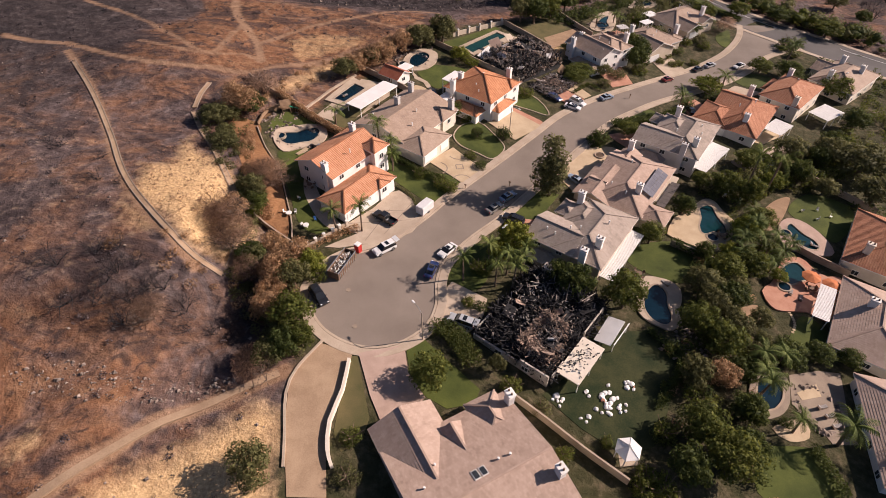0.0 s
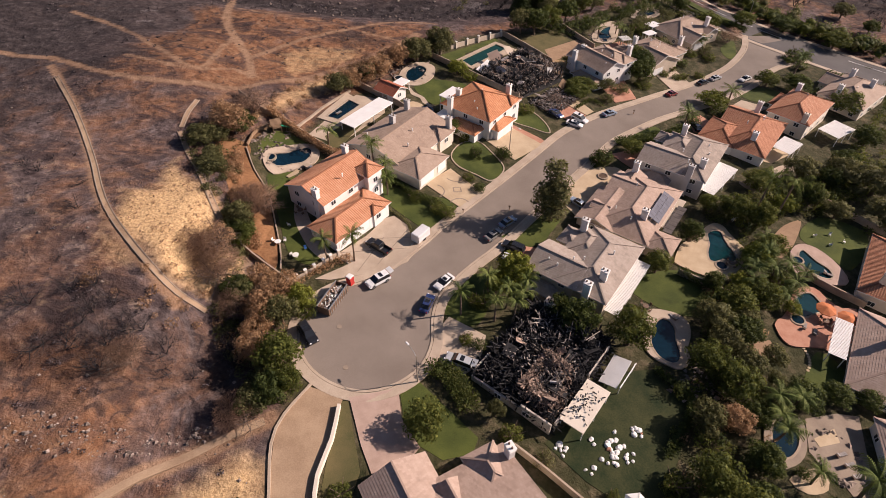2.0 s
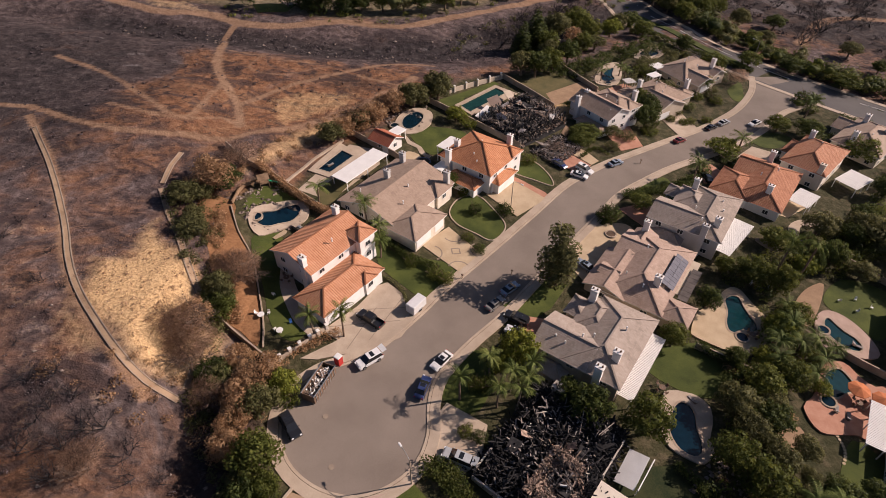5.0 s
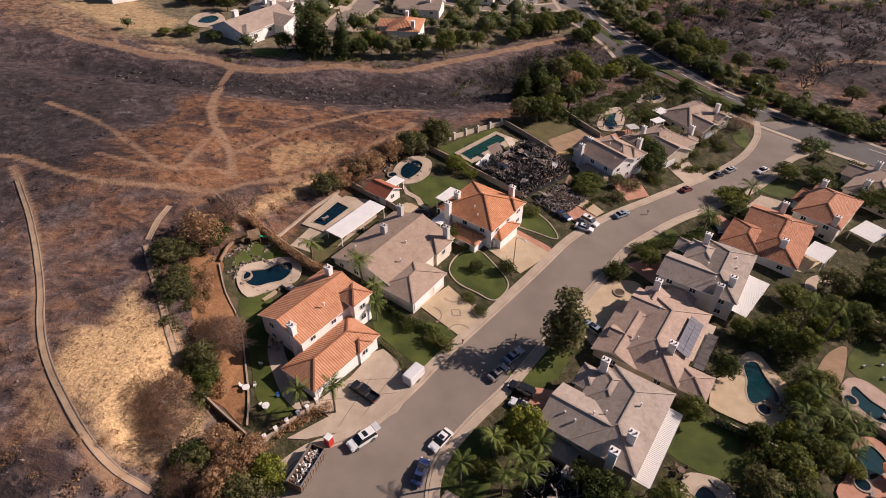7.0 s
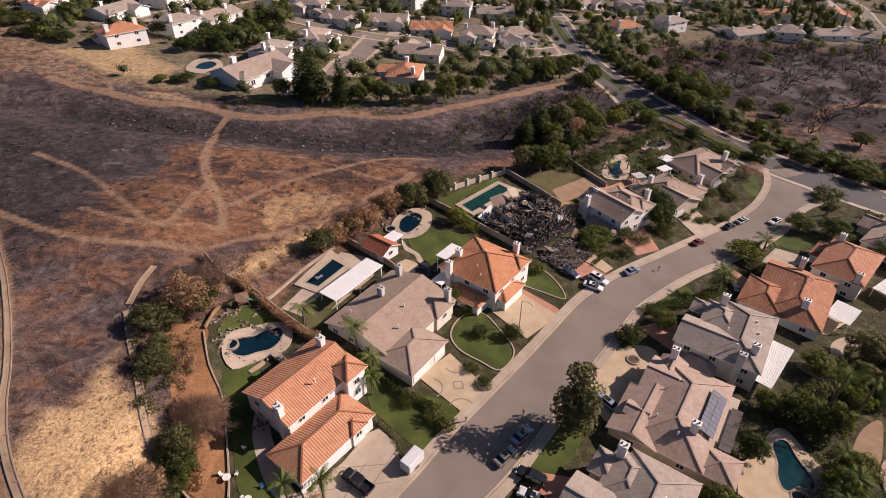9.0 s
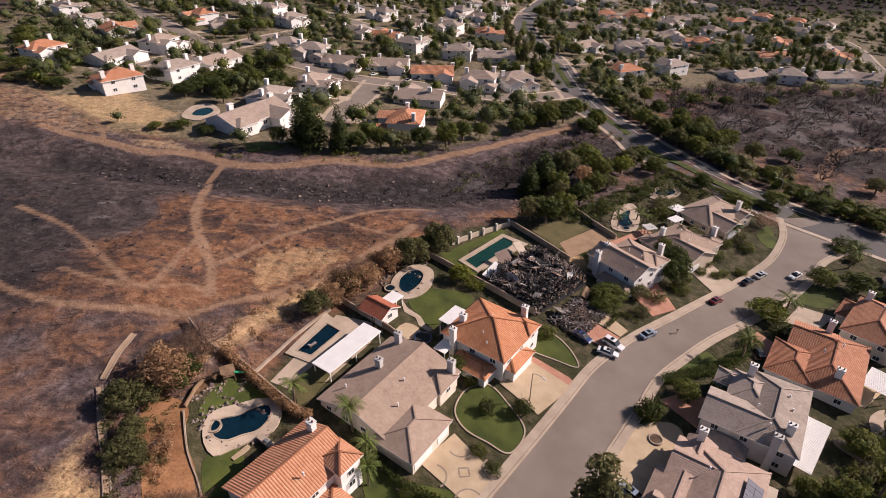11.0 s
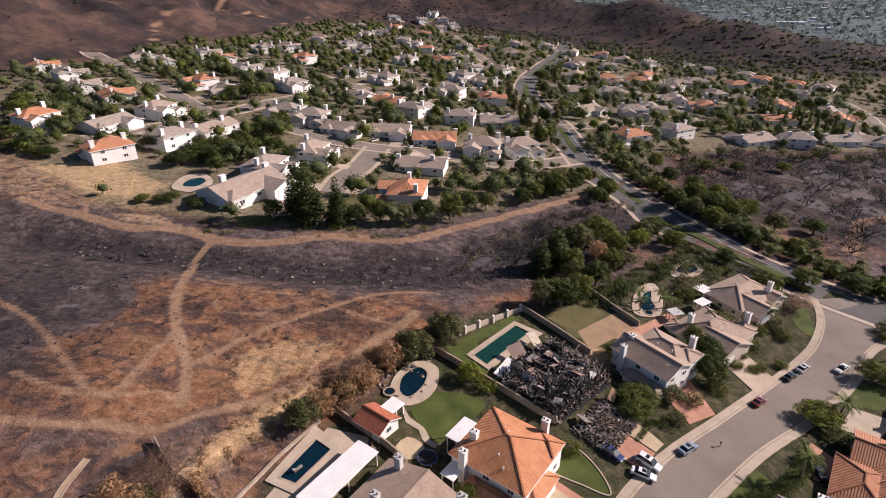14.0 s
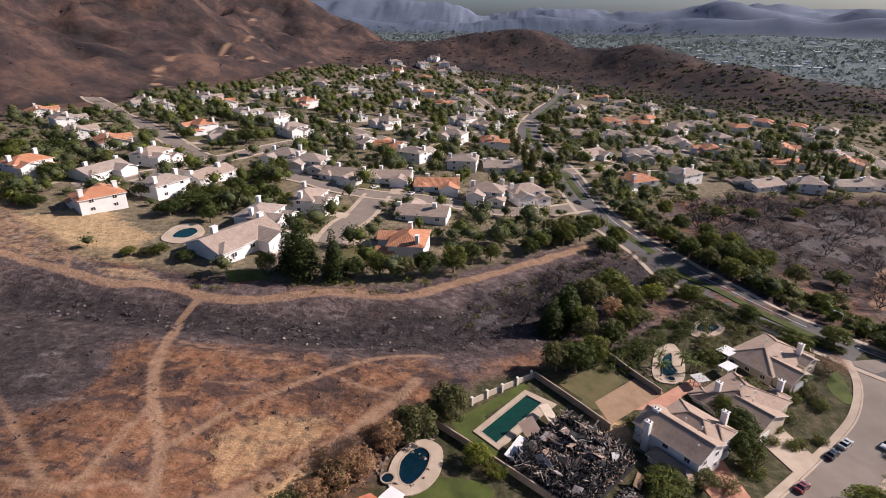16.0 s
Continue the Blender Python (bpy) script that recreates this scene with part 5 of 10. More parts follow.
pool(smooth_line([(-50.5, 113.3), (-49.9, 116.5), (-46.8, 119.1), (-43.4, 121.3), (-40.3, 121.1), (-38.6, 118.2), (-38.9, 114.4), (-42.1, 111.6), (-44.6, 109), (-46.5, 107.4), (-48.9, 109.4)], 1.2, True), smooth_line([(-49.3, 113), (-48.4, 115.1), (-46.1, 116.6), (-44.6, 118.3), (-42.4, 120.1), (-40.9, 119.4), (-40.4, 116.9), (-41.5, 114.1), (-43.7, 112.6), (-45.7, 110.9), (-47.8, 110.9)], 0.8, True), M_CONC, M_WATER, "kidney-shaped dark pool with pale stone deck")
pool([(-42.9, 133.7), (-37.9, 147.8), (-30.5, 142.7), (-36.3, 131.5)], [(-40.9, 134.7), (-36.9, 144.4), (-33.3, 142.3), (-37.4, 133.9)], M_CONC, M_WATER, "rectangular dark green pool with pale deck")
pool(smooth_line([(-25, 158.7), (-24.6, 165.8), (-20.3, 171.3), (-15.6, 169.8), (-15.2, 163.5), (-17.5, 158.5), (-21.6, 156.1)], 1.2, True), smooth_line([(-23, 160.2), (-23.2, 165.3), (-20.2, 169.1), (-17.7, 167.6), (-18.1, 163), (-20.6, 158.9)], 0.8, True), M_CONC, M_WATER, "dark garden pond with boulder edge")
pool([(-9.2, 175.7), (3.0, 192.4), (10.2, 188.2), (-3.8, 171)], [(-7.6, 175.9), (3.1, 190.5), (6.8, 187.9), (-4.1, 172.8)], M_CONC, M_WATER_G, "rectangular green pool with pale coping")
pool(smooth_line([(33.1, 78.7), (35.1, 80.6), (37.8, 80.5), (39.9, 79.9), (41.5, 77.8), (40.9, 74.4), (39.7, 71.7), (39.8, 69.3), (37.7, 67.2), (35.6, 67.5), (31.9, 70.6)], 1.2, True), smooth_line([(33.6, 74.4), (35, 77.3), (36.5, 78.5), (38, 77.9), (38.5, 75.9), (38.1, 73.4), (38.3, 71.3), (37.8, 69), (36.2, 68.1), (34.1, 69.2), (33.1, 71.8)], 0.8, True), M_CONC, M_WATER, "dark curved pool beside a lawn")
pool(smooth_line([(51.7, 106.7), (54.5, 109), (56.4, 108.5), (57.6, 105.1), (59.2, 101.7), (59.2, 97.3), (56.8, 94.1), (53.2, 91.7), (50.5, 90.5), (43.2, 93.6), (42.6, 95.5), (45.4, 100.8), (49, 102.7)], 1.2, True), smooth_line([(52.1, 105.3), (53.8, 106.5), (55.4, 106.2), (55.6, 103.8), (56, 101.5), (56.7, 99.3), (56.3, 97.2), (54.5, 96.4), (53.3, 97), (51.4, 95.9), (50.2, 96.5), (50.4, 98.8), (51.4, 101.3), (51.7, 103.7)], 0.8, True), M_SAND, M_WATER_T, "kidney-shaped teal pool in sandy paving")
pool(smooth_line([(69.7, 102.1), (72.6, 105), (75.5, 104.9), (78.1, 102.1), (79.5, 98), (79.4, 94.6), (76.9, 93.1), (71.6, 93.4), (69, 94.5), (68.3, 97.6)], 1.2, True), smooth_line([(71.5, 102.1), (72.9, 103.2), (73.7, 101.9), (74.7, 99.8), (76.2, 98.3), (76.7, 96.4), (75.6, 94.7), (73.4, 95), (71.7, 96.7), (70.7, 99.1)], 0.8, True), M_PINK, M_WATER_T, "teal pool with salmon paving")
pool(smooth_line([(62.8, 84.7), (66.5, 90.4), (70.8, 91.6), (72.5, 88.3), (74.5, 86.5), (77.4, 86.6), (73.9, 79.1), (69.2, 73.8), (66.2, 75.6), (59.7, 75.5), (58.6, 80.2), (60.9, 82.4)], 1.2, True), smooth_line([(63.9, 85.2), (66.5, 88.9), (69.4, 89.8), (70.5, 87.1), (70.4, 85.4), (67.8, 84), (65.8, 82.9), (64.3, 83.2), (63.4, 84)], 0.8, True), M_PAVER, M_WATER_T, "dark teal pool in salmon paving")
pool(smooth_line([(37.3, 206.4), (41.5, 217.6), (47.4, 221.8), (47.8, 213.2), (44.3, 203.7), (38.3, 202.4)], 1.2, True), smooth_line([(39.4, 207.2), (42.4, 214.5), (45.4, 216.7), (44.1, 211.2), (44.4, 207.7), (41.2, 205.2)], 0.8, True), M_CONC, M_WATER_T, "teal garden pool with curved coping")
pool(smooth_line([(54.7, 228), (58.6, 236.5), (65.6, 241.3), (67.3, 235.3), (61.5, 228.8)], 1.2, True), smooth_line([(57.3, 231.6), (59.6, 235.9), (63.8, 237.6), (65.5, 234.9), (61.3, 230.9)], 0.8, True), M_CONC, M_WATER, "round dark pool with stone edge")
pool(smooth_line([(-123.4, 257.2), (-125.1, 270.1), (-119.9, 275.3), (-112.4, 267.5), (-113.5, 256)], 1.2, True), smooth_line([(-121.1, 260.6), (-121.9, 267.3), (-118.1, 270.2), (-114.7, 266.9), (-115.9, 260.8)], 0.8, True), M_CONC, M_WATER_T, "turquoise pool behind a far house")

# ---- trees, palms, hedges ----
def leaf_cloud(rng, n, lobes, leaf, flat=0.8, thin=0.0):
    """Leaf clumps on the shells of several lobes: centres, radii. Returns verts, faces."""
    L = np.array(lobes, float)
    pick = rng.choice(len(L), n, p=L[:, 3] ** 2 / (L[:, 3] ** 2).sum())
    d = rng.normal(size=(n, 3))
    d /= np.linalg.norm(d, axis=1)[:, None]
    r = L[pick, 3] * (1 - 0.55 * rng.random(n) ** 2.2)
    c = L[pick, :3] + d * r[:, None] * np.array((1, 1, flat))
    nrm = d + rng.normal(size=(n, 3)) * 0.55
    nrm /= np.linalg.norm(nrm, axis=1)[:, None]
    a = np.cross(nrm, rng.normal(size=(n, 3)))
    a /= np.linalg.norm(a, axis=1)[:, None]
    if thin:
        a = d + rng.normal(size=(n, 3)) * 0.4
        a /= np.linalg.norm(a, axis=1)[:, None]
        nrm = np.cross(a, rng.normal(size=(n, 3)))
        nrm /= np.linalg.norm(nrm, axis=1)[:, None]
    b = np.cross(nrm, a)
    s = leaf * (0.55 + 0.9 * rng.random(n))[:, None]
    k = (thin or 0.6 + 0.5 * rng.random(n)[:, None])
    v = np.stack([c - a * s, c - b * s * k * 0.6 + nrm * s * 0.2, c + a * s * 0.9, c + b * s * k * 0.6 + nrm * s * 0.25], 1)
    soft = d + nrm * 0.35 + np.array((0, 0, 0.15))
    soft /= np.linalg.norm(soft, axis=1)[:, None]
    return v.reshape(-1, 3), np.arange(4 * n).reshape(n, 4), np.repeat(soft, 4, 0)


def soften(ob, normals):
    """Lets a crown shade as a rounded mass."""
    ob.data.polygons.foreach_set("use_smooth", np.ones(len(ob.data.polygons), bool))
    ob.data.normals_split_custom_set_from_vertices([tuple(q) for q in normals])
    return ob


def limbs(bm, rng, a, direction, length, r, depth):
    b = Vector(a) + Vector(direction) * length
    tube(bm, a, b, r, r * 0.6, 5 if depth > 1 else 3)
    if depth:
        for _ in range(3):
            d = (Vector(direction) + Vector(rng.normal(size=3) * 0.55) + Vector((0, 0, 0.15))).normalized()
            limbs(bm, rng, b, d, length * rng.uniform(0.55, 0.8), r * 0.55, depth - 1)


def tree_proto(kind, seed, mat, label, n=3300, leaf=0.23, shape="broad", bark=None):
    """One tree about 8 m high and 8 m wide, to be copied."""
    rng = np.random.default_rng(seed)
    t = new(kind)
    tagged(t, label, "tree" if "shrub" not in kind else "shrub")
    bm = bmesh.new()
    top = 3.6 if shape != "shrub" else 1.0
    tube(bm, (0, 0, -0.8), (0.1, 0, top * 0.6), 0.34, 0.24, 8)
    for k in range(6):
        a = k * 1.05 + rng.uniform(-0.3, 0.3)
        d = Vector((math.cos(a), math.sin(a), rng.uniform(0.5, 1.3))).normalized()
        tube(bm, (0.1, 0, top * 0.55), Vector((0.1, 0, top * 0.55)) + d * rng.uniform(2.2, 3.4), 0.16, 0.05, 5)
    part("trunk", bm, bark or M_BARK, t)
    lobes = []
    if shape == "broad":
        lobes = [(0, 0, 4.0, 2.3)]
        for k in range(20):
            up = 1 - 1.45 * (k + 0.5) / 20
            a, q = 2.4 * k + rng.uniform(-0.3, 0.3), rng.uniform(1.9, 3.1)
            lobes.append((q * math.cos(a) * math.sqrt(1 - up * up), q * math.sin(a) * math.sqrt(1 - up * up), 4.0 + 1.02 * q * up, rng.uniform(0.75, 1.45)))
    elif shape == "tall":
        lobes = [(rng.uniform(-0.9, 0.9), rng.uniform(-0.9, 0.9), z, 1.9 - 0.09 * abs(z - 5) ** 1.3) for z in np.arange(1.6, 11.5, 0.7)]
    elif shape == "cone":
        lobes = [(rng.uniform(-0.3, 0.3), rng.uniform(-0.3, 0.3), z, 2.2 * (1 - z / 13.5) + 0.25) for z in np.arange(1.0, 12.5, 0.6)]
    else:
        lobes = [(0, 0, 1.2, 1.8)] + [(rng.uniform(1.2, 2.1) * math.cos(a), rng.uniform(1.2, 2.1) * math.sin(a), rng.uniform(0.6, 2.0), rng.uniform(0.6, 1.2)) for a in np.arange(12) * 0.53]
    v, f, q = leaf_cloud(rng, n, lobes, leaf)
    soften(raw("crown", v, f, mat, t), q)
    return t


def bare_proto(seed, label, twigs=500, leaves=None, forks=4):
    rng = np.random.default_rng(seed)
    t = tagged(new("burnt_tree"), label, "tree")
    bm = bmesh.new()
    for k in range(4):
        d = Vector((rng.normal() * 0.5, rng.normal() * 0.5, 1)).normalized()
        limbs(bm, rng, (0, 0, -0.4), d, 2.3 if forks > 3 else 2.7, 0.14, forks)
    part("trunk", bm, M_CHAR if leaves else M_BARK_B, t)
    v, f, q = leaf_cloud(rng, twigs, [(0, 0, 4.2, 2.6), (1.5, 0.4, 3.6, 1.8), (-1.3, 0.8, 3.4, 1.8), (0.2, -1.5, 3.2, 1.7)], 0.42, 0.8, 0.03)
    soften(raw("crown", v, f, leaves or F_TWIG, t, "sparse scorched twigs"), q)
    return t


def palm_proto(seed, h, label, fronds=17):
    rng = np.random.default_rng(seed)
    t = tagged(new("palm_tree"), label, "palm tree")
    bm = bmesh.new()
    pts = [Vector((0.35 * math.sin(k * 0.25), 0.1 * k * 0.2, -0.5 + (h + 0.5) * k / 8)) for k in range(9)]
    for a, b, k in zip(pts, pts[1:], range(8)):
        tube(bm, a, b, 0.26 - 0.012 * k, 0.25 - 0.012 * k, 7)
    part("trunk", bm, M_BARK, t)
    top = pts[-1]
    verts, faces = [], []
    for k in range(fronds):
        az = k * 2.4 + rng.uniform(-0.2, 0.2)
        rise = rng.uniform(0.1, 1.15)
        length = rng.uniform(2.7, 3.7)
        prev = top.copy()
        d = Vector((math.cos(az) * math.cos(rise), math.sin(az) * math.cos(rise), math.sin(rise)))
        side = Vector((-math.sin(az), math.cos(az), 0))
        for s in range(7):
            cur = prev + d * (length / 7)
            d = (d + Vector((0, 0, -0.2))).normalized()
            wd = 0.62 * math.sin(math.pi * (s + 1.2) / 9)
            for sg in (-1, 1):
                for q in (0.0, 0.5):
                    base = prev.lerp(cur, q)
                    tip = base + side * sg * wd + d * 0.35 + Vector((0, 0, -0.22 - 0.1 * s * 0.3))
                    i = len(verts)
                    verts += [base, base + d * 0.16, tip + d * 0.06, tip]
                    faces.append((i, i + 1, i + 2, i + 3))
            prev = cur
    raw("fronds", verts, faces, F_PALM, t)
    return t


def hedge(line, w, h, mat, label, seed=0):
    """A clipped hedge along a plan line."""
    rng = np.random.default_rng(seed)
    P = np.array(smooth_line(line, 0.7))
    n = int(len(P) * 80 * w * h / 1.6)
    i = rng.integers(0, len(P), n)
    c = np.stack([P[i, 0] + rng.uniform(-w / 2, w / 2, n), P[i, 1] + rng.uniform(-w / 2, w / 2, n), np.zeros(n)], 1)
    c[:, 2] = H(c[:, 0], c[:, 1]) + h * (1 - rng.random(n) ** 2) * (0.85 + 0.25 * vnoise(c[:, 0] * 0.8, c[:, 1] * 0.8, 5))
    nrm = rng.normal(size=(n, 3)) + np.array((0, 0, 0.6))
    a = np.cross(nrm, rng.normal(size=(n, 3)))
    a /= np.linalg.norm(a, axis=1)[:, None]
    b = np.cross(nrm, a)
    b /= np.linalg.norm(b, axis=1)[:, None]
    s = (0.11 + 0.12 * rng.random(n))[:, None]
    v = np.stack([c - a * s, c - b * s * 0.7, c + a * s, c + b * s * 0.7], 1).reshape(-1, 3)
    return tagged(raw("hedge", v, np.arange(4 * n).reshape(n, 4), mat), label, "hedge")


PROTO = {
    "oak": [tree_proto("tree", 1, F_OAK, "broad green oak-like garden tree"), tree_proto("tree", 2, F_OAK, "broad green oak-like garden tree")],
    "dark": [tree_proto("tree", 3, F_DARK, "dense dark-green garden tree"), tree_proto("tree", 4, F_DARK, "dense dark-green garden tree")],
    "light": [tree_proto("tree", 5, F_LIGHT, "yellow-green leafy garden tree")],
    "olive": [tree_proto("tree", 6, F_OLIVE, "grey-olive dusty spreading tree"), tree_proto("tree", 16, F_OLIVE, "grey-olive dusty spreading tree")],
    "tall": [tree_proto("tree", 7, F_OLIVE, "tall narrow olive-green street tree", 3200, 0.24, "tall")],
    "cone": [tree_proto("tree", 8, F_DARK, "tall dark green conifer tree", 3200, 0.23, "cone")],
    "scorch": [tree_proto("burnt_tree", 9, F_SCORCH, "scorched tree with brown withered leaves", 3000, 0.21, "broad", M_BARK_B), tree_proto("burnt_tree", 19, F_SCORCH, "scorched tree with brown withered leaves", 2500, 0.2, "broad", M_BARK_B)],
    "bare": [bare_proto(10, "bare burnt tree with a tangle of twigs", 3400), bare_proto(20, "bare burnt tree with a tangle of twigs", 2800)],
    "char": [bare_proto(30, "black leafless burnt tree with twisted limbs", 800, F_ASHY, 3), bare_proto(40, "black leafless burnt tree with twisted limbs", 700, F_ASHY, 3)],
    "shrub": [tree_proto("shrub", 11, F_OAK, "rounded green garden shrub", 1200, 0.18, "shrub")],
    "shrubd": [tree_proto("shrub", 12, F_DARK, "clipped dark-green garden shrub", 1200, 0.18, "shrub")],
    "shrubl": [tree_proto("shrub", 13, F_LIGHT, "rounded yellow-green garden shrub", 1200, 0.18, "shrub")],
    "shrubo": [tree_proto("shrub", 14, F_OLIVE, "dusty olive garden shrub", 1100, 0.18, "shrub")],
    "palm": [palm_proto(15, 6.0, "slender feather palm with green fronds"), palm_proto(25, 6.0, "slender feather palm with green fronds", 14)],
}
SIZE = {"tall": (12.0, 2.6), "cone": (12.5, 2.3), "shrub": (3.0, 3.0), "shrubd": (3.0, 3.0), "shrubl": (3.0, 3.0), "shrubo": (3.0, 3.0), "palm": (7.5, 2.7), "bare": (6.0, 3.4), "char": (6.0, 3.4)}
_used = set()


def off_road(x, y):
    """Shifts a trunk that would stand on the main road to its verge."""
    P = np.array(_main)
    i = int(np.argmin(np.hypot(P[:, 0] - x, P[:, 1] - y)))
    d = Vector((x - P[i, 0], y - P[i, 1]))
    if 0.1 < d.length < 11.8:
        d = d.normalized() * 11.8
        return P[i, 0] + d.x, P[i, 1] + d.y
    return x, y


def plant(kind, x, y, height, radius):
    """Copies a tree of that kind to a place, at its own height and spread."""
    n = len(_used)
    q = PROTO[kind][n % len(PROTO[kind])]
    x, y = off_road(x, y)
    h0, r0 = SIZE.get(kind, (7.8, 4.2))
    sr, sh = radius / r0, height / h0
    if kind == "palm":
        sr = max(0.8, min(1.2, sr))
    m = Matrix.LocRotScale((x, y, Z(x, y) - 0.05), Euler((0, 0, n * 2.4)), (sr, sr, sh))
    t = copy_thing(q, m)
    _used.add((round(x, 2), round(y, 2), n))
    return t

# ---- the planting: place, height, spread ----
for _p in ((16.3, 103.8, 16, 4.7),):
    plant("tall", *_p)
for _p in ((31, 128.4, 4, 3.3), (66.5, 195.6, 2.4, 3.4), (75.1, 212.9, 2.2, 2.8), (-1, 124.8, 3, 2.1), (5.7, 125.3, 4, 2.4), (30.2, 127.6, 4, 2.8), (60.3, 153.5, 3, 2.5), (70, 160.3, 3, 3.7), (112.3, 209.7, 4, 5.4), (1.6, 67.1, 2, 1.7), (0.2, 111.4, 2, 1.9),):
    plant("shrubd", *_p)
for _p in ((-6, 50.6, 6, 4.1), (28.6, 71.4, 9, 4.9), (37.4, 90.8, 6, 3.3), (59.1, 112, 6, 4.4), (53.7, 113.5, 5, 2.8), (64.5, 109.6, 7, 4), (51.3, 82.7, 6.4, 4.2), (41.7, 67.8, 7.2, 4.3), (57.2, 84.9, 6.4, 3.9), (45.6, 63.3, 7.2, 4.6), (37.2, 46.4, 7.2, 4.5), (39.9, 41, 8, 4.9), (64, 100, 6, 3.8), (110.4, 171.3, 7, 6.7), ):
    plant("oak", *_p)
for _p in ((35.6, 253.5, 11, 7.6), (39.2, 241.8, 9, 5.2), (21.9, 226, 9, 5.5), (62.1, 251.5, 7, 5.6), (50.2, 192.5, 6, 3.3), (28.8, 181.3, 4, 4.7), (28.9, 165.3, 4, 5.7), (-45.6, 84.9, 5, 3.5), (-30.7, 58.4, 8, 4.6), (-28.2, 54.4, 6, 2.9), (-7.5, 134.3, 4, 3), (39.7, 134.4, 4, 3.5), (47.9, 136.4, 5, 3.6), (92.3, 185, 5, 4.7), (27.6, 160.9, 4, 4.6), (127.2, 214.4, 6, 6.2), (103.9, 225.9, 6, 5.6), (81.4, 223.7, 7, 5.8), (68.9, 125.2, 5, 4.3),):
    plant("oak", *_p)
for _p in ((4.8, 54, 4.5, 1.7), (54.6, 70.9, 4.8, 2.8), (38.5, 56.2, 6.4, 3.5), (78, 124.0, 5, 3.0), (99.1, 127.3, 9, 8.3), (96.5, 114.7, 8, 6.3), (53.1, 65.8, 4, 2), (26.2, 244.1, 12, 6.8), (40.2, 232.1, 6, 4.3), (37, 168.7, 4, 3.7), (-14.5, 178.8, 9, 5.7), (-21, 171.8, 8, 5.7), (-34.6, 156.2, 6, 4.1), (-64.8, 114.6, 5, 4.7), (-58.4, 103.8, 4, 4.1), (-47.4, 88.9, 6, 3.6), (-33, 67.3, 7, 3.6), (-32.5, 50.3, 6, 3.3), (-29.2, 32, 6, 4), (-40, 148, 6, 4.5),):
    plant("olive", *_p)
for _p in ((59.2, 199.5, 6, 5.9),):
    plant("olive", *_p)
for _p in ((7.9, 82.9, 9, 4.3), (4.4, 80.1, 6, 2.3), (59.7, 96.4, 6, 4), (48.6, 248.8, 8, 5), (-8.2, 166.7, 5, 3.6), (-30.5, 71.2, 6, 3.2), (-31, 71.2, 6, 2.8), (69.4, 166.7, 5, 5.8),):
    plant("light", *_p)
for _p in ((19.3, 72.8, 9, 4.4), (15.9, 75.2, 7, 2.9), (47, 101.9, 6, 3.2), (48.4, 88.2, 4.8, 2.4), (50.2, 75, 6.4, 4), (45.6, 50.2, 6.4, 3.5), (33.3, 39.2, 7.2, 3.9), (89.0, 129.5, 6, 3.6), (95.3, 137.1, 7, 4.2), (108, 150.9, 7, 4.6), (100.7, 182.5, 6, 5.5), (56.9, 62.8, 5, 3.6), (60.2, 268.9, 7, 6.1), (50.4, 185, 8, 5.7), (-30.2, 52, 7, 3.4), (79.7, 119.5, 8, 3.4),):
    plant("dark", *_p)
for _p in ((49.1, 177.4, 8, 4.8), (112.7, 223.6, 6, 6.2),):
    plant("dark", *_p)
for _p in ((43.5, 56.6, 5.6, 3.4), (32.5, 235.4, 8, 4.7), (-26.1, 167.3, 7, 4.3), (-30.5, 158.5, 8, 5.3), (-37.8, 151, 6, 4), (-61.7, 121.8, 7, 6.4), (-48.4, 80.9, 5, 4.5), (-34.9, 71.1, 7, 4.7), (-39, 75.6, 5, 3.3), (-33.3, 74.5, 6, 3.2), (-35.8, 67.1, 7, 3.7), (-35.7, 63.9, 6, 3.6), (-35.3, 59.3, 6, 3.5), (-59.3, 120.4, 7, 5.5), (-34.8, 155.3, 6, 5.3),):
    plant("scorch", *_p)
for _p in ((62.2, 90.3, 5, 3.6), (29.5, 36.1, 4, 2.8), (77.7, 200.8, 2.4, 3.0), (65.6, 185.9, 2, 2.2), (71.5, 188.2, 2, 2.2), (59, 185.5, 2.2, 2.2), (49.8, 174.2, 3, 3.6), (55.2, 215.6, 4, 4.4), (-4.2, 131.1, 2.5, 1.7), (71.6, 202.6, 2.4, 3.0), (62.1, 190.7, 2.4, 2.6), (63.1, 184.7, 2, 2.2), (12.2, 149.1, 3, 2.8), (-6.4, 101, 3, 2.3), (-13.8, 105.1, 2.5, 1.9), (-0.7, 67.8, 2.5, 1.7), (2.4, 76.8, 3, 2.2), (0.7, 76.6, 3, 1.8), (-2.5, 115.1, 2, 2), (-29.5, 70.2, 3, 2.6),):
    plant("shrub", *_p)
for _p in ((15.2, 40, 3, 1.8), (7.2, 50.6, 3, 2.3), (-8.7, 102.2, 3, 2.1), (25.6, 106.5, 3, 1.9), (31.4, 45.3, 4, 2.6), (27.5, 38, 3, 2.5), (26.4, 36.2, 3, 2.4), (22.1, 42.9, 2, 1.3), (10.8, 35.5, 2, 1.6), (-16.9, 39, 2, 2.2),):
    plant("shrub", *_p)
for _p in ((17.7, 230.2, 15, 6.3), (12.8, 224, 12, 4.7),):
    plant("cone", *_p)
for _p in ((77.3, 206.9, 2.6, 3.0), (42, 167.8, 3, 3.0), (76.8, 203.9, 2.2, 2.6), (36.5, 161, 2.6, 2.6), (12.2, 47.3, 2.5, 1.9), (-16.5, 33.1, 2, 2.3),):
    plant("shrubo", *_p)
for _p in ((-4.4, 164.1, 3, 2.6),):
    plant("shrubl", *_p)
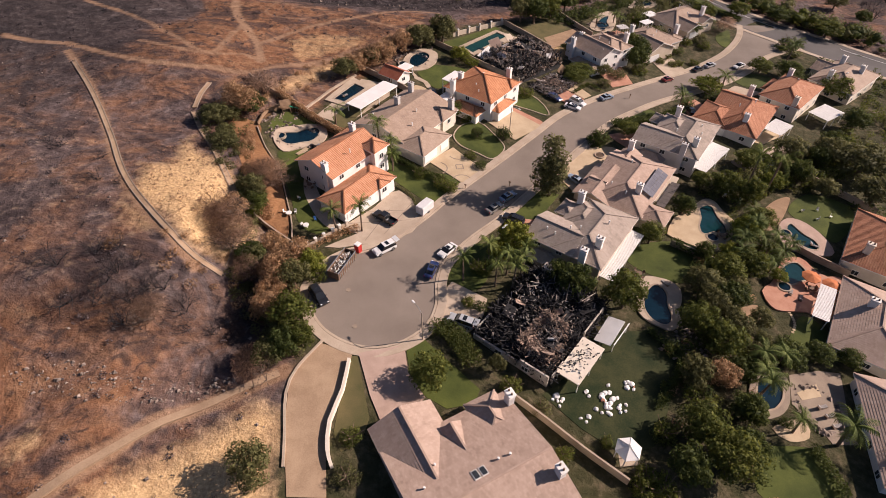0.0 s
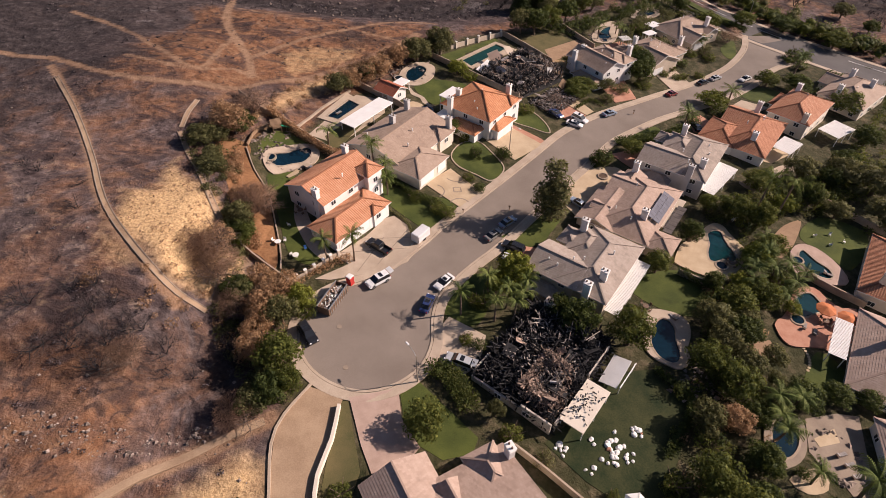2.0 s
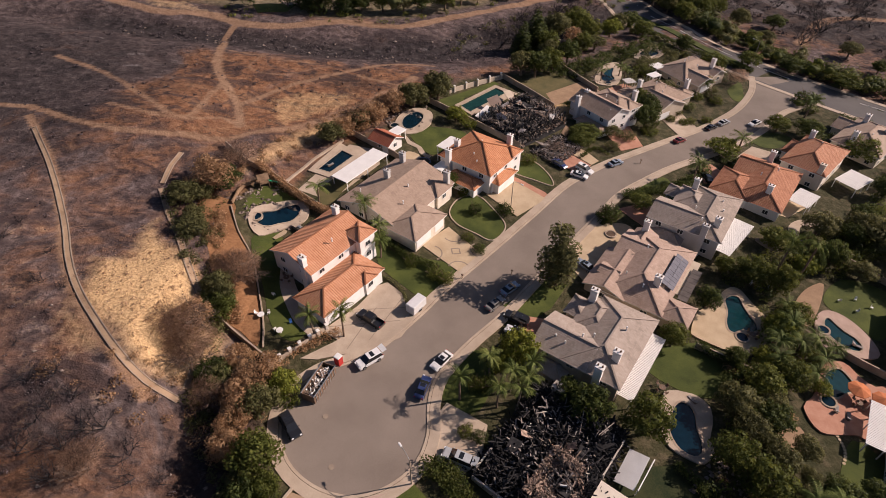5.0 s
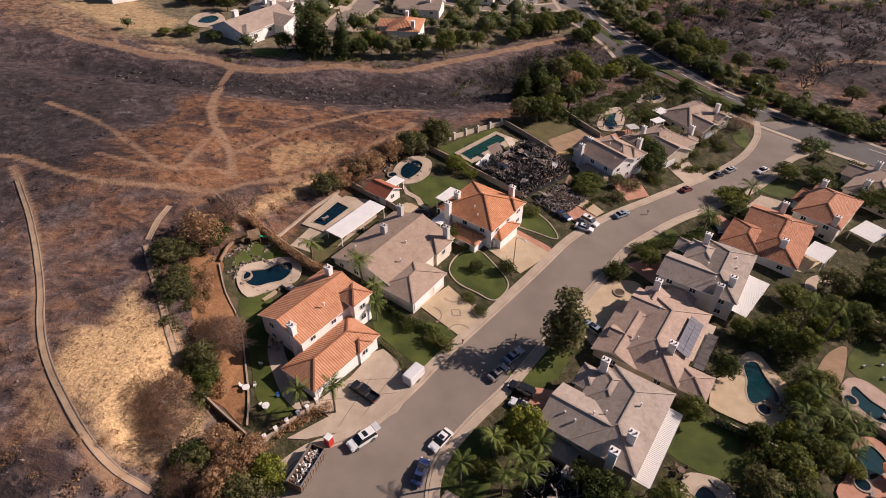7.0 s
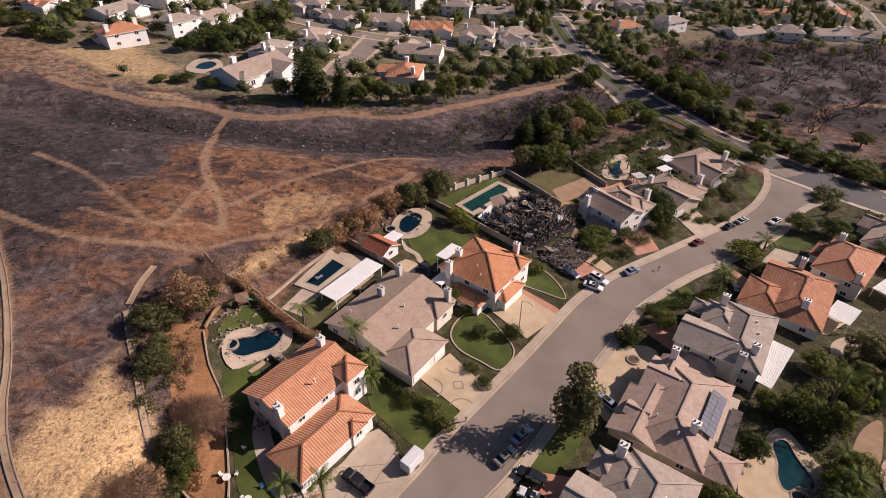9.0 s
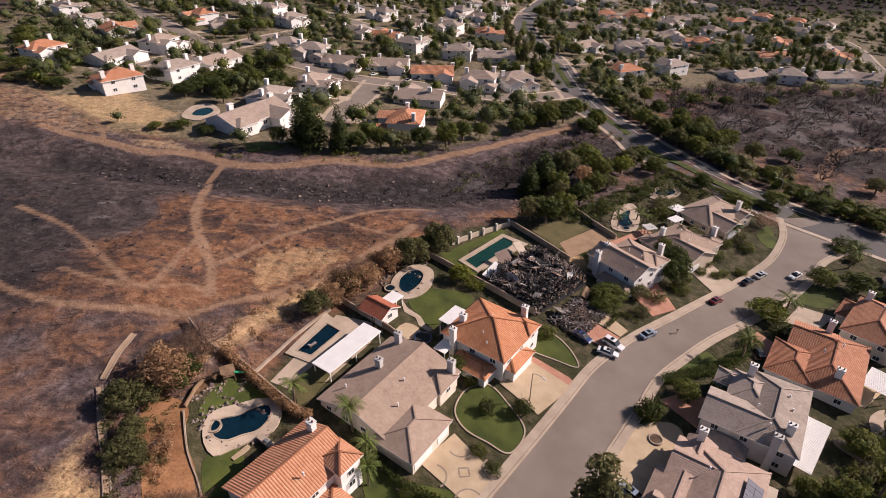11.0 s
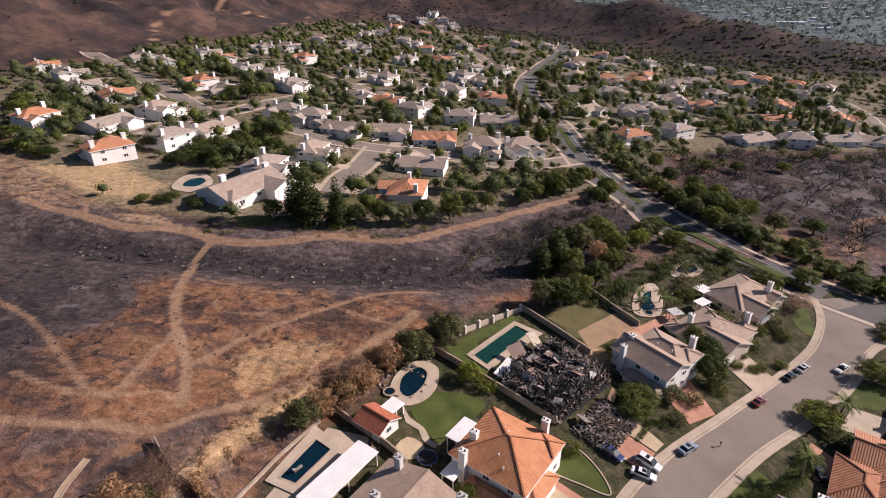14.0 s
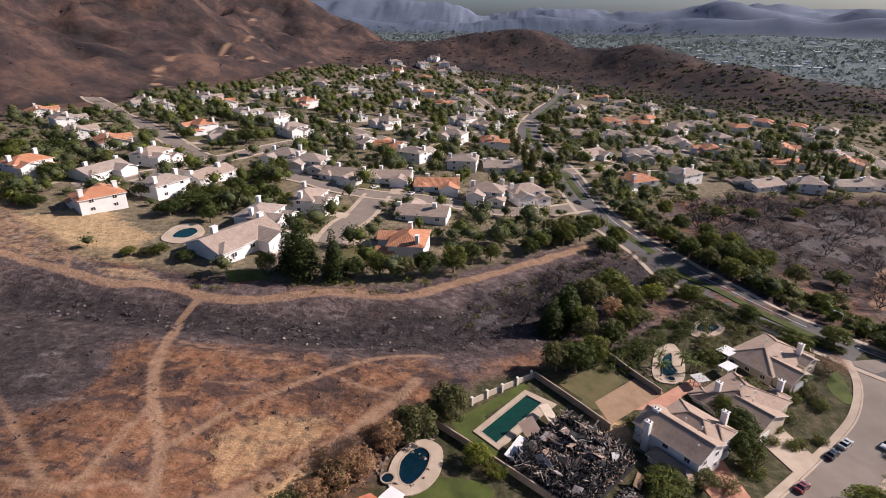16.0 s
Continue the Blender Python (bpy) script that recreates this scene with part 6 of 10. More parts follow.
for _p in ((88.9, 215.6, 5, 4.4), (-44.9, 93.8, 7, 4.8), (-57.8, 129.1, 6, 5.5), (-48.9, 78.3, 5, 4.6), (-41.9, 68.3, 5, 3.3), (-34.3, 48.4, 5, 3.9), (-47, 74.7, 5, 4.4), (-52.2, 54.2, 4, 3.6),):
    plant("bare", *_p)
for _p in ((74.2, 206.8, 5, 3.7), (39.2, 204.9, 5, 2.4), (47.7, 208.3, 5, 2.4), (-37.1, 120.9, 7, 2.6), (-25.1, 116.5, 8, 2.5), (-21.1, 109.9, 8, 2.1), (-20.4, 106.1, 6, 1.8), (-28.9, 84.1, 7, 1.8), (-23.7, 84.3, 9, 1.9), (-1.9, 73.8, 8, 2.1), (4.4, 73.3, 8, 1.9), (7.6, 73.1, 8, 2.1), (3.1, 79.5, 7, 1.8), (6.5, 76.7, 8, 1.7), (56.1, 148, 8, 2.9), (75, 168.4, 7, 3.3), (104.8, 194.8, 8, 4.3), (61.3, 96.8, 6, 2.5), (57.5, 92.3, 5, 2.5), ):
    plant("palm", *_p)
for _p in ((62.5, 102, 5, 2), (64.7, 112.3, 15, 3), (68.5, 111.5, 15, 3),):
    plant("palm", *_p)
hedge([(-5.7, 61.1), (-3.2, 60.5), (0.6, 55.1)], 3.4, 1.6, F_HEDGE, "thick clipped hedge beside a lawn", 58)
hedge([(-22.6, 112.8), (-15.1, 107.1), (-8.2, 104.2)], 1.3, 1.5, F_HEDGE, "clipped hedge between two gardens", 70)
hedge([(-54.1, 130.5), (-47.8, 126.4), (-38.3, 119.8), (-33.5, 117.9)], 1.6, 2, F_SCORCH, "brown-tinged hedge behind a pool", 88)
hedge([(62.3, 257.7), (77.7, 241.1), (89.4, 232), (97.4, 226.2)], 2, 2, F_DARK, "dark hedge along the main road", 24)
hedge([(94.9, 275.9), (106, 260.2), (118.7, 242.7), (129.5, 230.6), (137.6, 221.4)], 2.6, 2.2, F_DARK, "dark hedge along the far side of the road", 45)
hedge([(42.8, 91.1), (48, 87.6), (54.1, 83.6)], 1.6, 1.8, F_DARK, "dark hedge above a lawn", 3)
hedge([(31.8, 50.7), (34.4, 54.2), (37.7, 60.4), (33.2, 66)], 1.6, 1.2, F_DARK, "dark hedge at the lawn edge", 2)
hedge([(55.6, 45.7), (56.9, 41.3), (57.1, 38.6)], 1.6, 1.5, F_DARK, "dark hedge by a patio", 19)
hedge([(-18.9, 100.5), (-15.4, 98), (-12.9, 93.5)], 0.8, 0.6, F_OLIVE, "low planting along the driveway", 19)
hedge([(-32, 79.4), (-28.1, 82.6), (-24.8, 84.9)], 2.2, 0.6, F_SCORCH, "low brown ground cover beside the driveway", 32)
hedge([(36.8, 138.3), (42.1, 140.7), (50.5, 144.5), (57.5, 150)], 2.6, 1.4, F_DARK, "planting bed in front of a house", 56)
hedge([(27, 154.2), (31.5, 159.9), (34.7, 157.6)], 1.2, 0.8, F_HEDGE, "low clipped garden hedge", 83)

for _p in ((-41.6, 71.5, 5, 3.4), (-46, 86.9, 5, 2.7), (-31.5, 55.5, 5, 3.0)):
    plant("olive", *_p)
for _p in ((60.2, 47.3, 8, 4.0), (50.2, 55.4, 6, 2.6), (51.0, 60.8, 6, 2.6)):
    plant("palm", *_p)
for _p in ((47.2, 58.4, 5, 3.0), (46.0, 50.2, 5.4, 3.2), (43.4, 43.8, 6.2, 3.6), (56.8, 64.2, 4.4, 3.0), (63.4, 64.2, 4, 3.2), (68.6, 64.0, 4, 2.6)):
    plant("dark", *_p)
for _p in ((52.4, 50.0, 1.8, 1.4), (57.4, 62.4, 2, 1.6), (44.8, 46.6, 2.2, 1.6), (66.2, 47.6, 1.6, 1.2)):
    plant("shrubd", *_p)

for _p in ((61.5, 91.5, 6, 2.6), (64, 92.7, 7, 2.6), (61, 95.9, 6, 2.4), (64.4, 88.4, 6, 2.6), (61.3, 85.5, 5, 2.4), (56.2, 88.1, 5, 2.4), (66.9, 91.4, 6, 2.4), (57.5, 93.7, 5, 2.2), (51, 58, 5, 2.4), (54.6, 61.5, 6, 2.4), (53.2, 48.6, 5, 2.2), (67.5, 44.4, 6, 2.6), (9.8, 79.4, 7, 2.0), (40, 209.5, 5, 2), (46.3, 211, 5, 2), (9, 75.2, 8, 2.1)):
    plant("palm", *_p)
for _p in ((54, 89.5, 4, 2.6), (58.9, 98.0, 3.6, 2.4), (61, 99.7, 4, 2.6), (63.0, 84.0, 3, 2.2), (50.5, 81.7, 4, 2.8), (72.8, 116.7, 5, 3.4)):
    plant("light", *_p)
for _p in ((44.9, 77.9, 7, 4.2), (46.3, 72.4, 6, 3.8), (52, 78.9, 5, 3.2), (48.8, 67.5, 6, 3.6), (51.5, 61.3, 5, 3), (81.8, 131.1, 7, 4.5), (92.3, 131.6, 8, 5), (80.8, 120.5, 6, 4), (85.4, 116.5, 5, 3.6), (69.8, 126.2, 4, 3)):
    plant("olive", *_p)
for _p in ((-58.9, 121.7, 5, 5.2), (-46.4, 86.3, 4.5, 3.6), (-42.5, 72.3, 5, 3.4)):
    plant("dark", *_p)
for _p in ((-61.7, 116.4, 4, 3.4), (-60, 108.5, 3.6, 3), (-56.5, 103.5, 3, 2.6), (-20, 176.1, 6, 3.8), (-16.7, 178.8, 6.4, 3.8), (-13.3, 181.5, 6.8, 3.8), (-23.3, 173.7, 5.6, 3.6)):
    plant("olive", *_p)
for _p in ((-46.1, 94.1, 6, 5.2), (-50.1, 79.2, 5.4, 5), (-46.2, 76, 5, 4.2), (-25.9, 171.6, 5.4, 3.6), (-28, 167.6, 5.4, 3.8), (-33.4, 164, 5, 3.8), (-34.1, 160, 4.6, 3.6)):
    plant("bare", *_p)
for _p in ((-36.2, 70.4, 5, 3.4), (-37.5, 68.7, 5, 3.6), (-30.5, 168.9, 5, 3.4), (-30.9, 159.7, 4.6, 3.4)):
    plant("scorch", *_p)
drape("earth_bank", smooth_line([(64.1, 101.4), (68, 107.4), (72.3, 111.8), (76.5, 113.6), (71.4, 104.6), (66.8, 99.8)], 1.2, True), M_DIRT, 0.1, "bare tan earth slope between gardens", "ground")
drape("earth_bank", smooth_line([(51.4, 74), (56.4, 76.2), (55.8, 72.1), (51.4, 71.2)], 1.2, True), M_DIRT, 0.1, "bare tan earth slope in the gully", "ground")
for _pts in ([(-7.1, 124.1), (-5.2, 129.5), (-0.8, 131.6), (3, 127.3), (6.1, 121.1), (3.2, 115.6), (-0.7, 117.3), (-5.1, 119.9)], [(6.1, 145.8), (12.5, 150.3), (17, 145.6), (18.4, 139.6), (13.3, 141.2), (8.7, 143.1)]):
    _l = smooth_line(_pts, 0.9, True)
    ribbon("lawn_edging", _l + _l[:1], 0.28, M_CONC, 0.2, "pale concrete edging round a lawn", 0.0, 0.15)

# ---- garden walls, ditches and fences ----
ribbon("garden_wall", smooth_line([(-19.9, 52.6), (-19.8, 46.8), (-20.6, 41.2), (-19.9, 36.6), (-18.7, 34.2)], 2.0), 0.5, M_STUCCO, 0.9, "low cream wall beside the access drive", 0, 1.2, "wall", "structure")
ribbon("drive_kerb", smooth_line([(-25.2, 56), (-27.9, 50.1), (-28.5, 45.2), (-26.7, 38.2), (-25.6, 33.5)], 2.0), 0.4, M_CONC, 0.3, "pale concrete kerb of the access drive", 0, 0.6, "wall", "structure")
ribbon("garden_wall", smooth_line([(7.4, 49.1), (12.3, 45.7), (18.2, 41.2), (24.5, 36.9)], 2.0), 0.3, M_BLOCK, 1.7, "tan block wall between gardens", 0, 2, "wall", "structure")
ribbon("garden_wall", smooth_line([(42.1, 91.1), (47.9, 88.2), (53.1, 85.5)], 2.0), 0.3, M_BLOCK, 1.7, "tan block wall above a lawn", 0, 2, "wall", "structure")
ribbon("garden_wall", smooth_line([(-54.9, 115.1), (-50.3, 106.9), (-45.7, 100.9), (-41.8, 92.5), (-38.8, 85.6), (-37, 79.8)], 2.0), 0.25, M_BLOCK, 0.4, "low pale retaining wall round a back lawn", 0, 0.8, "wall", "structure")
ribbon("garden_wall", smooth_line([(-55, 115.9), (-54.8, 122.4), (-50.2, 127)], 2.0), 0.3, M_WOOD, 0.8, "low timber edge round the play area", 0, 1.1, "wall", "structure")
ribbon("garden_wall", smooth_line([(-46.6, 84.4), (-40.9, 80.9), (-34.9, 77)], 2.0), 0.3, M_BLOCK, 1.2, "low block wall down the bank", 0, 1.5, "wall", "structure")
ribbon("garden_wall", smooth_line([(-46.9, 126.9), (-42.6, 138.4), (-37.4, 149.2)], 2.0), 0.5, M_BLOCK, 0.5, "low stone wall above the pool garden", 0, 0.8, "wall", "structure")
ribbon("garden_wall", smooth_line([(-64.1, 137.7), (-56.7, 130.8), (-49.7, 128.5), (-35.7, 119.3)], 2.0), 0.25, M_BLOCK, 1.6, "block wall behind the gardens", 0, 1.9, "wall", "structure")
ribbon("garden_wall", smooth_line([(-35.9, 153.1), (-29.8, 148.8), (-22.7, 144.3), (-18.8, 140.7)], 2.0), 0.3, M_BLOCK, 1.8, "block wall between two gardens", 0, 2.1, "wall", "structure")
ribbon("garden_wall", smooth_line([(-11.3, 183.5), (-3.7, 190.5), (5.7, 198.4)], 2.0), 0.3, M_STUCCO_B, 1.5, "beige garden wall with pillars", 0, 1.8, "wall", "structure")
ribbon("garden_wall", smooth_line([(5.7, 198.4), (13.8, 189.9), (21.4, 181.4)], 2.0), 0.3, M_BLOCK, 1.8, "beige garden wall beside the burnt lot", 0, 2.1, "wall", "structure")
ribbon("garden_wall", smooth_line([(-17.8, 176.6), (-9.6, 170.8), (0.6, 163.3), (10.4, 155.9)], 2.0), 0.3, M_BLOCK, 1.8, "block wall between two gardens", 0, 2.1, "wall", "structure")
ribbon("garden_wall", smooth_line([(25.7, 213.3), (31.5, 204.3), (37.1, 197.2)], 2.0), 0.3, M_BLOCK, 1.7, "block wall behind a terrace", 0, 2, "wall", "structure")
ribbon("garden_wall", smooth_line([(-34.5, 76.3), (-31.3, 80), (-27.2, 85.5)], 2.0), 0.3, M_BLOCK, 0.9, "low block wall behind the driveway", 0, 1.2, "wall", "structure")
ribbon("garden_wall", smooth_line([(69.9, 94.7), (73.7, 91.4), (79.4, 87.6)], 2.0), 0.3, M_BLOCK, 1.7, "block wall between pool gardens", 0, 2, "wall", "structure")
ribbon("garden_wall", smooth_line([(81.6, 126.5), (87.5, 119.2), (96.4, 110.8)], 2.0), 0.3, M_BLOCK, 1.7, "block wall behind the lawns", 0, 2, "wall", "structure")
ribbon("drain", smooth_line([(-71.9, 118.2), (-66.6, 110.2), (-59.9, 101.3), (-54, 92.7), (-50.2, 87.2)], 1.5), 1.1, M_DUST, 0.12, "concrete drainage ditch on the burnt slope", 0, 0, "drain")
ribbon("drain_edge", smooth_line([(-71.9, 118.2), (-66.6, 110.2), (-59.9, 101.3), (-54, 92.7), (-50.2, 87.2)], 1.5), 0.17, M_CONC_D, 0.22, "pale edge of the concrete drain", -0.5, 0, "drain")
ribbon("drain_edge", smooth_line([(-71.9, 118.2), (-66.6, 110.2), (-59.9, 101.3), (-54, 92.7), (-50.2, 87.2)], 1.5), 0.17, M_CONC_D, 0.22, "pale edge of the concrete drain", 0.5, 0, "drain")
ribbon("drain", smooth_line([(-47, 79.2), (-46, 74.1), (-45.6, 69)], 1.5), 1.0, M_DUST, 0.12, "concrete drainage ditch on the burnt slope", 0, 0, "drain")
ribbon("drain_edge", smooth_line([(-47, 79.2), (-46, 74.1), (-45.6, 69)], 1.5), 0.17, M_CONC_D, 0.22, "pale edge of the concrete drain", -0.5, 0, "drain")
ribbon("drain_edge", smooth_line([(-47, 79.2), (-46, 74.1), (-45.6, 69)], 1.5), 0.17, M_CONC_D, 0.22, "pale edge of the concrete drain", 0.5, 0, "drain")
ribbon("drain", smooth_line([(-73.1, 132.2), (-73.1, 126.6), (-72.3, 120)], 1.5), 1.1, M_DUST, 0.12, "concrete drainage ditch on the burnt slope", 0, 0, "drain")
ribbon("drain_edge", smooth_line([(-73.1, 132.2), (-73.1, 126.6), (-72.3, 120)], 1.5), 0.17, M_CONC_D, 0.22, "pale edge of the concrete drain", -0.5, 0, "drain")
ribbon("drain_edge", smooth_line([(-73.1, 132.2), (-73.1, 126.6), (-72.3, 120)], 1.5), 0.17, M_CONC_D, 0.22, "pale edge of the concrete drain", 0.5, 0, "drain")
ribbon("drain", smooth_line([(-112.8, 137.3), (-98.8, 121.5), (-85, 104), (-71.8, 86.4), (-61, 75.7), (-52.2, 68.8), (-46, 66.9)], 1.5), 0.85, M_DUST, 0.12, "narrow concrete drain down the burnt hill", 0, 0, "drain")
ribbon("drain_edge", smooth_line([(-112.8, 137.3), (-98.8, 121.5), (-85, 104), (-71.8, 86.4), (-61, 75.7), (-52.2, 68.8), (-46, 66.9)], 1.5), 0.17, M_CONC_D, 0.22, "pale edge of the concrete drain", -0.5, 0, "drain")
ribbon("drain_edge", smooth_line([(-112.8, 137.3), (-98.8, 121.5), (-85, 104), (-71.8, 86.4), (-61, 75.7), (-52.2, 68.8), (-46, 66.9)], 1.5), 0.17, M_CONC_D, 0.22, "pale edge of the concrete drain", 0.5, 0, "drain")

# ---- vehicles ----
def paint(name, col, rough=0.3):
    m, t, p = _nt(name)
    n = _noise(t, _vec(t), 1.5)
    t.links.new(_ramp(t, n, ((0.3, tuple(0.88 * k for k in col)), (0.7, col))), p.inputs["Base Color"])
    p.inputs["Roughness"].default_value, p.inputs["Coat Weight"].default_value = rough, 0.6
    return m


P_WHITE, P_SILVER, P_GREY = paint("white_car_paint", (0.75, 0.74, 0.73)), paint("silver_car_paint", (0.42, 0.43, 0.44)), paint("grey_car_paint", (0.2, 0.19, 0.18))
P_BLACK, P_BLUE, P_RED = paint("black_car_paint", (0.015, 0.015, 0.017)), paint("dark_blue_car_paint", (0.03, 0.045, 0.13)), paint("dark_red_car_paint", (0.19, 0.02, 0.02))
P_PALEBLUE = paint("pale_blue_car_paint", (0.24, 0.29, 0.36))
# side outline of the body, of the cabin, and width for each kind of car
CARS = {
    "sedan": (4.75, 1.82, [(-2.35, 0.35), (-2.37, 0.8), (-2.2, 0.98), (-1.3, 1.0), (1.0, 0.98), (2.1, 0.82), (2.36, 0.62), (2.33, 0.35)], [(-1.75, 0.98), (-1.05, 1.42), (0.25, 1.44), (1.15, 0.96)]),
    "suv": (4.95, 1.98, [(-2.45, 0.4), (-2.48, 1.0), (-2.35, 1.15), (-1.3, 1.16), (1.1, 1.13), (2.25, 1.02), (2.46, 0.8), (2.44, 0.4)], [(-2.36, 1.14), (-2.05, 1.78), (0.35, 1.84), (1.25, 1.12)]),
    "pickup": (5.6, 2.0, [(-2.78, 0.45), (-2.8, 1.12), (-2.7, 1.16), (-0.75, 1.16), (1.4, 1.16), (2.6, 1.08), (2.8, 0.85), (2.78, 0.45)], [(-0.85, 1.14), (-0.65, 1.84), (0.75, 1.86), (1.55, 1.14)]),
}


def _prism(bm, side, y0, y1, tuck=0.0):
    zt, zb = max(q[1] for q in side), min(q[1] for q in side)
    a, b = [], []
    for x, z in side:
        k = tuck * (z - zb) / (zt - zb)
        a.append(bm.verts.new((x, y0 + k, z)))
        b.append(bm.verts.new((x, y1 - k, z)))
    n = len(side)
    for k in range(n):
        bm.faces.new((a[k], a[(k + 1) % n], b[(k + 1) % n], b[k]))
    bm.faces.new(a)
    bm.faces.new(b[::-1])
    bmesh.ops.recalc_face_normals(bm, faces=bm.faces[:])


def car(kind, x, y, ang, mat, label, z=None, group="parked cars", open_back=False):
    length, w, body, cabin = CARS[kind]
    slope = math.degrees(math.asin(max(-0.2, min(0.2, (Z(x + math.cos(radians(ang)) * 2, y + math.sin(radians(ang)) * 2) - Z(x - math.cos(radians(ang)) * 2, y - math.sin(radians(ang)) * 2)) / 4))))
    lean = math.degrees(math.asin(max(-0.2, min(0.2, (Z(x - math.sin(radians(ang)), y + math.cos(radians(ang))) - Z(x + math.sin(radians(ang)), y - math.cos(radians(ang)))) / 2))))
    c = thing("car" if kind != "pickup" else "pickup_truck", label, "car" if kind != "pickup" else "truck", x, y, ang, group, z)
    c.matrix_basis = Matrix.Translation((x, y, Z(x, y) + (0.06 if z is None else z))) @ pose(0, 0, 0, 0, 0, ang) @ pose(0, 0, 0, lean, -slope, 0)
    bm = bmesh.new()
    _prism(bm, body, -w / 2, w / 2, 0.1)
    if kind == "pickup":
        for f in [f for f in bm.faces if f.normal.z > 0.9 and f.calc_center_median().x < -1.2]:
            r = bmesh.ops.inset_region(bm, faces=[f], thickness=0.12)
            bmesh.ops.translate(bm, verts=f.verts, vec=(0, 0, -0.5))
    bmesh.ops.bevel(bm, geom=[e for e in bm.edges if e.calc_length() > 0.3], offset=0.06, segments=2, affect="EDGES", clamp_overlap=True)
    part("body", bm, mat, c, smooth=False)
    bm = bmesh.new()
    _prism(bm, cabin, -w / 2 + 0.08, w / 2 - 0.08, 0.2)
    glass = part("window_glass", bm, M_CARGLASS, c, "dark tinted car windows")
    r = [q for q in cabin if q[1] > max(k[1] for k in cabin) - 0.2]
    x0, x1, zr = min(q[0] for q in r), max(q[0] for q in r), max(q[1] for q in cabin)
    part("roof", boxes(((x0 + x1) / 2, 0, zr - 0.01, x1 - x0 + 0.1, w - 0.5, 0.07), bevel=0.03), mat, c)
    if kind != "pickup":
        part("sunroof", boxes(((x0 + x1) / 2 + 0.3, 0, zr + 0.03, 0.7, w - 0.9, 0.02)), M_CARGLASS, c)
    for sx in (-1, 1):
        for sy in (-1, 1):
            wx, wy = sx * length * 0.3 + (0.05 if sx > 0 else -0.02), sy * (w / 2 - 0.1)
            rad = 0.34 if kind == "sedan" else 0.4
            bm = bmesh.new()
            tube(bm, (wx, wy - 0.12 * sy, rad), (wx, wy + 0.12 * sy, rad), rad, rad, 14)
            bm.faces.new([v for v in bm.verts][:14][::-1])
            wh = part("wheel", bm, M_TYRE, c)
            bm = bmesh.new()
            tube(bm, (wx, wy + 0.06 * sy, rad), (wx, wy + 0.135 * sy, rad), rad * 0.62, rad * 0.55, 10)
            part("rim", bm, M_RIM, wh)
    zf = body[-2][1] + 0.08
    for sy in (-1, 1):
        part("headlight", boxes((length / 2 - 0.09, sy * (w / 2 - 0.3), zf, 0.22, 0.36, 0.14), bevel=0.03), M_LAMPW, c)
        part("taillight", boxes((-length / 2 + 0.05, sy * (w / 2 - 0.24), body[1][1] - 0.02, 0.14, 0.26, 0.2), bevel=0.03), M_LAMPR, c)
        part("mirror", boxes((cabin[-1][0] - 0.25, sy * (w / 2 + 0.06), cabin[-1][1] + 0.08, 0.16, 0.2, 0.14), bevel=0.03), mat, c)
    if open_back:
        m = pose(x0 - 0.25, 0, zr - 0.02, 0, 12, 0)
        bm = bmesh.new()
        box(bm, -0.45, 0, 0, 0.95, w - 0.4, 0.06, 0, m)
        part("tailgate", bm, mat, c, "raised rear tailgate")
    return c

car("suv", -18.2, 79.4, -136, P_WHITE, "white SUV with its rear tailgate raised", open_back=True)
car("sedan", -5.6, 81.0, -125, P_WHITE, "white sedan parked at the kerb")
car("sedan", -8.3, 75.1, 76, P_BLUE, "dark blue convertible-looking car at the kerb")
car("pickup", -19.5, 88.5, 150, P_BLACK, "black pickup truck on a concrete driveway")
car("suv", -28.1, 65.3, -49, P_BLACK, "black car under the scorched trees")
car("suv", -1.7, 63.2, 162, P_SILVER, "silver SUV with raised tailgate on a driveway", open_back=True)
car("sedan", 6.8, 100.7, 48, P_PALEBLUE, "pale blue car parked at the kerb")
car("sedan", 3.8, 96.1, 49, P_GREY, "grey car parked at the kerb")
car("suv", 8.0, 92.9, 156, P_BLACK, "black SUV on a brick driveway")
car("sedan", 8.0, 89.4, 156, P_WHITE, "white car on a brick driveway")
car("sedan", 23.2, 110.2, 135, P_PALEBLUE, "blue-grey car on a shaded driveway")
car("sedan", 20.6, 149.3, -45, P_BLUE, "blue car in front of the burnt house")
car("suv", 27.2, 147.8, -40, P_WHITE, "white SUV beside the kerb")
car("sedan", 25.5, 144.9, -22, P_WHITE, "white car beside the kerb")
car("sedan", 36.2, 152.9, 37, P_PALEBLUE, "blue-grey car parked at the kerb")
car("sedan", 58.3, 171.1, 41, P_RED, "dark red car parked at the kerb")
car("sedan", 71.5, 183.6, 39, P_BLACK, "black car parked at the kerb")
car("sedan", 76.7, 187.7, 37, P_SILVER, "silver car parked at the kerb")
car("sedan", 86.7, 188.4, -144, P_WHITE, "white car driving down the street")
car("sedan", 60.7, 151.0, 99, P_BLACK, "black car on a brick driveway")
car("sedan", 38.8, 350.0, -38, P_BLACK, "dark car on the main road")
car("sedan", -39.8, 341.1, 1, P_GREY, "dark car on a far street")
car("sedan", -62.3, 342.8, 50, P_WHITE, "white car on a far drive")
car("sedan", -43.7, 338.0, 69, P_WHITE, "white car on a far drive")
car("sedan", -223.6, 422.0, 23, P_WHITE, "white car on a far street")

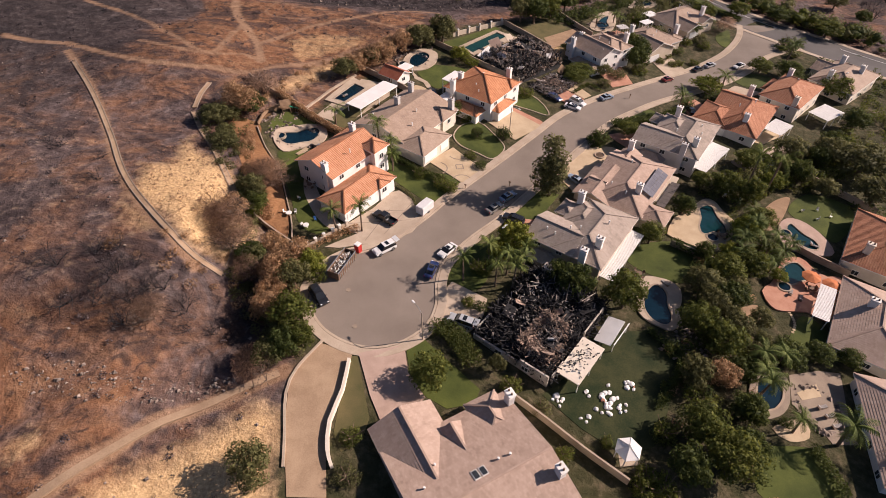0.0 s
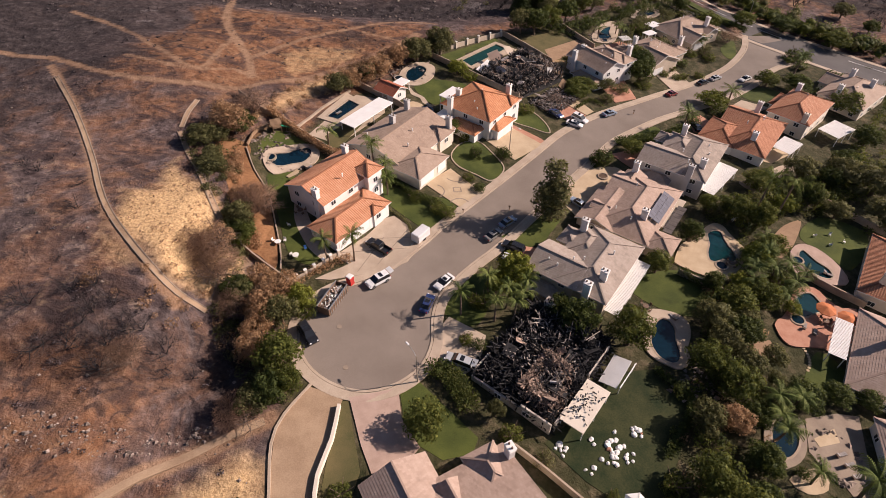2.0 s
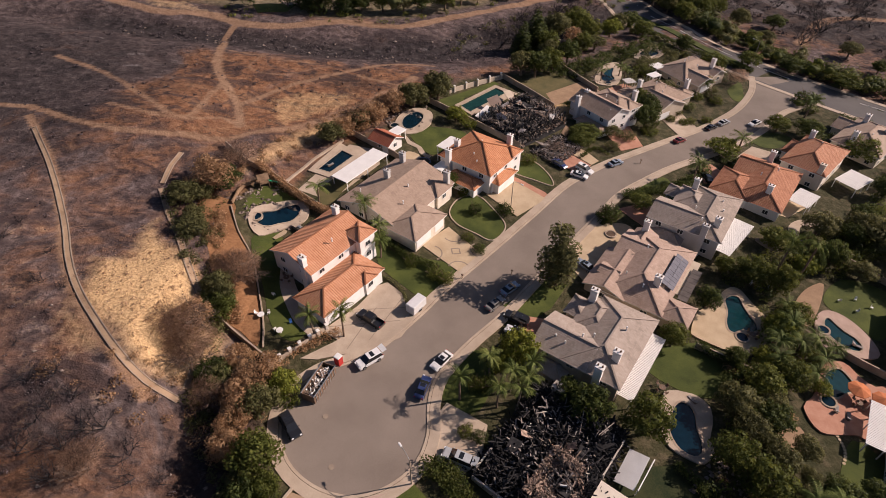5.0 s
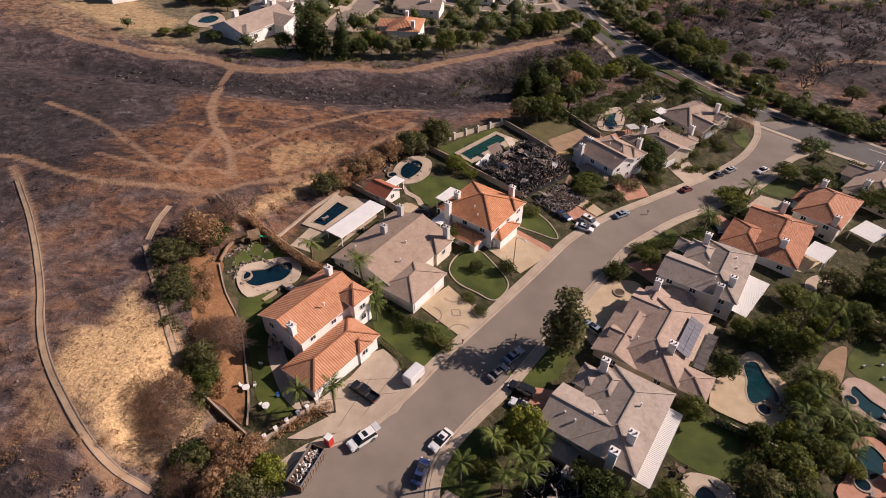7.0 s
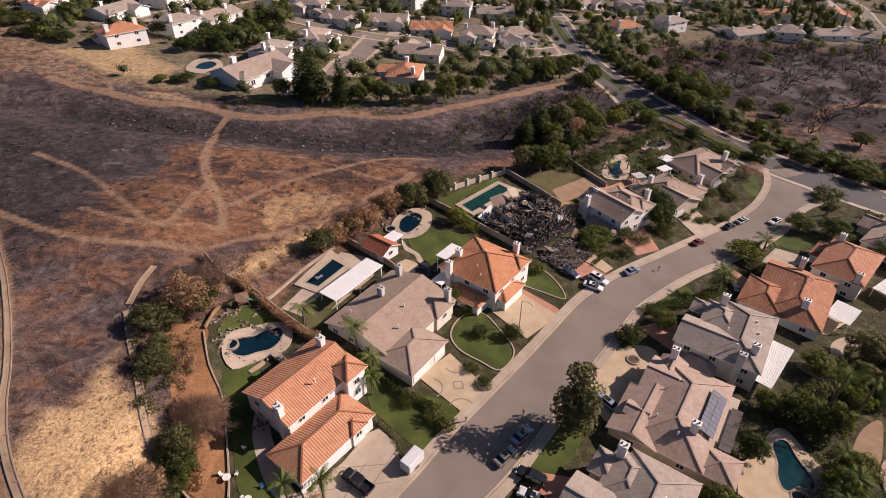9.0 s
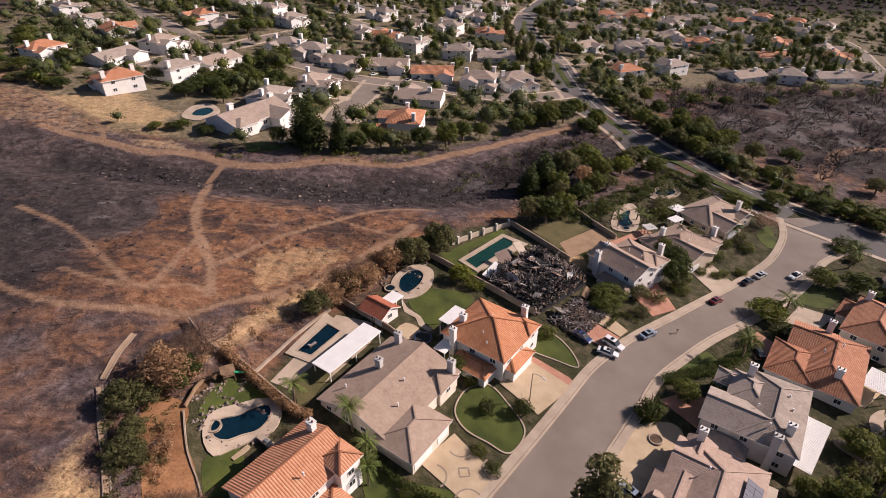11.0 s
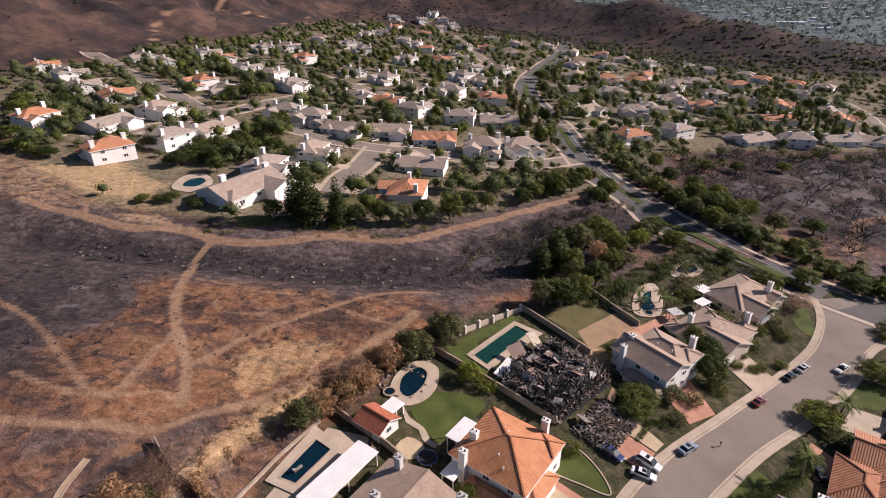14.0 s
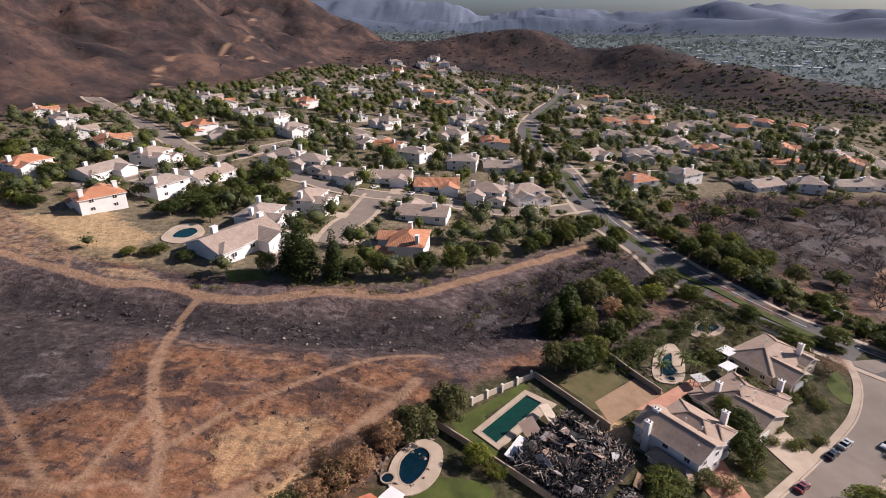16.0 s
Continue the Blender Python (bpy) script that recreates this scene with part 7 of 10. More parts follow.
# ---- the far streets: houses by place and colouring ----
FAR_A = (("oa", -219, 318), ("wb", -188, 323), ("oa", -164, 284), ("wa", -150, 307), ("ta", -178, 351), ("ob", -307, 441), ("wa", -272, 417), ("tb", -247, 393), ("ob", -218, 379), ("tb", -274, 504), ("tb", -249, 487), ("oa", -191, 427), ("wa", -237, 536), ("ob", -219, 526), ("tb", -142, 332), ("ta", -209, 587), ("ta", -191, 606), ("oa", -161, 551), ("wa", -184, 483), ("wa", -160, 471), ("wa", -135, 442), ("gb", -170, 415), ("wa", -149, 659), ("wa", -127, 630), ("tb", -184, 685), ("wa", -148, 750), ("wa", -136, 785), ("oa", -130, 855), ("tb", -113, 514), ("wa", -83, 495))
FAR_B = (("tb", -58, 472), ("ob", -69, 427), ("wb", -88, 432), ("wa", -117, 371), ("ga", -101, 364), ("tb", -80, 353), ("tb", -57, 357), ("wa", -50, 407), ("ob", -32, 351), ("ta", -83, 306), ("wa", -94, 281), ("oa", -37, 268), ("tb", -34, 309), ("ta", -86, 703), ("wa", -80, 592), ("oa", -70, 676), ("oa", -87, 811), ("wb", -102, 733), ("ta", -72, 897), ("wa", -58, 937), ("ob", -49, 610), ("wa", -35, 633), ("wa", -22, 580), ("tb", -31, 727), ("oa", -8, 728), ("wa", -2, 827), ("ta", 27, 795), ("tb", 19, 709), ("ta", 7, 581), ("wa", -27, 536))
FAR_C = (("tb", -8, 528), ("wa", -31, 467), ("oa", -3, 459), ("wa", -21, 399), ("gb", 2, 403), ("ta", -7, 340), ("ta", 12, 346), ("wa", 66, 801), ("tb", 92, 766), ("oa", 127, 765), ("tb", 147, 744), ("tb", 83, 667), ("wa", 118, 673), ("tb", 72, 596), ("oa", 100, 587), ("ob", 129, 596), ("wa", 92, 525), ("tb", 66, 526), ("tb", 62, 456), ("ga", 94, 459), ("wa", 110, 475), ("oa", 77, 391), ("wa", 172, 725), ("wb", 214, 730), ("ob", 143, 629), ("tb", 168, 603), ("wb", 153, 576), ("tb", 184, 562), ("wb", 230, 711), ("oa", 155, 500))
FAR_D = (("wa", 110, 416), ("tb", 157, 417), ("wa", 186, 421), ("ob", 230, 539), ("ob", 201, 482), ("tb", 205, 550), ("ob", 229, 624), ("tb", 265, 695), ("ob", 271, 671), ("ob", 297, 656), ("tb", 320, 647), ("wb", 273, 597), ("tb", 274, 563), ("tb", 264, 527), ("ob", 258, 501), ("wb", 219, 436), ("wa", -106, 960), ("tb", -76, 981), ("wa", -93, 1003), ("tb", -149, 969), ("wb", -176, 847), ("tb", 243, 441), ("tb", 142, 528), ("wb", 189, 621))
FAR_E = (("tl", -95, 258),)
FAR = FAR_E + FAR_A + FAR_B + FAR_C + FAR_D


def far_protos():
    """A few kinds of house, in each colouring, to be copied."""
    kinds = {}
    for key, roof, wall, word in (("o", R_ORANGE, M_STUCCO_W, "terracotta"), ("t", R_FAR, M_STUCCO_W, "tan"), ("w", R_GREY, M_STUCCO_W, "brown-grey"), ("g", R_GREY, M_STUCCO_G, "grey")):
        a = house("suburban two-storey house with %s tile roof and pale walls" % word, 0, 0, 0, (
            (0, 1.5, 13, 10, 5.4, "h", 0.45, "snw", 2), (-3.2, -4.6, 6.4, 6.0, 4.6, "gy", 0.45, "", 1), (4.6, -4.4, 5.6, 5.0, 2.8, "gy", 0.45, "s", 1)), wall, roof, "houses of the far streets", chimneys=((5.2, 4.6, 8.4, 0, M_STUCCO_W), (-5.4, 1.0, 8.2, 0, M_STUCCO_W)), doors=((-3.2, -7.6, 4.6, "s"),), hi=False, z=0)
        b = house("low suburban house with %s tile roof and pale walls" % word, 0, 0, 0, (
            (0, 1, 17, 11, 3.0, "gx", 0.4, "sne", 1), (5.0, -4.6, 7.0, 7.0, 2.9, "gy", 0.42, "", 1), (-5.6, -3.0, 5.0, 5.0, 3.2, "h", 0.45, "s", 1)), wall, roof, "houses of the far streets", chimneys=((-4.0, 2.4, 6.4, 0, M_STUCCO_W), (8.2, 2, 6.0, 0, M_STUCCO_W)), doors=((5.0, -8.1, 4.8, "s"),), hi=False, z=0)
        c = house("suburban house with %s tile roof far down the slope" % word, 0, 0, 0, (
            (0, 1.5, 15, 10, 4.6, "h", 0.45, "s", 1), (3.4, -4.6, 7.4, 7.0, 3.6, "gy", 0.45, "", 1)), wall, roof, "houses of the far streets", chimneys=((-6.0, 2.0, 7.8, 0, M_STUCCO_W),), doors=((3.4, -8.1, 4.8, "s"),), hi=False, z=0)
        kinds[key] = (a, b, c)
    return kinds


_kinds = far_protos()
_sites = [(k, x, y) for k, x, y in FAR]
_lines = [smooth_line(p, 6) for p, w in FAR_STREETS] + [_main]
_drives, _lawns = [], []
for _n, (_k, _x, _y) in enumerate(_sites):
    # each house looks at its nearest street
    _q = min(((px - _x) ** 2 + (py - _y) ** 2, px, py) for ln in _lines for px, py in ln)
    _a = math.atan2(_q[2] - _y, _q[1] - _x)
    _a = _a if _q[0] < 75 ** 2 else radians((200, 250, 300)[_n % 3])
    _t = _a + math.pi / 2 if _k[1] != "l" else radians(62)
    _big = 1.28 if _y < 640 else 1.15
    _big = 1.6 if _k[1] == "l" else _big
    copy_thing(_kinds[_k[0]][(0 if _k[1] == "a" else 1) if _y < 560 else 2 - (_k[1] == "a") * 2], Matrix.LocRotScale((_x, _y, Z(_x, _y) + 0.1), Euler((0, 0, _t)), (_big, _big, 1.12 * _big / 1.28)))
    _u, _w = Vector((math.cos(_a), math.sin(_a))), Vector((-math.sin(_a), math.cos(_a)))
    _off = -4.0 if _k[1] == "a" else 6.4
    _l = max(12.0, min(24.0, math.sqrt(_q[0]) - 4))
    _c = Vector((_x, _y))
    _drives.append([_c + _w * (_off + s * 3.0) + _u * d for s, d in ((-1, 7), (1, 7), (1, _l), (-1, _l))])
    _lawns.append([_c + _w * (-_off * 1.1 + s * 5.5) + _u * d for s, d in ((-1, 7), (1, 7), (1, _l - 1.5), (-1, _l - 1.5))])
for _quads, _mat, _nm, _lab, _lift in ((_drives, M_CONC, "driveways", "pale concrete driveways of the far houses", 0.2), (_lawns, M_LAWN_D, "lawns", "dull green front lawns of the far houses", 0.17)):
    _vs, _fs = [], []
    for _q in _quads:
        _b = len(_vs)
        for _i in range(3):
            for _j in range(3):
                _p = _q[0].lerp(_q[1], _i / 2).lerp(_q[3].lerp(_q[2], _i / 2), _j / 2)
                _vs.append((_p.x, _p.y, Z(_p.x, _p.y) + _lift))
        _fs += [(_b + 3 * _i + _j, _b + 3 * _i + 3 + _j, _b + 3 * _i + 4 + _j, _b + 3 * _i + 1 + _j) for _i in range(2) for _j in range(2)]
    tagged(raw(_nm, _vs, _fs, _mat), _lab, "paving" if _mat is M_CONC else "lawn", "", "structure")
for _v in _kinds.values():
    for _q in _v:
        for _o in (*_q.children_recursive, _q):
            bpy.data.objects.remove(_o)


# ---- far trees, scrub and stones, which nobody could count ----
def clumps(name, places, heights, radii, per, leaf, mat, label, seed, kind="stuff", category="trees", squash=1.0, core=False):
    """Many small crowns in one mesh."""
    rng = np.random.default_rng(seed)
    n = len(places)
    P = np.repeat(np.array(places, float), per, 0)
    h, r = np.repeat(np.array(heights, float), per), np.repeat(np.array(radii, float), per)
    d = rng.normal(size=(n * per, 3))
    d /= np.linalg.norm(d, axis=1)[:, None]
    d *= (0.55 + 0.5 * rng.random(n * per))[:, None]
    z = H(P[:, 0], P[:, 1])
    c = np.stack([P[:, 0] + d[:, 0] * r, P[:, 1] + d[:, 1] * r, z + h * 0.55 + d[:, 2] * h * 0.45 * squash], 1)
    nrm = d + rng.normal(size=d.shape) * 0.4
    a = np.cross(nrm, rng.normal(size=d.shape))
    a /= np.linalg.norm(a, axis=1)[:, None]
    b = np.cross(nrm, a)
    b /= np.linalg.norm(b, axis=1)[:, None]
    s = (leaf * (0.6 + 0.8 * rng.random(n * per)) * np.clip(r / np.mean(radii), 0.6, 1.5))[:, None]
    v = np.stack([c - a * s, c - b * s * 0.75, c + a * s, c + b * s * 0.75], 1).reshape(-1, 3)
    f = np.arange(4 * n * per).reshape(-1, 4)
    q = d + nrm * 0.3 + np.array((0, 0, 0.15))
    q /= np.linalg.norm(q, axis=1)[:, None]
    if core:
        # a closed inner crown under the leaves
        base = np.array([(1, 0, 0), (-1, 0, 0), (0, 1, 0), (0, -1, 0), (0, 0, 1), (0, 0, -1), (0.6, 0.6, 0.55), (-0.6, 0.6, 0.55), (-0.6, -0.6, 0.55), (0.6, -0.6, 0.55)])
        tri = np.array([(0, 6, 9), (2, 7, 6), (1, 8, 7), (3, 9, 8), (4, 6, 7), (4, 7, 8), (4, 8, 9), (4, 9, 6), (0, 2, 6), (2, 1, 7), (1, 3, 8), (3, 0, 9), (2, 0, 5), (1, 2, 5), (3, 1, 5), (0, 3, 5)])
        p0, h0, r0 = np.array(places, float), np.array(heights, float), np.array(radii, float)
        w = base[None] * (0.45 + 0.35 * rng.random((n, 10, 1))) * np.stack([r0, r0, h0 * 0.45], 1)[:, None] + np.stack([p0[:, 0], p0[:, 1], H(p0[:, 0], p0[:, 1]) + h0 * 0.52], 1)[:, None]
        tagged(raw(name + "_crowns", w.reshape(-1, 3), (tri[None] + 10 * np.arange(n)[:, None, None]).reshape(-1, 3), mat, smooth=True), "shaded inner crowns of " + label, category, "", kind)
    return tagged(soften(raw(name, v, f, mat), np.repeat(q, 4, 0)), label, category, "", kind)


OPEN_LOTS = ([(-140, 238), (-60, 236), (-62, 262), (-84, 262), (-92, 286), (-132, 284)], [(-200, 262), (-140, 246), (-128, 270), (-150, 292), (-190, 290)])


def scatter(n, outline, seed, gap_road=0.0, gap_house=0.0):
    rng = np.random.default_rng(seed)
    O = np.array(outline)
    x, y = rng.uniform(O[:, 0].min(), O[:, 0].max(), n), rng.uniform(O[:, 1].min(), O[:, 1].max(), n)
    ok = inside(x, y, outline)
    x, y = x[ok], y[ok]
    keep = np.ones(len(x), bool)
    if gap_road:
        for ln in _lines:
            keep &= line_dist(x, y, ln) > gap_road
    for block in OPEN_LOTS:
        keep &= ~inside(x, y, block)
    if gap_house:
        S = np.array([(a, b) for k, a, b in _sites])
        keep &= np.min(np.hypot(x[:, None] - S[None, :, 0], y[:, None] - S[None, :, 1]), 1) > gap_house
        near = S[S[:, 1] < 470]
        # gardens stay open on the downhill side
        keep &= ~np.any((np.abs(x[:, None] - near[None, :, 0]) < 9) & (near[None, :, 1] - y[:, None] > 0) & (near[None, :, 1] - y[:, None] < 17), 1)
    return np.stack([x, y], 1)[keep]


for _s, _mat, _lab, _n in ((1, F_OAK, "dark green trees among far houses", 1500), (2, F_FAR, "dusky green trees among far houses", 4600), (3, F_OLIVE, "olive trees among far houses", 500), (4, F_LIGHT, "yellow-green trees among far houses", 110)):
    _p = scatter(_n, FAR_TOWN, _s, 6.5, 11.5)
    _keep = vnoise(_p[:, 0] / 22, _p[:, 1] / 22, 6) > 0.27
    _p = _p[_keep]
    _rg = np.random.default_rng(_s)
    _h = 2.2 + 7.5 * _rg.random(len(_p)) ** 1.5
    clumps("far_trees", _p, _h, _h * (0.32 + 0.24 * _rg.random(len(_p))) + 1.1, 120, 0.34, _mat, _lab, _s, core=True)
for _s, _mat in ((5, F_OAK), (6, F_FAR)):
    _p = scatter(650, [(-250, 320), (-140, 242), (-60, 240), (10, 282), (60, 335), (120, 400), (300, 450), (300, 620), (-250, 620)], _s, 8.0, 13.0)
    _rg = np.random.default_rng(_s)
    _h = _rg.uniform(5.0, 12.0, len(_p))
    clumps("far_trees", _p, _h, _h * (0.22 + 0.24 * _rg.random(len(_p))) + 0.9, 190, 0.36, _mat, "tall green trees among far gardens", _s, core=True)
# the belt of trees between the trail and the far gardens
for _p in ((-66, 240, 22, 6.5), (-56, 241, 17, 4.5), (-72, 243, 16, 4.5)):
    plant("cone", *_p)
for _k, (_x, _y, _h, _r) in enumerate(((-78, 240, 8, 4.5), (-50, 243, 8, 4.5), (-42, 246, 9, 5), (-34, 247, 8, 4.5), (-27, 250, 10, 5.5), (-18, 255, 10, 6), (-12, 263, 9, 5), (-5, 268, 7, 4),
                                      (75.5, 281.5, 9, 5), (71, 288.5, 9, 5), (79, 271.7, 9, 5.5), (86, 285.6, 11, 6.5), (93, 280, 10, 6), (52.8, 259.3, 8, 4.6), (56, 298.4, 9, 5), (66, 303, 9, 5), (40.8, 288.5, 8, 5), (47.5, 296, 8, 5), (28.5, 296.6, 8, 5), (20.4, 289.4, 8, 5), (14.2, 282.7, 8, 5), (9.6, 277.5, 7, 4.5), (37.6, 308.4, 9, 5), (26, 303, 9, 5), (124, 277, 7, 5.5), (135, 273, 6, 5), (147, 281, 6, 5.5), (109, 259, 5, 4.5), (115, 261, 5, 4.5), (82.9, 243, 7, 4), (105, 346, 7, 5), (123, 351, 6, 5), (149, 358, 6, 5), (11.6, 202.2, 9, 5), (16.5, 202.4, 10, 5.5), (22.4, 207.7, 9, 5), (28.6, 216.9, 9, 5), (35.3, 228.2, 8, 4.5), (22.2, 218.3, 8, 4.5), (14, 284, 7, 4), (24, 291, 11, 6), (32, 298, 10, 6), (38, 309, 9, 5), (20, 300, 8, 5), (-120, 288, 9, 6), (-110, 300, 10, 7), (-100, 305, 10, 6), (-92, 300, 8, 5), (-128, 296, 7, 5),
                                      (-130, 290, 8, 8), (-127, 300, 8, 7), (-133, 281, 7, 6), (-120, 298, 9, 7), (-111.5, 335, 9, 7), (-118, 333, 8, 6), (-114, 352, 9, 7), (-121, 316, 8, 6), (-117.6, 245.6, 4, 4), (-121.5, 244.6, 3, 3), (-153, 407, 10, 8), (-160, 404, 9, 7), (-230, 351, 9, 8), (-248, 344, 9, 8), (-153.6, 300, 7, 6), (-272, 441, 9, 8), (-217, 297, 6, 7), (-203, 288, 5, 7), (-191, 279, 4, 6), (-208, 281, 4, 6), (-185, 277, 5, 5), (-126.5, 243, 3, 3.5), (-107, 243, 4, 4), (-89, 270, 7, 4), (-135, 305, 7, 4), (-115, 278, 8, 5), (84, 300, 10, 6), (92, 292, 10, 6), (100, 284, 10, 6), (108, 275, 9, 5.5), (88, 312, 9, 5), (96, 305, 8, 5), (80, 322, 9, 5), (78, 340, 10, 5),
                                      (75, 365, 10, 5), (62, 390, 11, 5), (40, 385, 9, 5), (36, 410, 12, 5), (38, 440, 12, 5), (66, 470, 12, 5), (36, 500, 12, 5), (38, 560, 12, 5), (60, 610, 12, 5), (130, 262, 7, 5), (145, 252, 7, 5), (158, 245, 7, 5),
                                      (172, 236, 7, 5), (150, 238, 6, 4), (190, 232, 8, 6), (205, 240, 8, 6), (-205, 312, 8, 6), (-238, 330, 9, 6), (-230, 300, 5, 6), (-240, 310, 5, 7), (-222, 292, 4, 5))):
    plant("char" if _x > 115 and _y < 300 and _k % 3 else ("oak", "dark", "oak", "olive", "dark")[_k % 5], _x, _y, _h, _r)
for _k in range(12):
    plant("cone", 196 + _k * 3.2, 492 - _k * 4.4, 15, 1.7)
_road = np.array([p for p in _main if 196 < p[1] < 345])
_tan = np.gradient(_road, axis=0)
_tan /= np.linalg.norm(_tan, axis=1)[:, None]
for _s, _mat, _n, _lo, _hi in ((711, F_DARK, 90, 13.5, 24), (712, F_OLIVE, 110, 13, 28), (713, F_OAK, 60, 13.5, 22), (714, F_OAK, 26, -17, -13.2), (715, F_OLIVE, 22, -18, -13.2)):
    _rg = np.random.default_rng(_s)
    _i = _rg.integers(0, len(_road), _n)
    _u = _rg.uniform(_lo, _hi, _n)
    _p = _road[_i] + np.stack([-_tan[_i, 1], _tan[_i, 0]], 1) * _u[:, None] + _rg.normal(size=(_n, 2))
    _h = 1.6 + (5.5 if _lo > 0 else 1.4) * _rg.random(_n) ** 1.6
    clumps("roadside_trees", _p, _h, 1.0 + _h * _rg.uniform(0.28, 0.5, _n), 130, 0.24, _mat, "dense trees and brush along the main road", _s, core=True)
_rg = np.random.default_rng(52)
for _p in ((9.7, 464, 17, 3.4), (18.7, 396.7, 16, 3.4), (12.5, 440, 15, 3.2), (33.4, 429, 14, 3.2), (51.8, 563, 15, 3.2), (23.3, 375, 13, 3.2), (39.1, 404, 13, 3.2), (16, 415, 15, 3.2)):
    plant("tall", *_p)
WOODS = [(84, 322), (98, 300), (118, 268), (150, 262), (230, 262), (330, 320), (330, 400), (260, 420), (150, 392), (96, 368)]
for _k, (_x, _y) in enumerate(scatter(320, WOODS, 51)[:135]):
    plant("char", _x, _y, 5 + _k % 4, 3.4 + (_k % 3))
_p = scatter(1300, WOODS, 52)
_rg = np.random.default_rng(52)
clumps("burnt_brush", _p, _rg.uniform(0.8, 2.4, len(_p)), _rg.uniform(0.6, 1.8, len(_p)), 24, 0.26, F_ASHY, "burnt grey-brown brush on ashy ground", 52, category="brush")
_p = scatter(160, [(84, 330), (78, 372), (150, 398), (270, 428), (330, 420), (260, 400), (150, 380)], 53)
clumps("roadside_trees", _p, _rg.uniform(3, 8, len(_p)), _rg.uniform(2, 3.6, len(_p)), 90, 0.5, F_DARK, "dark green brush below the far gardens", 53)
for _k, (_x, _y) in enumerate(scatter(90, [(0, 226), (20, 240), (46, 266), (56, 288), (36, 284), (10, 258)], 54)[:26]):
    plant("char", _x, _y, 3.5 + _k % 3, 2.4 + (_k % 3) * 0.6)
# scorched scrub on the burnt slopes
RAVINE_STRIP = [(-130, 205), (-60, 204), (-20, 206), (5, 212), (30, 236), (58, 262), (70, 282), (50, 294), (20, 268), (0, 250), (-20, 230), (-60, 218), (-130, 220)]
_p = scatter(1500, RAVINE_STRIP, 61)
clumps("burnt_brush", _p, _rg.uniform(0.6, 2.2, len(_p)), _rg.uniform(0.5, 1.5, len(_p)), 34, 0.15, F_ASHY, "burnt black-brown brush in the ravine", 61, category="brush")
_p = scatter(260, [(-20, 226), (5, 252), (40, 292), (60, 292), (52, 282), (10, 240), (-10, 222)], 62)
clumps("dry_brush", _p, _rg.uniform(0.8, 2.6, len(_p)), _rg.uniform(0.7, 1.7, len(_p)), 40, 0.22, F_OLIVE, "dusty olive brush beside the trail", 62, category="brush")
_p = scatter(240, [(-100, 226), (-60, 229), (-30, 236), (0, 262), (20, 280), (10, 282), (-20, 252), (-60, 236), (-100, 233)], 63)
clumps("dry_brush", _p, _rg.uniform(0.8, 2.4, len(_p)), _rg.uniform(0.7, 1.6, len(_p)), 40, 0.22, F_OAK, "green-brown brush above the trail", 63, category="brush")
HILL_NEAR = [(-135, 20), (-30, 20), (-30, 48), (-40, 66), (-50, 70), (-56, 62), (-74, 84), (-100, 120), (-135, 150)]
_p = scatter(520, HILL_NEAR, 64)
clumps("burnt_brush", _p, _rg.uniform(0.2, 0.9, len(_p)), _rg.uniform(0.2, 0.8, len(_p)), 34, 0.085, F_ASHY, "burnt shrubs on the dark slope", 64, category="brush")
CHARWOOD = [(-74.2, 59.3), (-69, 68), (-54, 66.2), (-43.9, 67.7), (-37.6, 60.6), (-37.6, 53), (-46.7, 52.2), (-57.1, 50.9), (-68.2, 51.4)]
for _k, (_x, _y) in enumerate(scatter(120, CHARWOOD, 55)[:20]):
    plant("char", _x, _y, 2.2 + 0.6 * (_k % 4), 1.7 + 0.5 * (_k % 3))
for _k, (_x, _y) in enumerate(scatter(200, [(-120, 60), (-76, 58), (-64, 76), (-84, 104), (-112, 130), (-130, 130)], 56)[:22]):
    plant("char", _x, _y, 1.3 + 0.5 * (_k % 3), 1.2 + 0.4 * (_k % 3))
_p = scatter(60, [(-70, 66), (-46, 60), (-34, 56), (-32, 66), (-44, 72), (-56, 74)], 65)
clumps("burnt_brush", _p, _rg.uniform(0.6, 2.4, len(_p)), _rg.uniform(0.5, 1.5, len(_p)), 80, 0.13, F_SCORCH, "scorched rusty brush above the cul-de-sac", 65, category="brush")
_p = scatter(1100, [(-74, 84), (-52, 72), (-47, 84), (-54, 110), (-66, 112)], 66)
clumps("dry_tufts", _p, _rg.uniform(0.15, 0.5, len(_p)), _rg.uniform(0.15, 0.5, len(_p)), 14, 0.07, F_TWIG, "small dry tufts on pale grass", 66, category="grass")
_p = scatter(300, [(-60, 122), (-52, 150), (-36, 170), (-32, 162), (-46, 142), (-52, 128)], 67)
clumps("dry_brush", _p, _rg.uniform(0.4, 1.3, len(_p)), _rg.uniform(0.4, 1.2, len(_p)), 60, 0.12, F_SCORCH, "brown low shrubs on a dry bank", 67, category="brush")
_p = scatter(500, [(-190, 120), (-120, 120), (-70, 150), (-30, 176), (-20, 200), (-130, 204), (-190, 210)], 68)
clumps("burnt_brush", _p, _rg.uniform(0.2, 0.8, len(_p)), _rg.uniform(0.2, 0.8, len(_p)), 14, 0.14, F_ASHY, "charred low stubs on the flat", 68, category="brush")
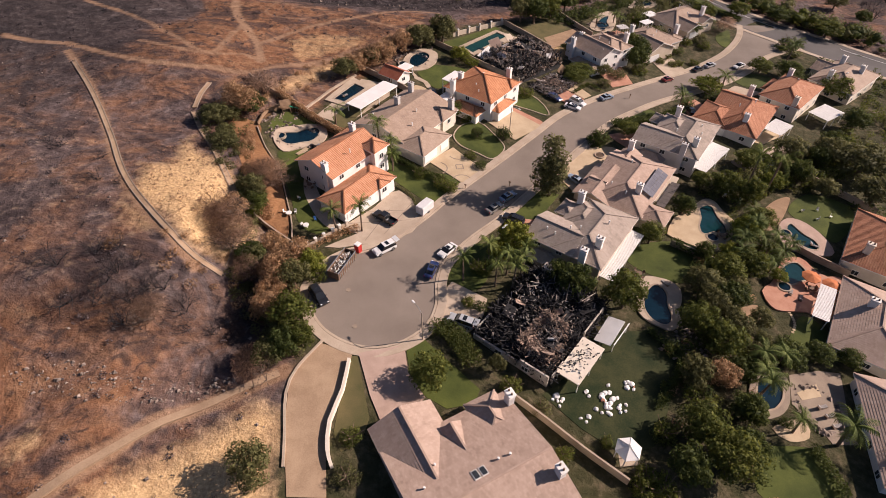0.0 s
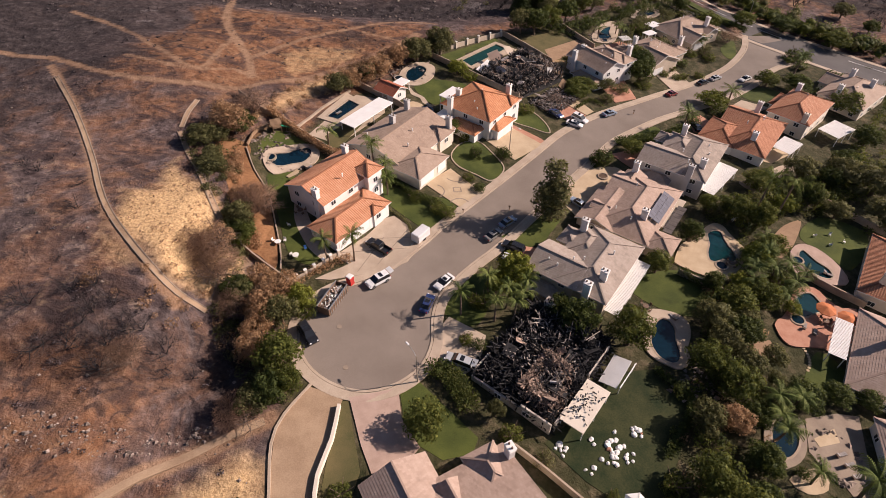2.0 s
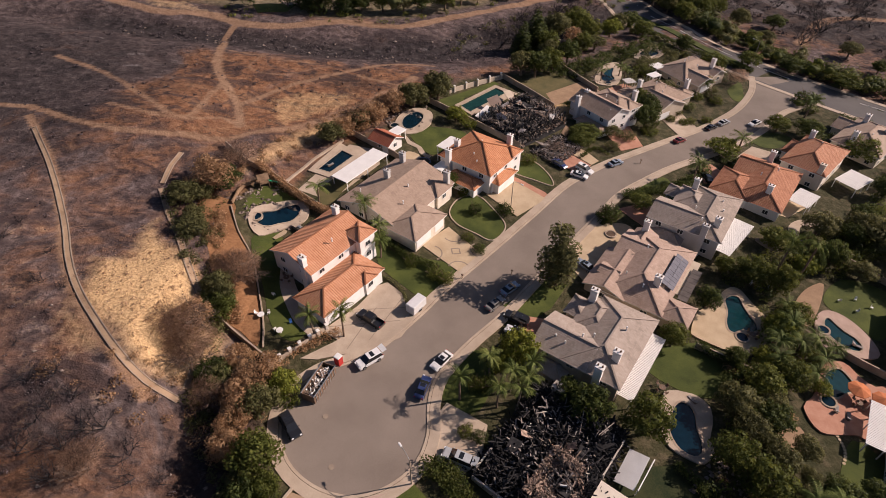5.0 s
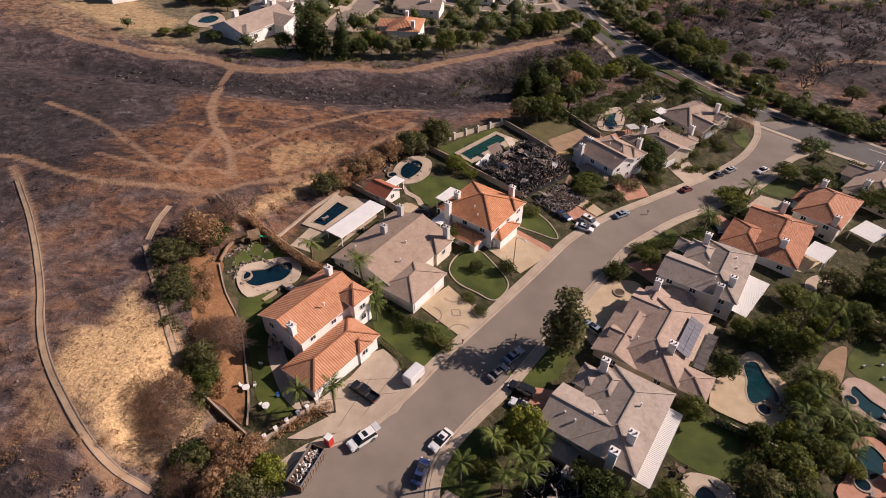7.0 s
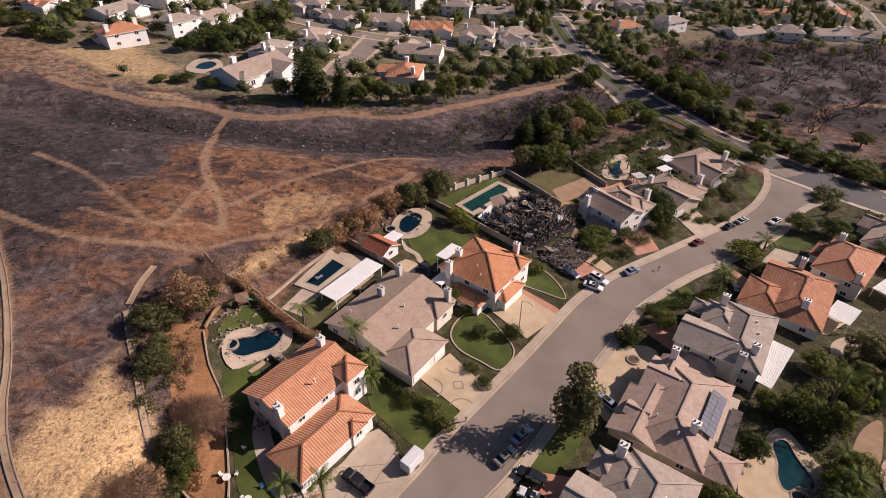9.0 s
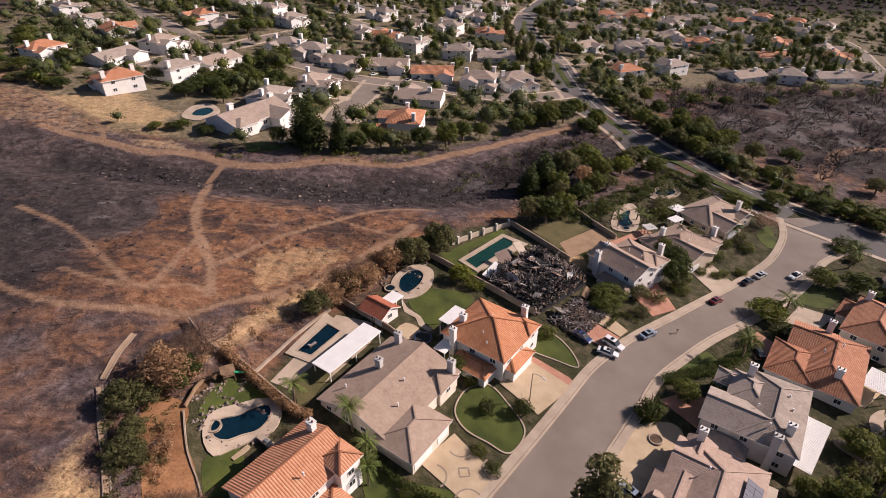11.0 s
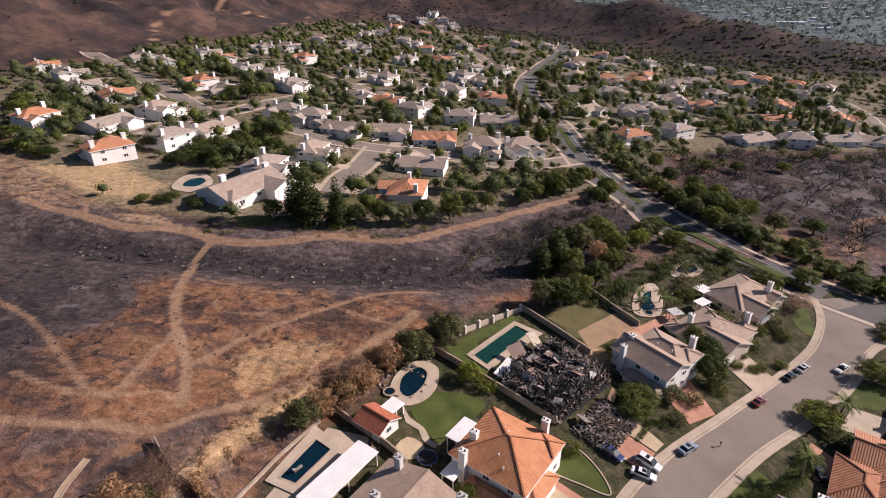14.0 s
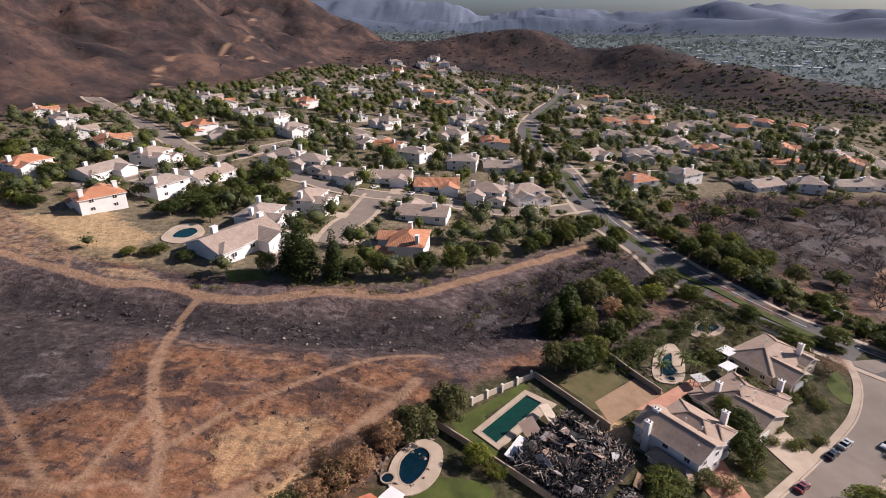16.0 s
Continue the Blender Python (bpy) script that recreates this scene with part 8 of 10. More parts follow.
for _pts, _n, _s in (([(-28, 52), (-40, 72), (-44, 84), (-48, 84), (-46, 66), (-34, 52)], 110, 69), ([(-42, 84), (-50, 100), (-57, 116), (-55, 128), (-58, 126), (-55, 104), (-46, 84)], 100, 70)):
    _p = scatter(_n * 4, _pts, _s)[:_n]
    clumps("dry_brush", _p, _rg.uniform(0.6, 2.2, len(_p)), _rg.uniform(0.5, 1.4, len(_p)), 80, 0.13, (F_SCORCH, F_OLIVE)[_s % 2], "dusty brush on the bank behind the gardens", _s, category="brush")
# brush inside the near gardens and the green gully between the two rows of lots
GULLY = [(34, 44), (46, 32), (48, 40), (49, 62), (58, 84), (66, 104), (60, 108), (54, 90), (46, 88), (42, 66), (34, 62)]
_p = scatter(190, GULLY, 71)
clumps("gully_brush", _p, _rg.uniform(1.0, 4.0, len(_p)), _rg.uniform(0.8, 1.8, len(_p)), 90, 0.17, F_OAK, "dense green brush in the gully", 71, category="brush")
_p = scatter(110, GULLY, 70)
clumps("gully_brush", _p, _rg.uniform(0.6, 2.2, len(_p)), _rg.uniform(0.7, 1.6, len(_p)), 80, 0.14, F_SCORCH, "dry brown brush in the gully", 70, category="brush")
_p = scatter(130, GULLY, 72)
clumps("gully_brush", _p, _rg.uniform(1.0, 4.5, len(_p)), _rg.uniform(0.8, 1.8, len(_p)), 90, 0.17, F_DARK, "dense dark brush in the gully", 72, category="brush")
for _s, _mat, _n in ((701, F_OAK, 70), (702, F_OLIVE, 80), (703, F_LIGHT, 30), (704, F_DARK, 40)):
    _p = scatter(_n * 3, [(52, 112), (58, 108), (64, 104), (70, 114), (80, 116), (92, 122), (100, 134), (92, 140), (82, 132), (70, 128), (62, 118)], _s)[:_n]
    clumps("garden_brush", _p, _rg.uniform(0.8, 3.4, len(_p)), _rg.uniform(0.7, 1.8, len(_p)), 80, 0.17, _mat, "mixed planting between the gardens", _s, category="brush")
_p = scatter(260, [(-72, 118), (-57, 118), (-50, 94), (-45, 84), (-50, 86), (-58, 98), (-66, 110)], 705)
clumps("dry_brush", _p, _rg.uniform(0.4, 1.6, len(_p)), _rg.uniform(0.4, 1.3, len(_p)), 50, 0.13, F_OLIVE, "dusty olive brush beside the drain", 705, category="brush")
_p = scatter(90, [(-245, 318), (-225, 286), (-196, 262), (-160, 246), (-150, 254), (-185, 284), (-205, 312), (-232, 332)], 79)
clumps("dry_brush", _p, _rg.uniform(0.8, 2.8, len(_p)), _rg.uniform(0.8, 2.4, len(_p)), 60, 0.2, F_OLIVE, "dusty olive brush on a dry bank", 79, category="brush")
for _s, _mat, _pts, _n in ((73, F_OAK, [(86, 124), (100, 122), (130, 150), (120, 170), (96, 140)], 150), (74, F_DARK, [(86, 118), (100, 112), (140, 140), (140, 110), (106, 98), (94, 106)], 110), (75, F_DARK, [(12, 206), (28, 214), (62, 246), (70, 240), (48, 222), (30, 204)], 220), (76, F_OLIVE, [(46, 200), (62, 238), (76, 240), (66, 222)], 90),
                          (77, F_DARK, [(100, 178), (118, 196), (150, 180), (140, 160)], 90), (78, F_OAK, [(120, 170), (160, 190), (210, 150), (190, 100), (140, 120)], 130)):
    _p = scatter(_n * 3, _pts, _s)[:_n]
    clumps("garden_brush", _p, _rg.uniform(1.0, 4.5, len(_p)), _rg.uniform(0.8, 1.9, len(_p)), 80, 0.18, _mat, "dense green garden planting", _s, category="brush")
# chaparral on the hills
for _s, _pts, _mat, _n in ((81, [(-230, 920), (60, 900), (200, 760), (460, 770), (900, 700), (900, 1000), (300, 1150), (-200, 1250)], F_ASHY, 700), (82, [(-320, 480), (-300, 620), (-260, 760), (-240, 900), (-420, 1100), (-700, 1000), (-700, 520)], F_ASHY, 500), (83, [(-330, 440), (-300, 480), (-285, 560), (-240, 560), (-250, 470)], F_OLIVE, 90)):
    _p = scatter(_n, _pts, _s)
    clumps("chaparral", _p, _rg.uniform(0.3, 1.2, len(_p)), _rg.uniform(0.5, 1.8, len(_p)), 14, 0.4, _mat, "dark scrub on the burnt hills", _s, category="brush")
_p = scatter(3000, [(-60, 900), (60, 892), (205, 742), (450, 748), (800, 690), (800, 760), (460, 800), (240, 815), (90, 950), (-60, 960)], 87)
clumps("chaparral", _p, _rg.uniform(1.0, 3.2, len(_p)), _rg.uniform(1.5, 4.0, len(_p)), 22, 0.7, F_FAR, "dark scrub along the edge of the far town", 87, category="brush", core=True)
_p = scatter(3600, [(60, 905), (205, 765), (450, 765), (900, 690), (900, 900), (450, 1010), (250, 1090), (60, 1110), (-200, 1200), (-240, 960)], 88)
clumps("chaparral", _p, _rg.uniform(0.6, 1.8, len(_p)), _rg.uniform(1.2, 3.6, len(_p)), 14, 0.7, F_ASHY, "burnt grey-brown chaparral on the ridges", 88, category="brush")
_p = scatter(900, [(120, 860), (205, 765), (450, 765), (900, 690), (900, 800), (450, 880), (250, 950)], 89)
clumps("chaparral", _p, _rg.uniform(1.0, 2.8, len(_p)), _rg.uniform(1.5, 4.0, len(_p)), 18, 0.8, F_FAR, "dark green chaparral on the near ridge", 89, category="brush", core=True)
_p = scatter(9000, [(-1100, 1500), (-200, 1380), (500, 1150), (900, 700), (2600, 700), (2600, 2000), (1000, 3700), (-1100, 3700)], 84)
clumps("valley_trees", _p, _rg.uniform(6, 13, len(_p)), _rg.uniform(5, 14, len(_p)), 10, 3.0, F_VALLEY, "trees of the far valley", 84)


def pebbles(name, places, sizes, mat, label, seed, category="rocks"):
    """Rough stones in one mesh."""
    rng = np.random.default_rng(seed)
    base = np.array([(1, 0, 0), (-1, 0, 0), (0, 1, 0), (0, -1, 0), (0, 0, 1), (0, 0, -1)], float)
    tri = np.array([(0, 2, 4), (2, 1, 4), (1, 3, 4), (3, 0, 4), (2, 0, 5), (1, 2, 5), (3, 1, 5), (0, 3, 5)])
    n = len(places)
    P, s = np.array(places, float), np.array(sizes, float)
    c = np.stack([P[:, 0], P[:, 1], H(P[:, 0], P[:, 1]) + s * 0.25], 1)
    v = base[None] * (0.7 + 0.6 * rng.random((n, 6, 1))) * s[:, None, None] * np.array((1, 0.8, 0.65)) + rng.normal(size=(n, 6, 3)) * 0.15 * s[:, None, None] + c[:, None]
    f = (tri[None] + 6 * np.arange(n)[:, None, None]).reshape(-1, 3)
    return tagged(raw(name, v.reshape(-1, 3), f, mat), label, category, "", "stuff")


_p = scatter(900, RAVINE_STRIP, 91)
pebbles("rocks", _p, _rg.uniform(0.15, 0.9, len(_p)) ** 1.6, M_ROCK, "pale rocks on the burnt ravine floor", 91)
_p = scatter(700, HILL_NEAR, 92)
pebbles("rocks", _p, 0.07 + 0.4 * _rg.random(len(_p)) ** 4, M_ROCK, "pale rocks on the burnt slope", 92)
_p = scatter(900, [(-69.6, 41.3), (-61.2, 44.5), (-46, 44.3), (-36.8, 47.9), (-36.2, 44.8), (-48.3, 39.9), (-63.4, 38.8)], 96)
pebbles("rocks", _p, 0.07 + 0.42 * _rg.random(len(_p)) ** 4, M_ROCK, "band of grey and pale rocks on the burnt slope", 96)
for _pts, _s in (([(-27.8, 157.6), (-25.4, 166), (-21, 171.8), (-14.5, 171.4), (-15, 173), (-23, 174.2), (-29, 166)], 93), ([(-48, 126), (-56, 120), (-52, 112), (-46, 124)], 94), ([(34, 62), (42, 58), (46, 66), (40, 70)], 95)):
    _p = scatter(120, _pts, _s)
    pebbles("boulders", _p, _rg.uniform(0.2, 0.6, len(_p)), M_ROCK, "pale landscaping boulders by the pool", _s)


def far_buildings(n, outline, seed, wide=1.0):
    """Pale boxes of houses and sheds in the far valley."""
    p = scatter(n, outline, seed)
    rng = np.random.default_rng(seed)
    cube = np.array([(x, y, z) for x in (-0.5, 0.5) for y in (-0.5, 0.5) for z in (-0.3, 1)], float)
    quad = np.array([(0, 1, 3, 2), (4, 6, 7, 5), (0, 4, 5, 1), (2, 3, 7, 6), (0, 2, 6, 4), (1, 5, 7, 3)])
    size = np.stack([wide * rng.uniform(10, 26, len(p)), rng.uniform(8, 14, len(p)), rng.uniform(3, 6, len(p))], 1)
    v = cube[None] * size[:, None] + np.stack([p[:, 0], p[:, 1], H(p[:, 0], p[:, 1])], 1)[:, None]
    f = (quad[None] + 8 * np.arange(len(p))[:, None, None]).reshape(-1, 4)
    return tagged(raw("far_buildings", v.reshape(-1, 3), f, M_STUCCO_W), "pale buildings of the far valley town", "buildings", "", "stuff")


far_buildings(520, [(-700, 1650), (-100, 1600), (600, 1350), (1500, 1000), (2300, 1300), (1300, 2600), (-100, 2900), (-700, 2700)], 85)
far_buildings(24, [(380, 1560), (560, 1500), (760, 1420), (800, 1520), (420, 1680)], 86, 2.2)

# ---- the two burnt houses ----
M_ASHWOOD = surf("ash_grey_wood", (0.10, 0.085, 0.075), (0.34, 0.29, 0.25), 1.5, 12, 0.9, 0.01, objvar=0.5)
def debris(name, parent, n, w, d, h, size, mat, label, seed, long=3.0):
    """Heaped broken pieces in one mesh, local to the ruin."""
    rng = np.random.default_rng(seed)
    cube = np.array([(x, y, z) for x in (-1, 1) for y in (-1, 1) for z in (-1, 1)], float) / 2
    quad = np.array([(0, 1, 3, 2), (4, 6, 7, 5), (0, 4, 5, 1), (2, 3, 7, 6), (0, 2, 6, 4), (1, 5, 7, 3)])
    x, y = rng.uniform(-w / 2, w / 2, n), rng.uniform(-d / 2, d / 2, n)
    heap = h * fbm(x / 4 + seed, y / 4, seed, 3) * np.clip((w / 2 - abs(x)) / 1.2, 0.5, 1) * np.clip((d / 2 - abs(y)) / 1.2, 0.5, 1)
    dims = np.stack([size * rng.uniform(0.5, long, n), size * rng.uniform(0.2, 0.6, n), size * rng.uniform(0.1, 0.4, n)], 1)
    verts = np.zeros((n, 8, 3))
    for i in range(n):
        e = Euler((rng.normal() * 0.35, rng.normal() * 0.35, rng.uniform(0, 6.28))).to_matrix()
        verts[i] = (cube * dims[i]) @ np.array(e).T + np.array((x[i], y[i], heap[i] + rng.uniform(0.0, 0.5)))
    f = (quad[None] + 8 * np.arange(n)[:, None, None]).reshape(-1, 4)
    return tagged(raw(name, verts.reshape(-1, 3), f, mat, parent), label, "", "", "stuff")


def tangle(parent, n, w, d, h, mat, label, seed, reach=2.6):
    """Thin charred battens and laths that stick out of a heap at all angles, in one mesh."""
    rng = np.random.default_rng(seed)
    x, y = rng.uniform(-w / 2, w / 2, n), rng.uniform(-d / 2, d / 2, n)
    z = h * fbm(x / 4 + seed, y / 4, seed, 3) * np.clip((w / 2 - abs(x)) / 1.2, 0.25, 1)
    verts, faces = [], []
    for i in range(n):
        v = Vector((rng.normal(), rng.normal(), abs(rng.normal()) * 0.9)).normalized() * rng.uniform(0.5, 1.0) * reach
        side = v.cross(Vector((0, 0, 1))).normalized() * 0.085
        up = side.cross(v).normalized() * 0.06
        a = Vector((x[i], y[i], z[i])) - v * 0.25
        k = len(verts)
        verts += [a - side - up, a + side - up, a + side + up, a - side + up, a + v - side - up, a + v + side - up, a + v + side + up, a + v - side + up]
        faces += [tuple(k + q for q in f) for f in ((0, 1, 5, 4), (1, 2, 6, 5), (2, 3, 7, 6), (3, 0, 4, 7), (4, 5, 6, 7))]
    return tagged(raw("batten_tangle", verts, faces, mat, parent), label, "", "", "stuff")


def ash_bed(parent, w, d, h, mat, label, seed):
    nx, ny = int(w / 0.5), int(d / 0.5)
    gx, gy = np.meshgrid(np.linspace(-w / 2, w / 2, nx), np.linspace(-d / 2, d / 2, ny))
    gz = h * fbm(gx / 4 + seed, gy / 4, seed, 3) * np.clip((w / 2 - abs(gx)) / 1.5, 0.4, 1) * np.clip((d / 2 - abs(gy)) / 1.5, 0.4, 1) - 2.2 * ((abs(gx) > w / 2 - 0.1) | (abs(gy) > d / 2 - 0.1)) + 0.1
    i = np.arange(nx * ny).reshape(ny, nx)
    f = np.stack([i[:-1, :-1], i[:-1, 1:], i[1:, 1:], i[1:, :-1]], -1).reshape(-1, 4)
    return raw("ash_bed", np.stack([gx, gy, gz], -1).reshape(-1, 3), f, mat, parent, label)


def beams(parent, n, w, d, h, mat, seed):
    """Charred rafters and studs, each a part of its own on one of a few meshes."""
    rng = np.random.default_rng(seed)
    shapes = []
    for k in range(4):
        bm = boxes((0, 0, 0, (1.6, 2.6, 3.8, 1.2)[k], 0.12, 0.08 + 0.03 * k), bevel=0.02)
        me = bpy.data.meshes.new("beam")
        bm.to_mesh(me)
        bm.free()
        me.materials.append(mat)
        shapes.append(me)
    for i in range(n):
        ob = new("beam", shapes[i % 4])
        ob.parent = parent
        x, y = rng.uniform(-w / 2 + 1, w / 2 - 1), rng.uniform(-d / 2 + 1, d / 2 - 1)
        steep = rng.random() < 0.3
        ob.matrix_basis = Matrix.LocRotScale((x, y, h * float(fbm(x / 4 + seed, y / 4, seed, 3)) + rng.uniform(0.2, 1.3)), Euler((rng.normal() * 0.2, rng.uniform(0.5, 1.4) if steep else rng.normal() * 0.25, rng.choice([0, 1.57]) + rng.normal() * 0.35)), None)


def slabs(parent, n, w, d, h, mat, label, seed):
    """Large fallen planes of wall and roof."""
    rng = np.random.default_rng(seed)
    for i in range(n):
        bm = bmesh.new()
        x, y = rng.uniform(-w / 2 + 1.5, w / 2 - 1.5), rng.uniform(-d / 2 + 1.5, d / 2 - 1.5)
        box(bm, 0, 0, 0, rng.uniform(1.2, 3.6), rng.uniform(0.8, 2.2), 0.12, 0, pose(x, y, h * float(fbm(x / 4 + seed, y / 4, seed, 3)) + rng.uniform(0.5, 1.5), rng.uniform(-45, 45), rng.uniform(-40, 40), rng.uniform(0, 180)))
        part("fallen_slab", bm, mat, parent, label)


def studs(parent, n, w, d, mat, seed):
    """Charred wall studs that still stand, mostly along the old walls."""
    rng = np.random.default_rng(seed)
    me = bpy.data.meshes.new("stud")
    bm = boxes((0, 0, 1.5, 0.13, 0.13, 3.0))
    bm.to_mesh(me)
    bm.free()
    me.materials.append(mat)
    for i in range(n):
        ob = new("stud", me)
        ob.parent = parent
        k = i % 5
        x = rng.uniform(-w / 2, w / 2) if k < 2 else (-w / 2, w / 2, w * 0.12)[k - 2]
        y = (d / 2, -d * 0.08)[k] if k < 2 else rng.uniform(-d / 2, d / 2)
        ob.matrix_basis = Matrix.LocRotScale((x, y, 0.2), Euler((rng.normal() * 0.12, rng.normal() * 0.12, rng.uniform(0, 3))), (1, 1, rng.uniform(0.5, 1.5)))


ruin = thing("burnt_house", "collapsed burnt house of charred black timber and ash", "ruin", 12.8, 65.2, -34)
ash_bed(ruin, 16.2, 20.4, 4.0, M_CHAR, "black ash and char", 3)
debris("rubble", ruin, 3200, 16.8, 21.2, 4.4, 0.46, M_CHAR, "charred black timber pieces", 3, 4.0)
debris("rubble", ruin, 1300, 8.5, 11, 6.0, 0.4, M_DEBRIS, "mixed brown building debris", 3, 2.4).location = (3.2, -4.2, 0)
debris("rubble", ruin, 420, 13.0, 18, 5.4, 0.36, M_ASHY, "grey ashy fragments", 3, 2.0)
beams(ruin, 130, 16.0, 20, 4.8, M_CHAR, 3)
slabs(ruin, 16, 16, 20, 3.2, M_CHAR, "charred fallen wall plane", 3)
slabs(ruin, 9, 14, 18, 3.2, M_DEBRIS, "brown fallen ceiling plane", 23)
tangle(ruin, 900, 16.6, 21.0, 4.6, M_CHAR, "tangle of charred battens", 203, 2.8)
tangle(ruin, 260, 15.4, 20.0, 5.0, M_ASHWOOD, "ash-grey battens among black timber", 204, 2.4)
tangle(ruin, 220, 9.0, 11.0, 6.2, M_DEBRIS, "brown laths on the heap", 205, 1.8).location = (3.2, -4.2, 0)
studs(ruin, 46, 15.6, 19.8, M_CHAR, 4)
studs(ruin, 8, 15.0, 19.0, M_ASHWOOD, 14)
beams(ruin, 40, 14, 18, 5.2, M_ASHWOOD, 13)
part("wall", boxes((-2.6, -10.7, 0.5, 9.6, 0.3, 3.2), (5.0, -10.7, 0.9, 5.6, 0.3, 4.0)), M_BURNT_WALL, ruin, "smoke-stained cream side wall")
part("wall", boxes((-7.6, -7.6, 0.9, 0.3, 4.6, 3.0)), M_BURNT_WALL, ruin, "smoke-stained front wall stub")
part("wall", boxes((8.0, -8.0, 0.9, 0.3, 3.6, 3.0)), M_BURNT_WALL, ruin, "smoke-stained rear wall stub")
part("wall", boxes((8.0, 4.6, 2.9, 0.22, 7.0, 0.3), (8.0, 8.1, 1.2, 0.26, 0.3, 3.6), (8.0, 1.2, 1.2, 0.26, 0.3, 3.6)), M_BURNT_WALL, ruin, "pale remains of a wall frame")
part("wall", boxes((3, 10.3, 0.8, 7.0, 0.3, 2.2)), M_CHAR, ruin, "blackened wall stub")
_bm = bmesh.new()
box(_bm, 4.2, -3.4, 3.2, 1.0, 0.16, 2.6, 30, pose(0, 0, 0, 12, 0, 0))
part("wall_panel", _bm, M_TRIM, ruin, "leaning white wall panel")
window(ruin, 3.4, -10.87, 1.4, 1.3, 1.1, 270)
window(ruin, -2.0, -10.87, 1.4, 1.3, 1.1, 270)
chimney(ruin, -4.4, 9.4, -0.5, 4.6, M_BURNT_WALL, 1.9, 1.4)
_pr = thing("patio_cover", "pale patio roof with fallen debris and bent frame", "patio cover", 19.0, 56.2, -34)
part("roof", boxes((0, 0, 2.7, 4.2, 9.2, 0.18), (2.0, 0, 2.55, 0.12, 9.4, 0.3)), M_STUCCO, _pr)
for _x, _y in ((-1.9, -4.3), (1.9, -4.3), (1.9, 0), (1.9, 4.3), (-1.9, 4.3)):
    part("post", boxes((_x, _y, 1.0, 0.14, 0.14, 3.6)), M_TRIM, _pr)
debris("fallen_debris", _pr, 60, 3.4, 7.0, 0.1, 0.35, M_CHAR, "charred scraps on the roof", 8, 1.6).location.z = 2.75
_pr = thing("patio_cover", "collapsed white patio roof sagging at one side", "patio cover", 25.6, 64.0, -34)
_bm = bmesh.new()
box(_bm, 0, 0, 1.9, 3.2, 6.0, 0.14, 0, pose(0, 0, 0, 8, -14, 0))
part("roof", _bm, M_TRIM, _pr)
part("gutter", boxes((1.7, 0, 2.3, 0.16, 6.2, 0.2)), M_TRIM, _pr)
for _y in (-2.8, 2.8):
    part("post", boxes((1.6, _y, 0.6, 0.14, 0.14, 3.2)), M_TRIM, _pr)

ruin = thing("burnt_house", "burnt-out house reduced to a heap of grey-black rubble", "ruin", 10.8, 169.2, -42)
ash_bed(ruin, 18.5, 21.0, 4.2, M_CHAR, "black ash and char", 5)
debris("rubble", ruin, 3600, 17.5, 20, 4.6, 0.45, M_CHAR, "charred black timber pieces", 5, 3.5)
debris("rubble", ruin, 1700, 17.8, 20.4, 5.0, 0.5, M_DEBRIS, "mixed brown building debris", 5, 2.2)
debris("rubble", ruin, 900, 17.4, 20, 5.0, 0.5, M_ASHY, "grey ashy fragments", 5, 2.0)
beams(ruin, 110, 17, 19.5, 4.4, M_CHAR, 5)
beams(ruin, 34, 17, 19.5, 4.8, M_ASHWOOD, 5)
slabs(ruin, 18, 17, 20, 4.4, M_CHAR, "charred fallen wall plane", 5)
slabs(ruin, 12, 17, 20, 4.6, M_DEBRIS, "brown fallen wall plane", 33)
slabs(ruin, 7, 16, 19, 4.8, M_ASHY, "ash-grey fallen wall plane", 43)
tangle(ruin, 900, 17.6, 20.6, 4.8, M_CHAR, "tangle of charred battens", 206, 2.8)
tangle(ruin, 420, 17.6, 20.6, 5.0, M_ASHWOOD, "ash-grey battens among black timber", 207, 2.4)
tangle(ruin, 260, 17.0, 20.0, 5.2, M_DEBRIS, "brown laths on the heap", 208, 1.8)
studs(ruin, 50, 17, 20, M_CHAR, 6)
studs(ruin, 12, 16, 19, M_ASHWOOD, 16)
beams(ruin, 12, 16, 18, 5.0, M_TRIM, 25)
for _x, _y, _z, _w, _d, _rx, _ry, _rz in ((-7.2, 6.2, 1.8, 3.4, 2.6, 35, 10, 20), (6.2, 1.4, 3.0, 1.8, 1.6, 20, -25, 40), (-8.2, -5.2, 1.2, 4.2, 2.2, 12, 8, 5), (-1.5, 9.2, 1.6, 4.6, 1.2, 50, 0, 8), (3.4, -6.0, 2.6, 1.6, 1.2, -25, 15, 70)):
    _bm = bmesh.new()
    box(_bm, 0, 0, 0, _w, _d, 0.1, 0, pose(_x, _y, _z, _rx, _ry, _rz))
    part("wall_panel", _bm, M_BURNT_WALL, ruin, "fallen pale wall panel")
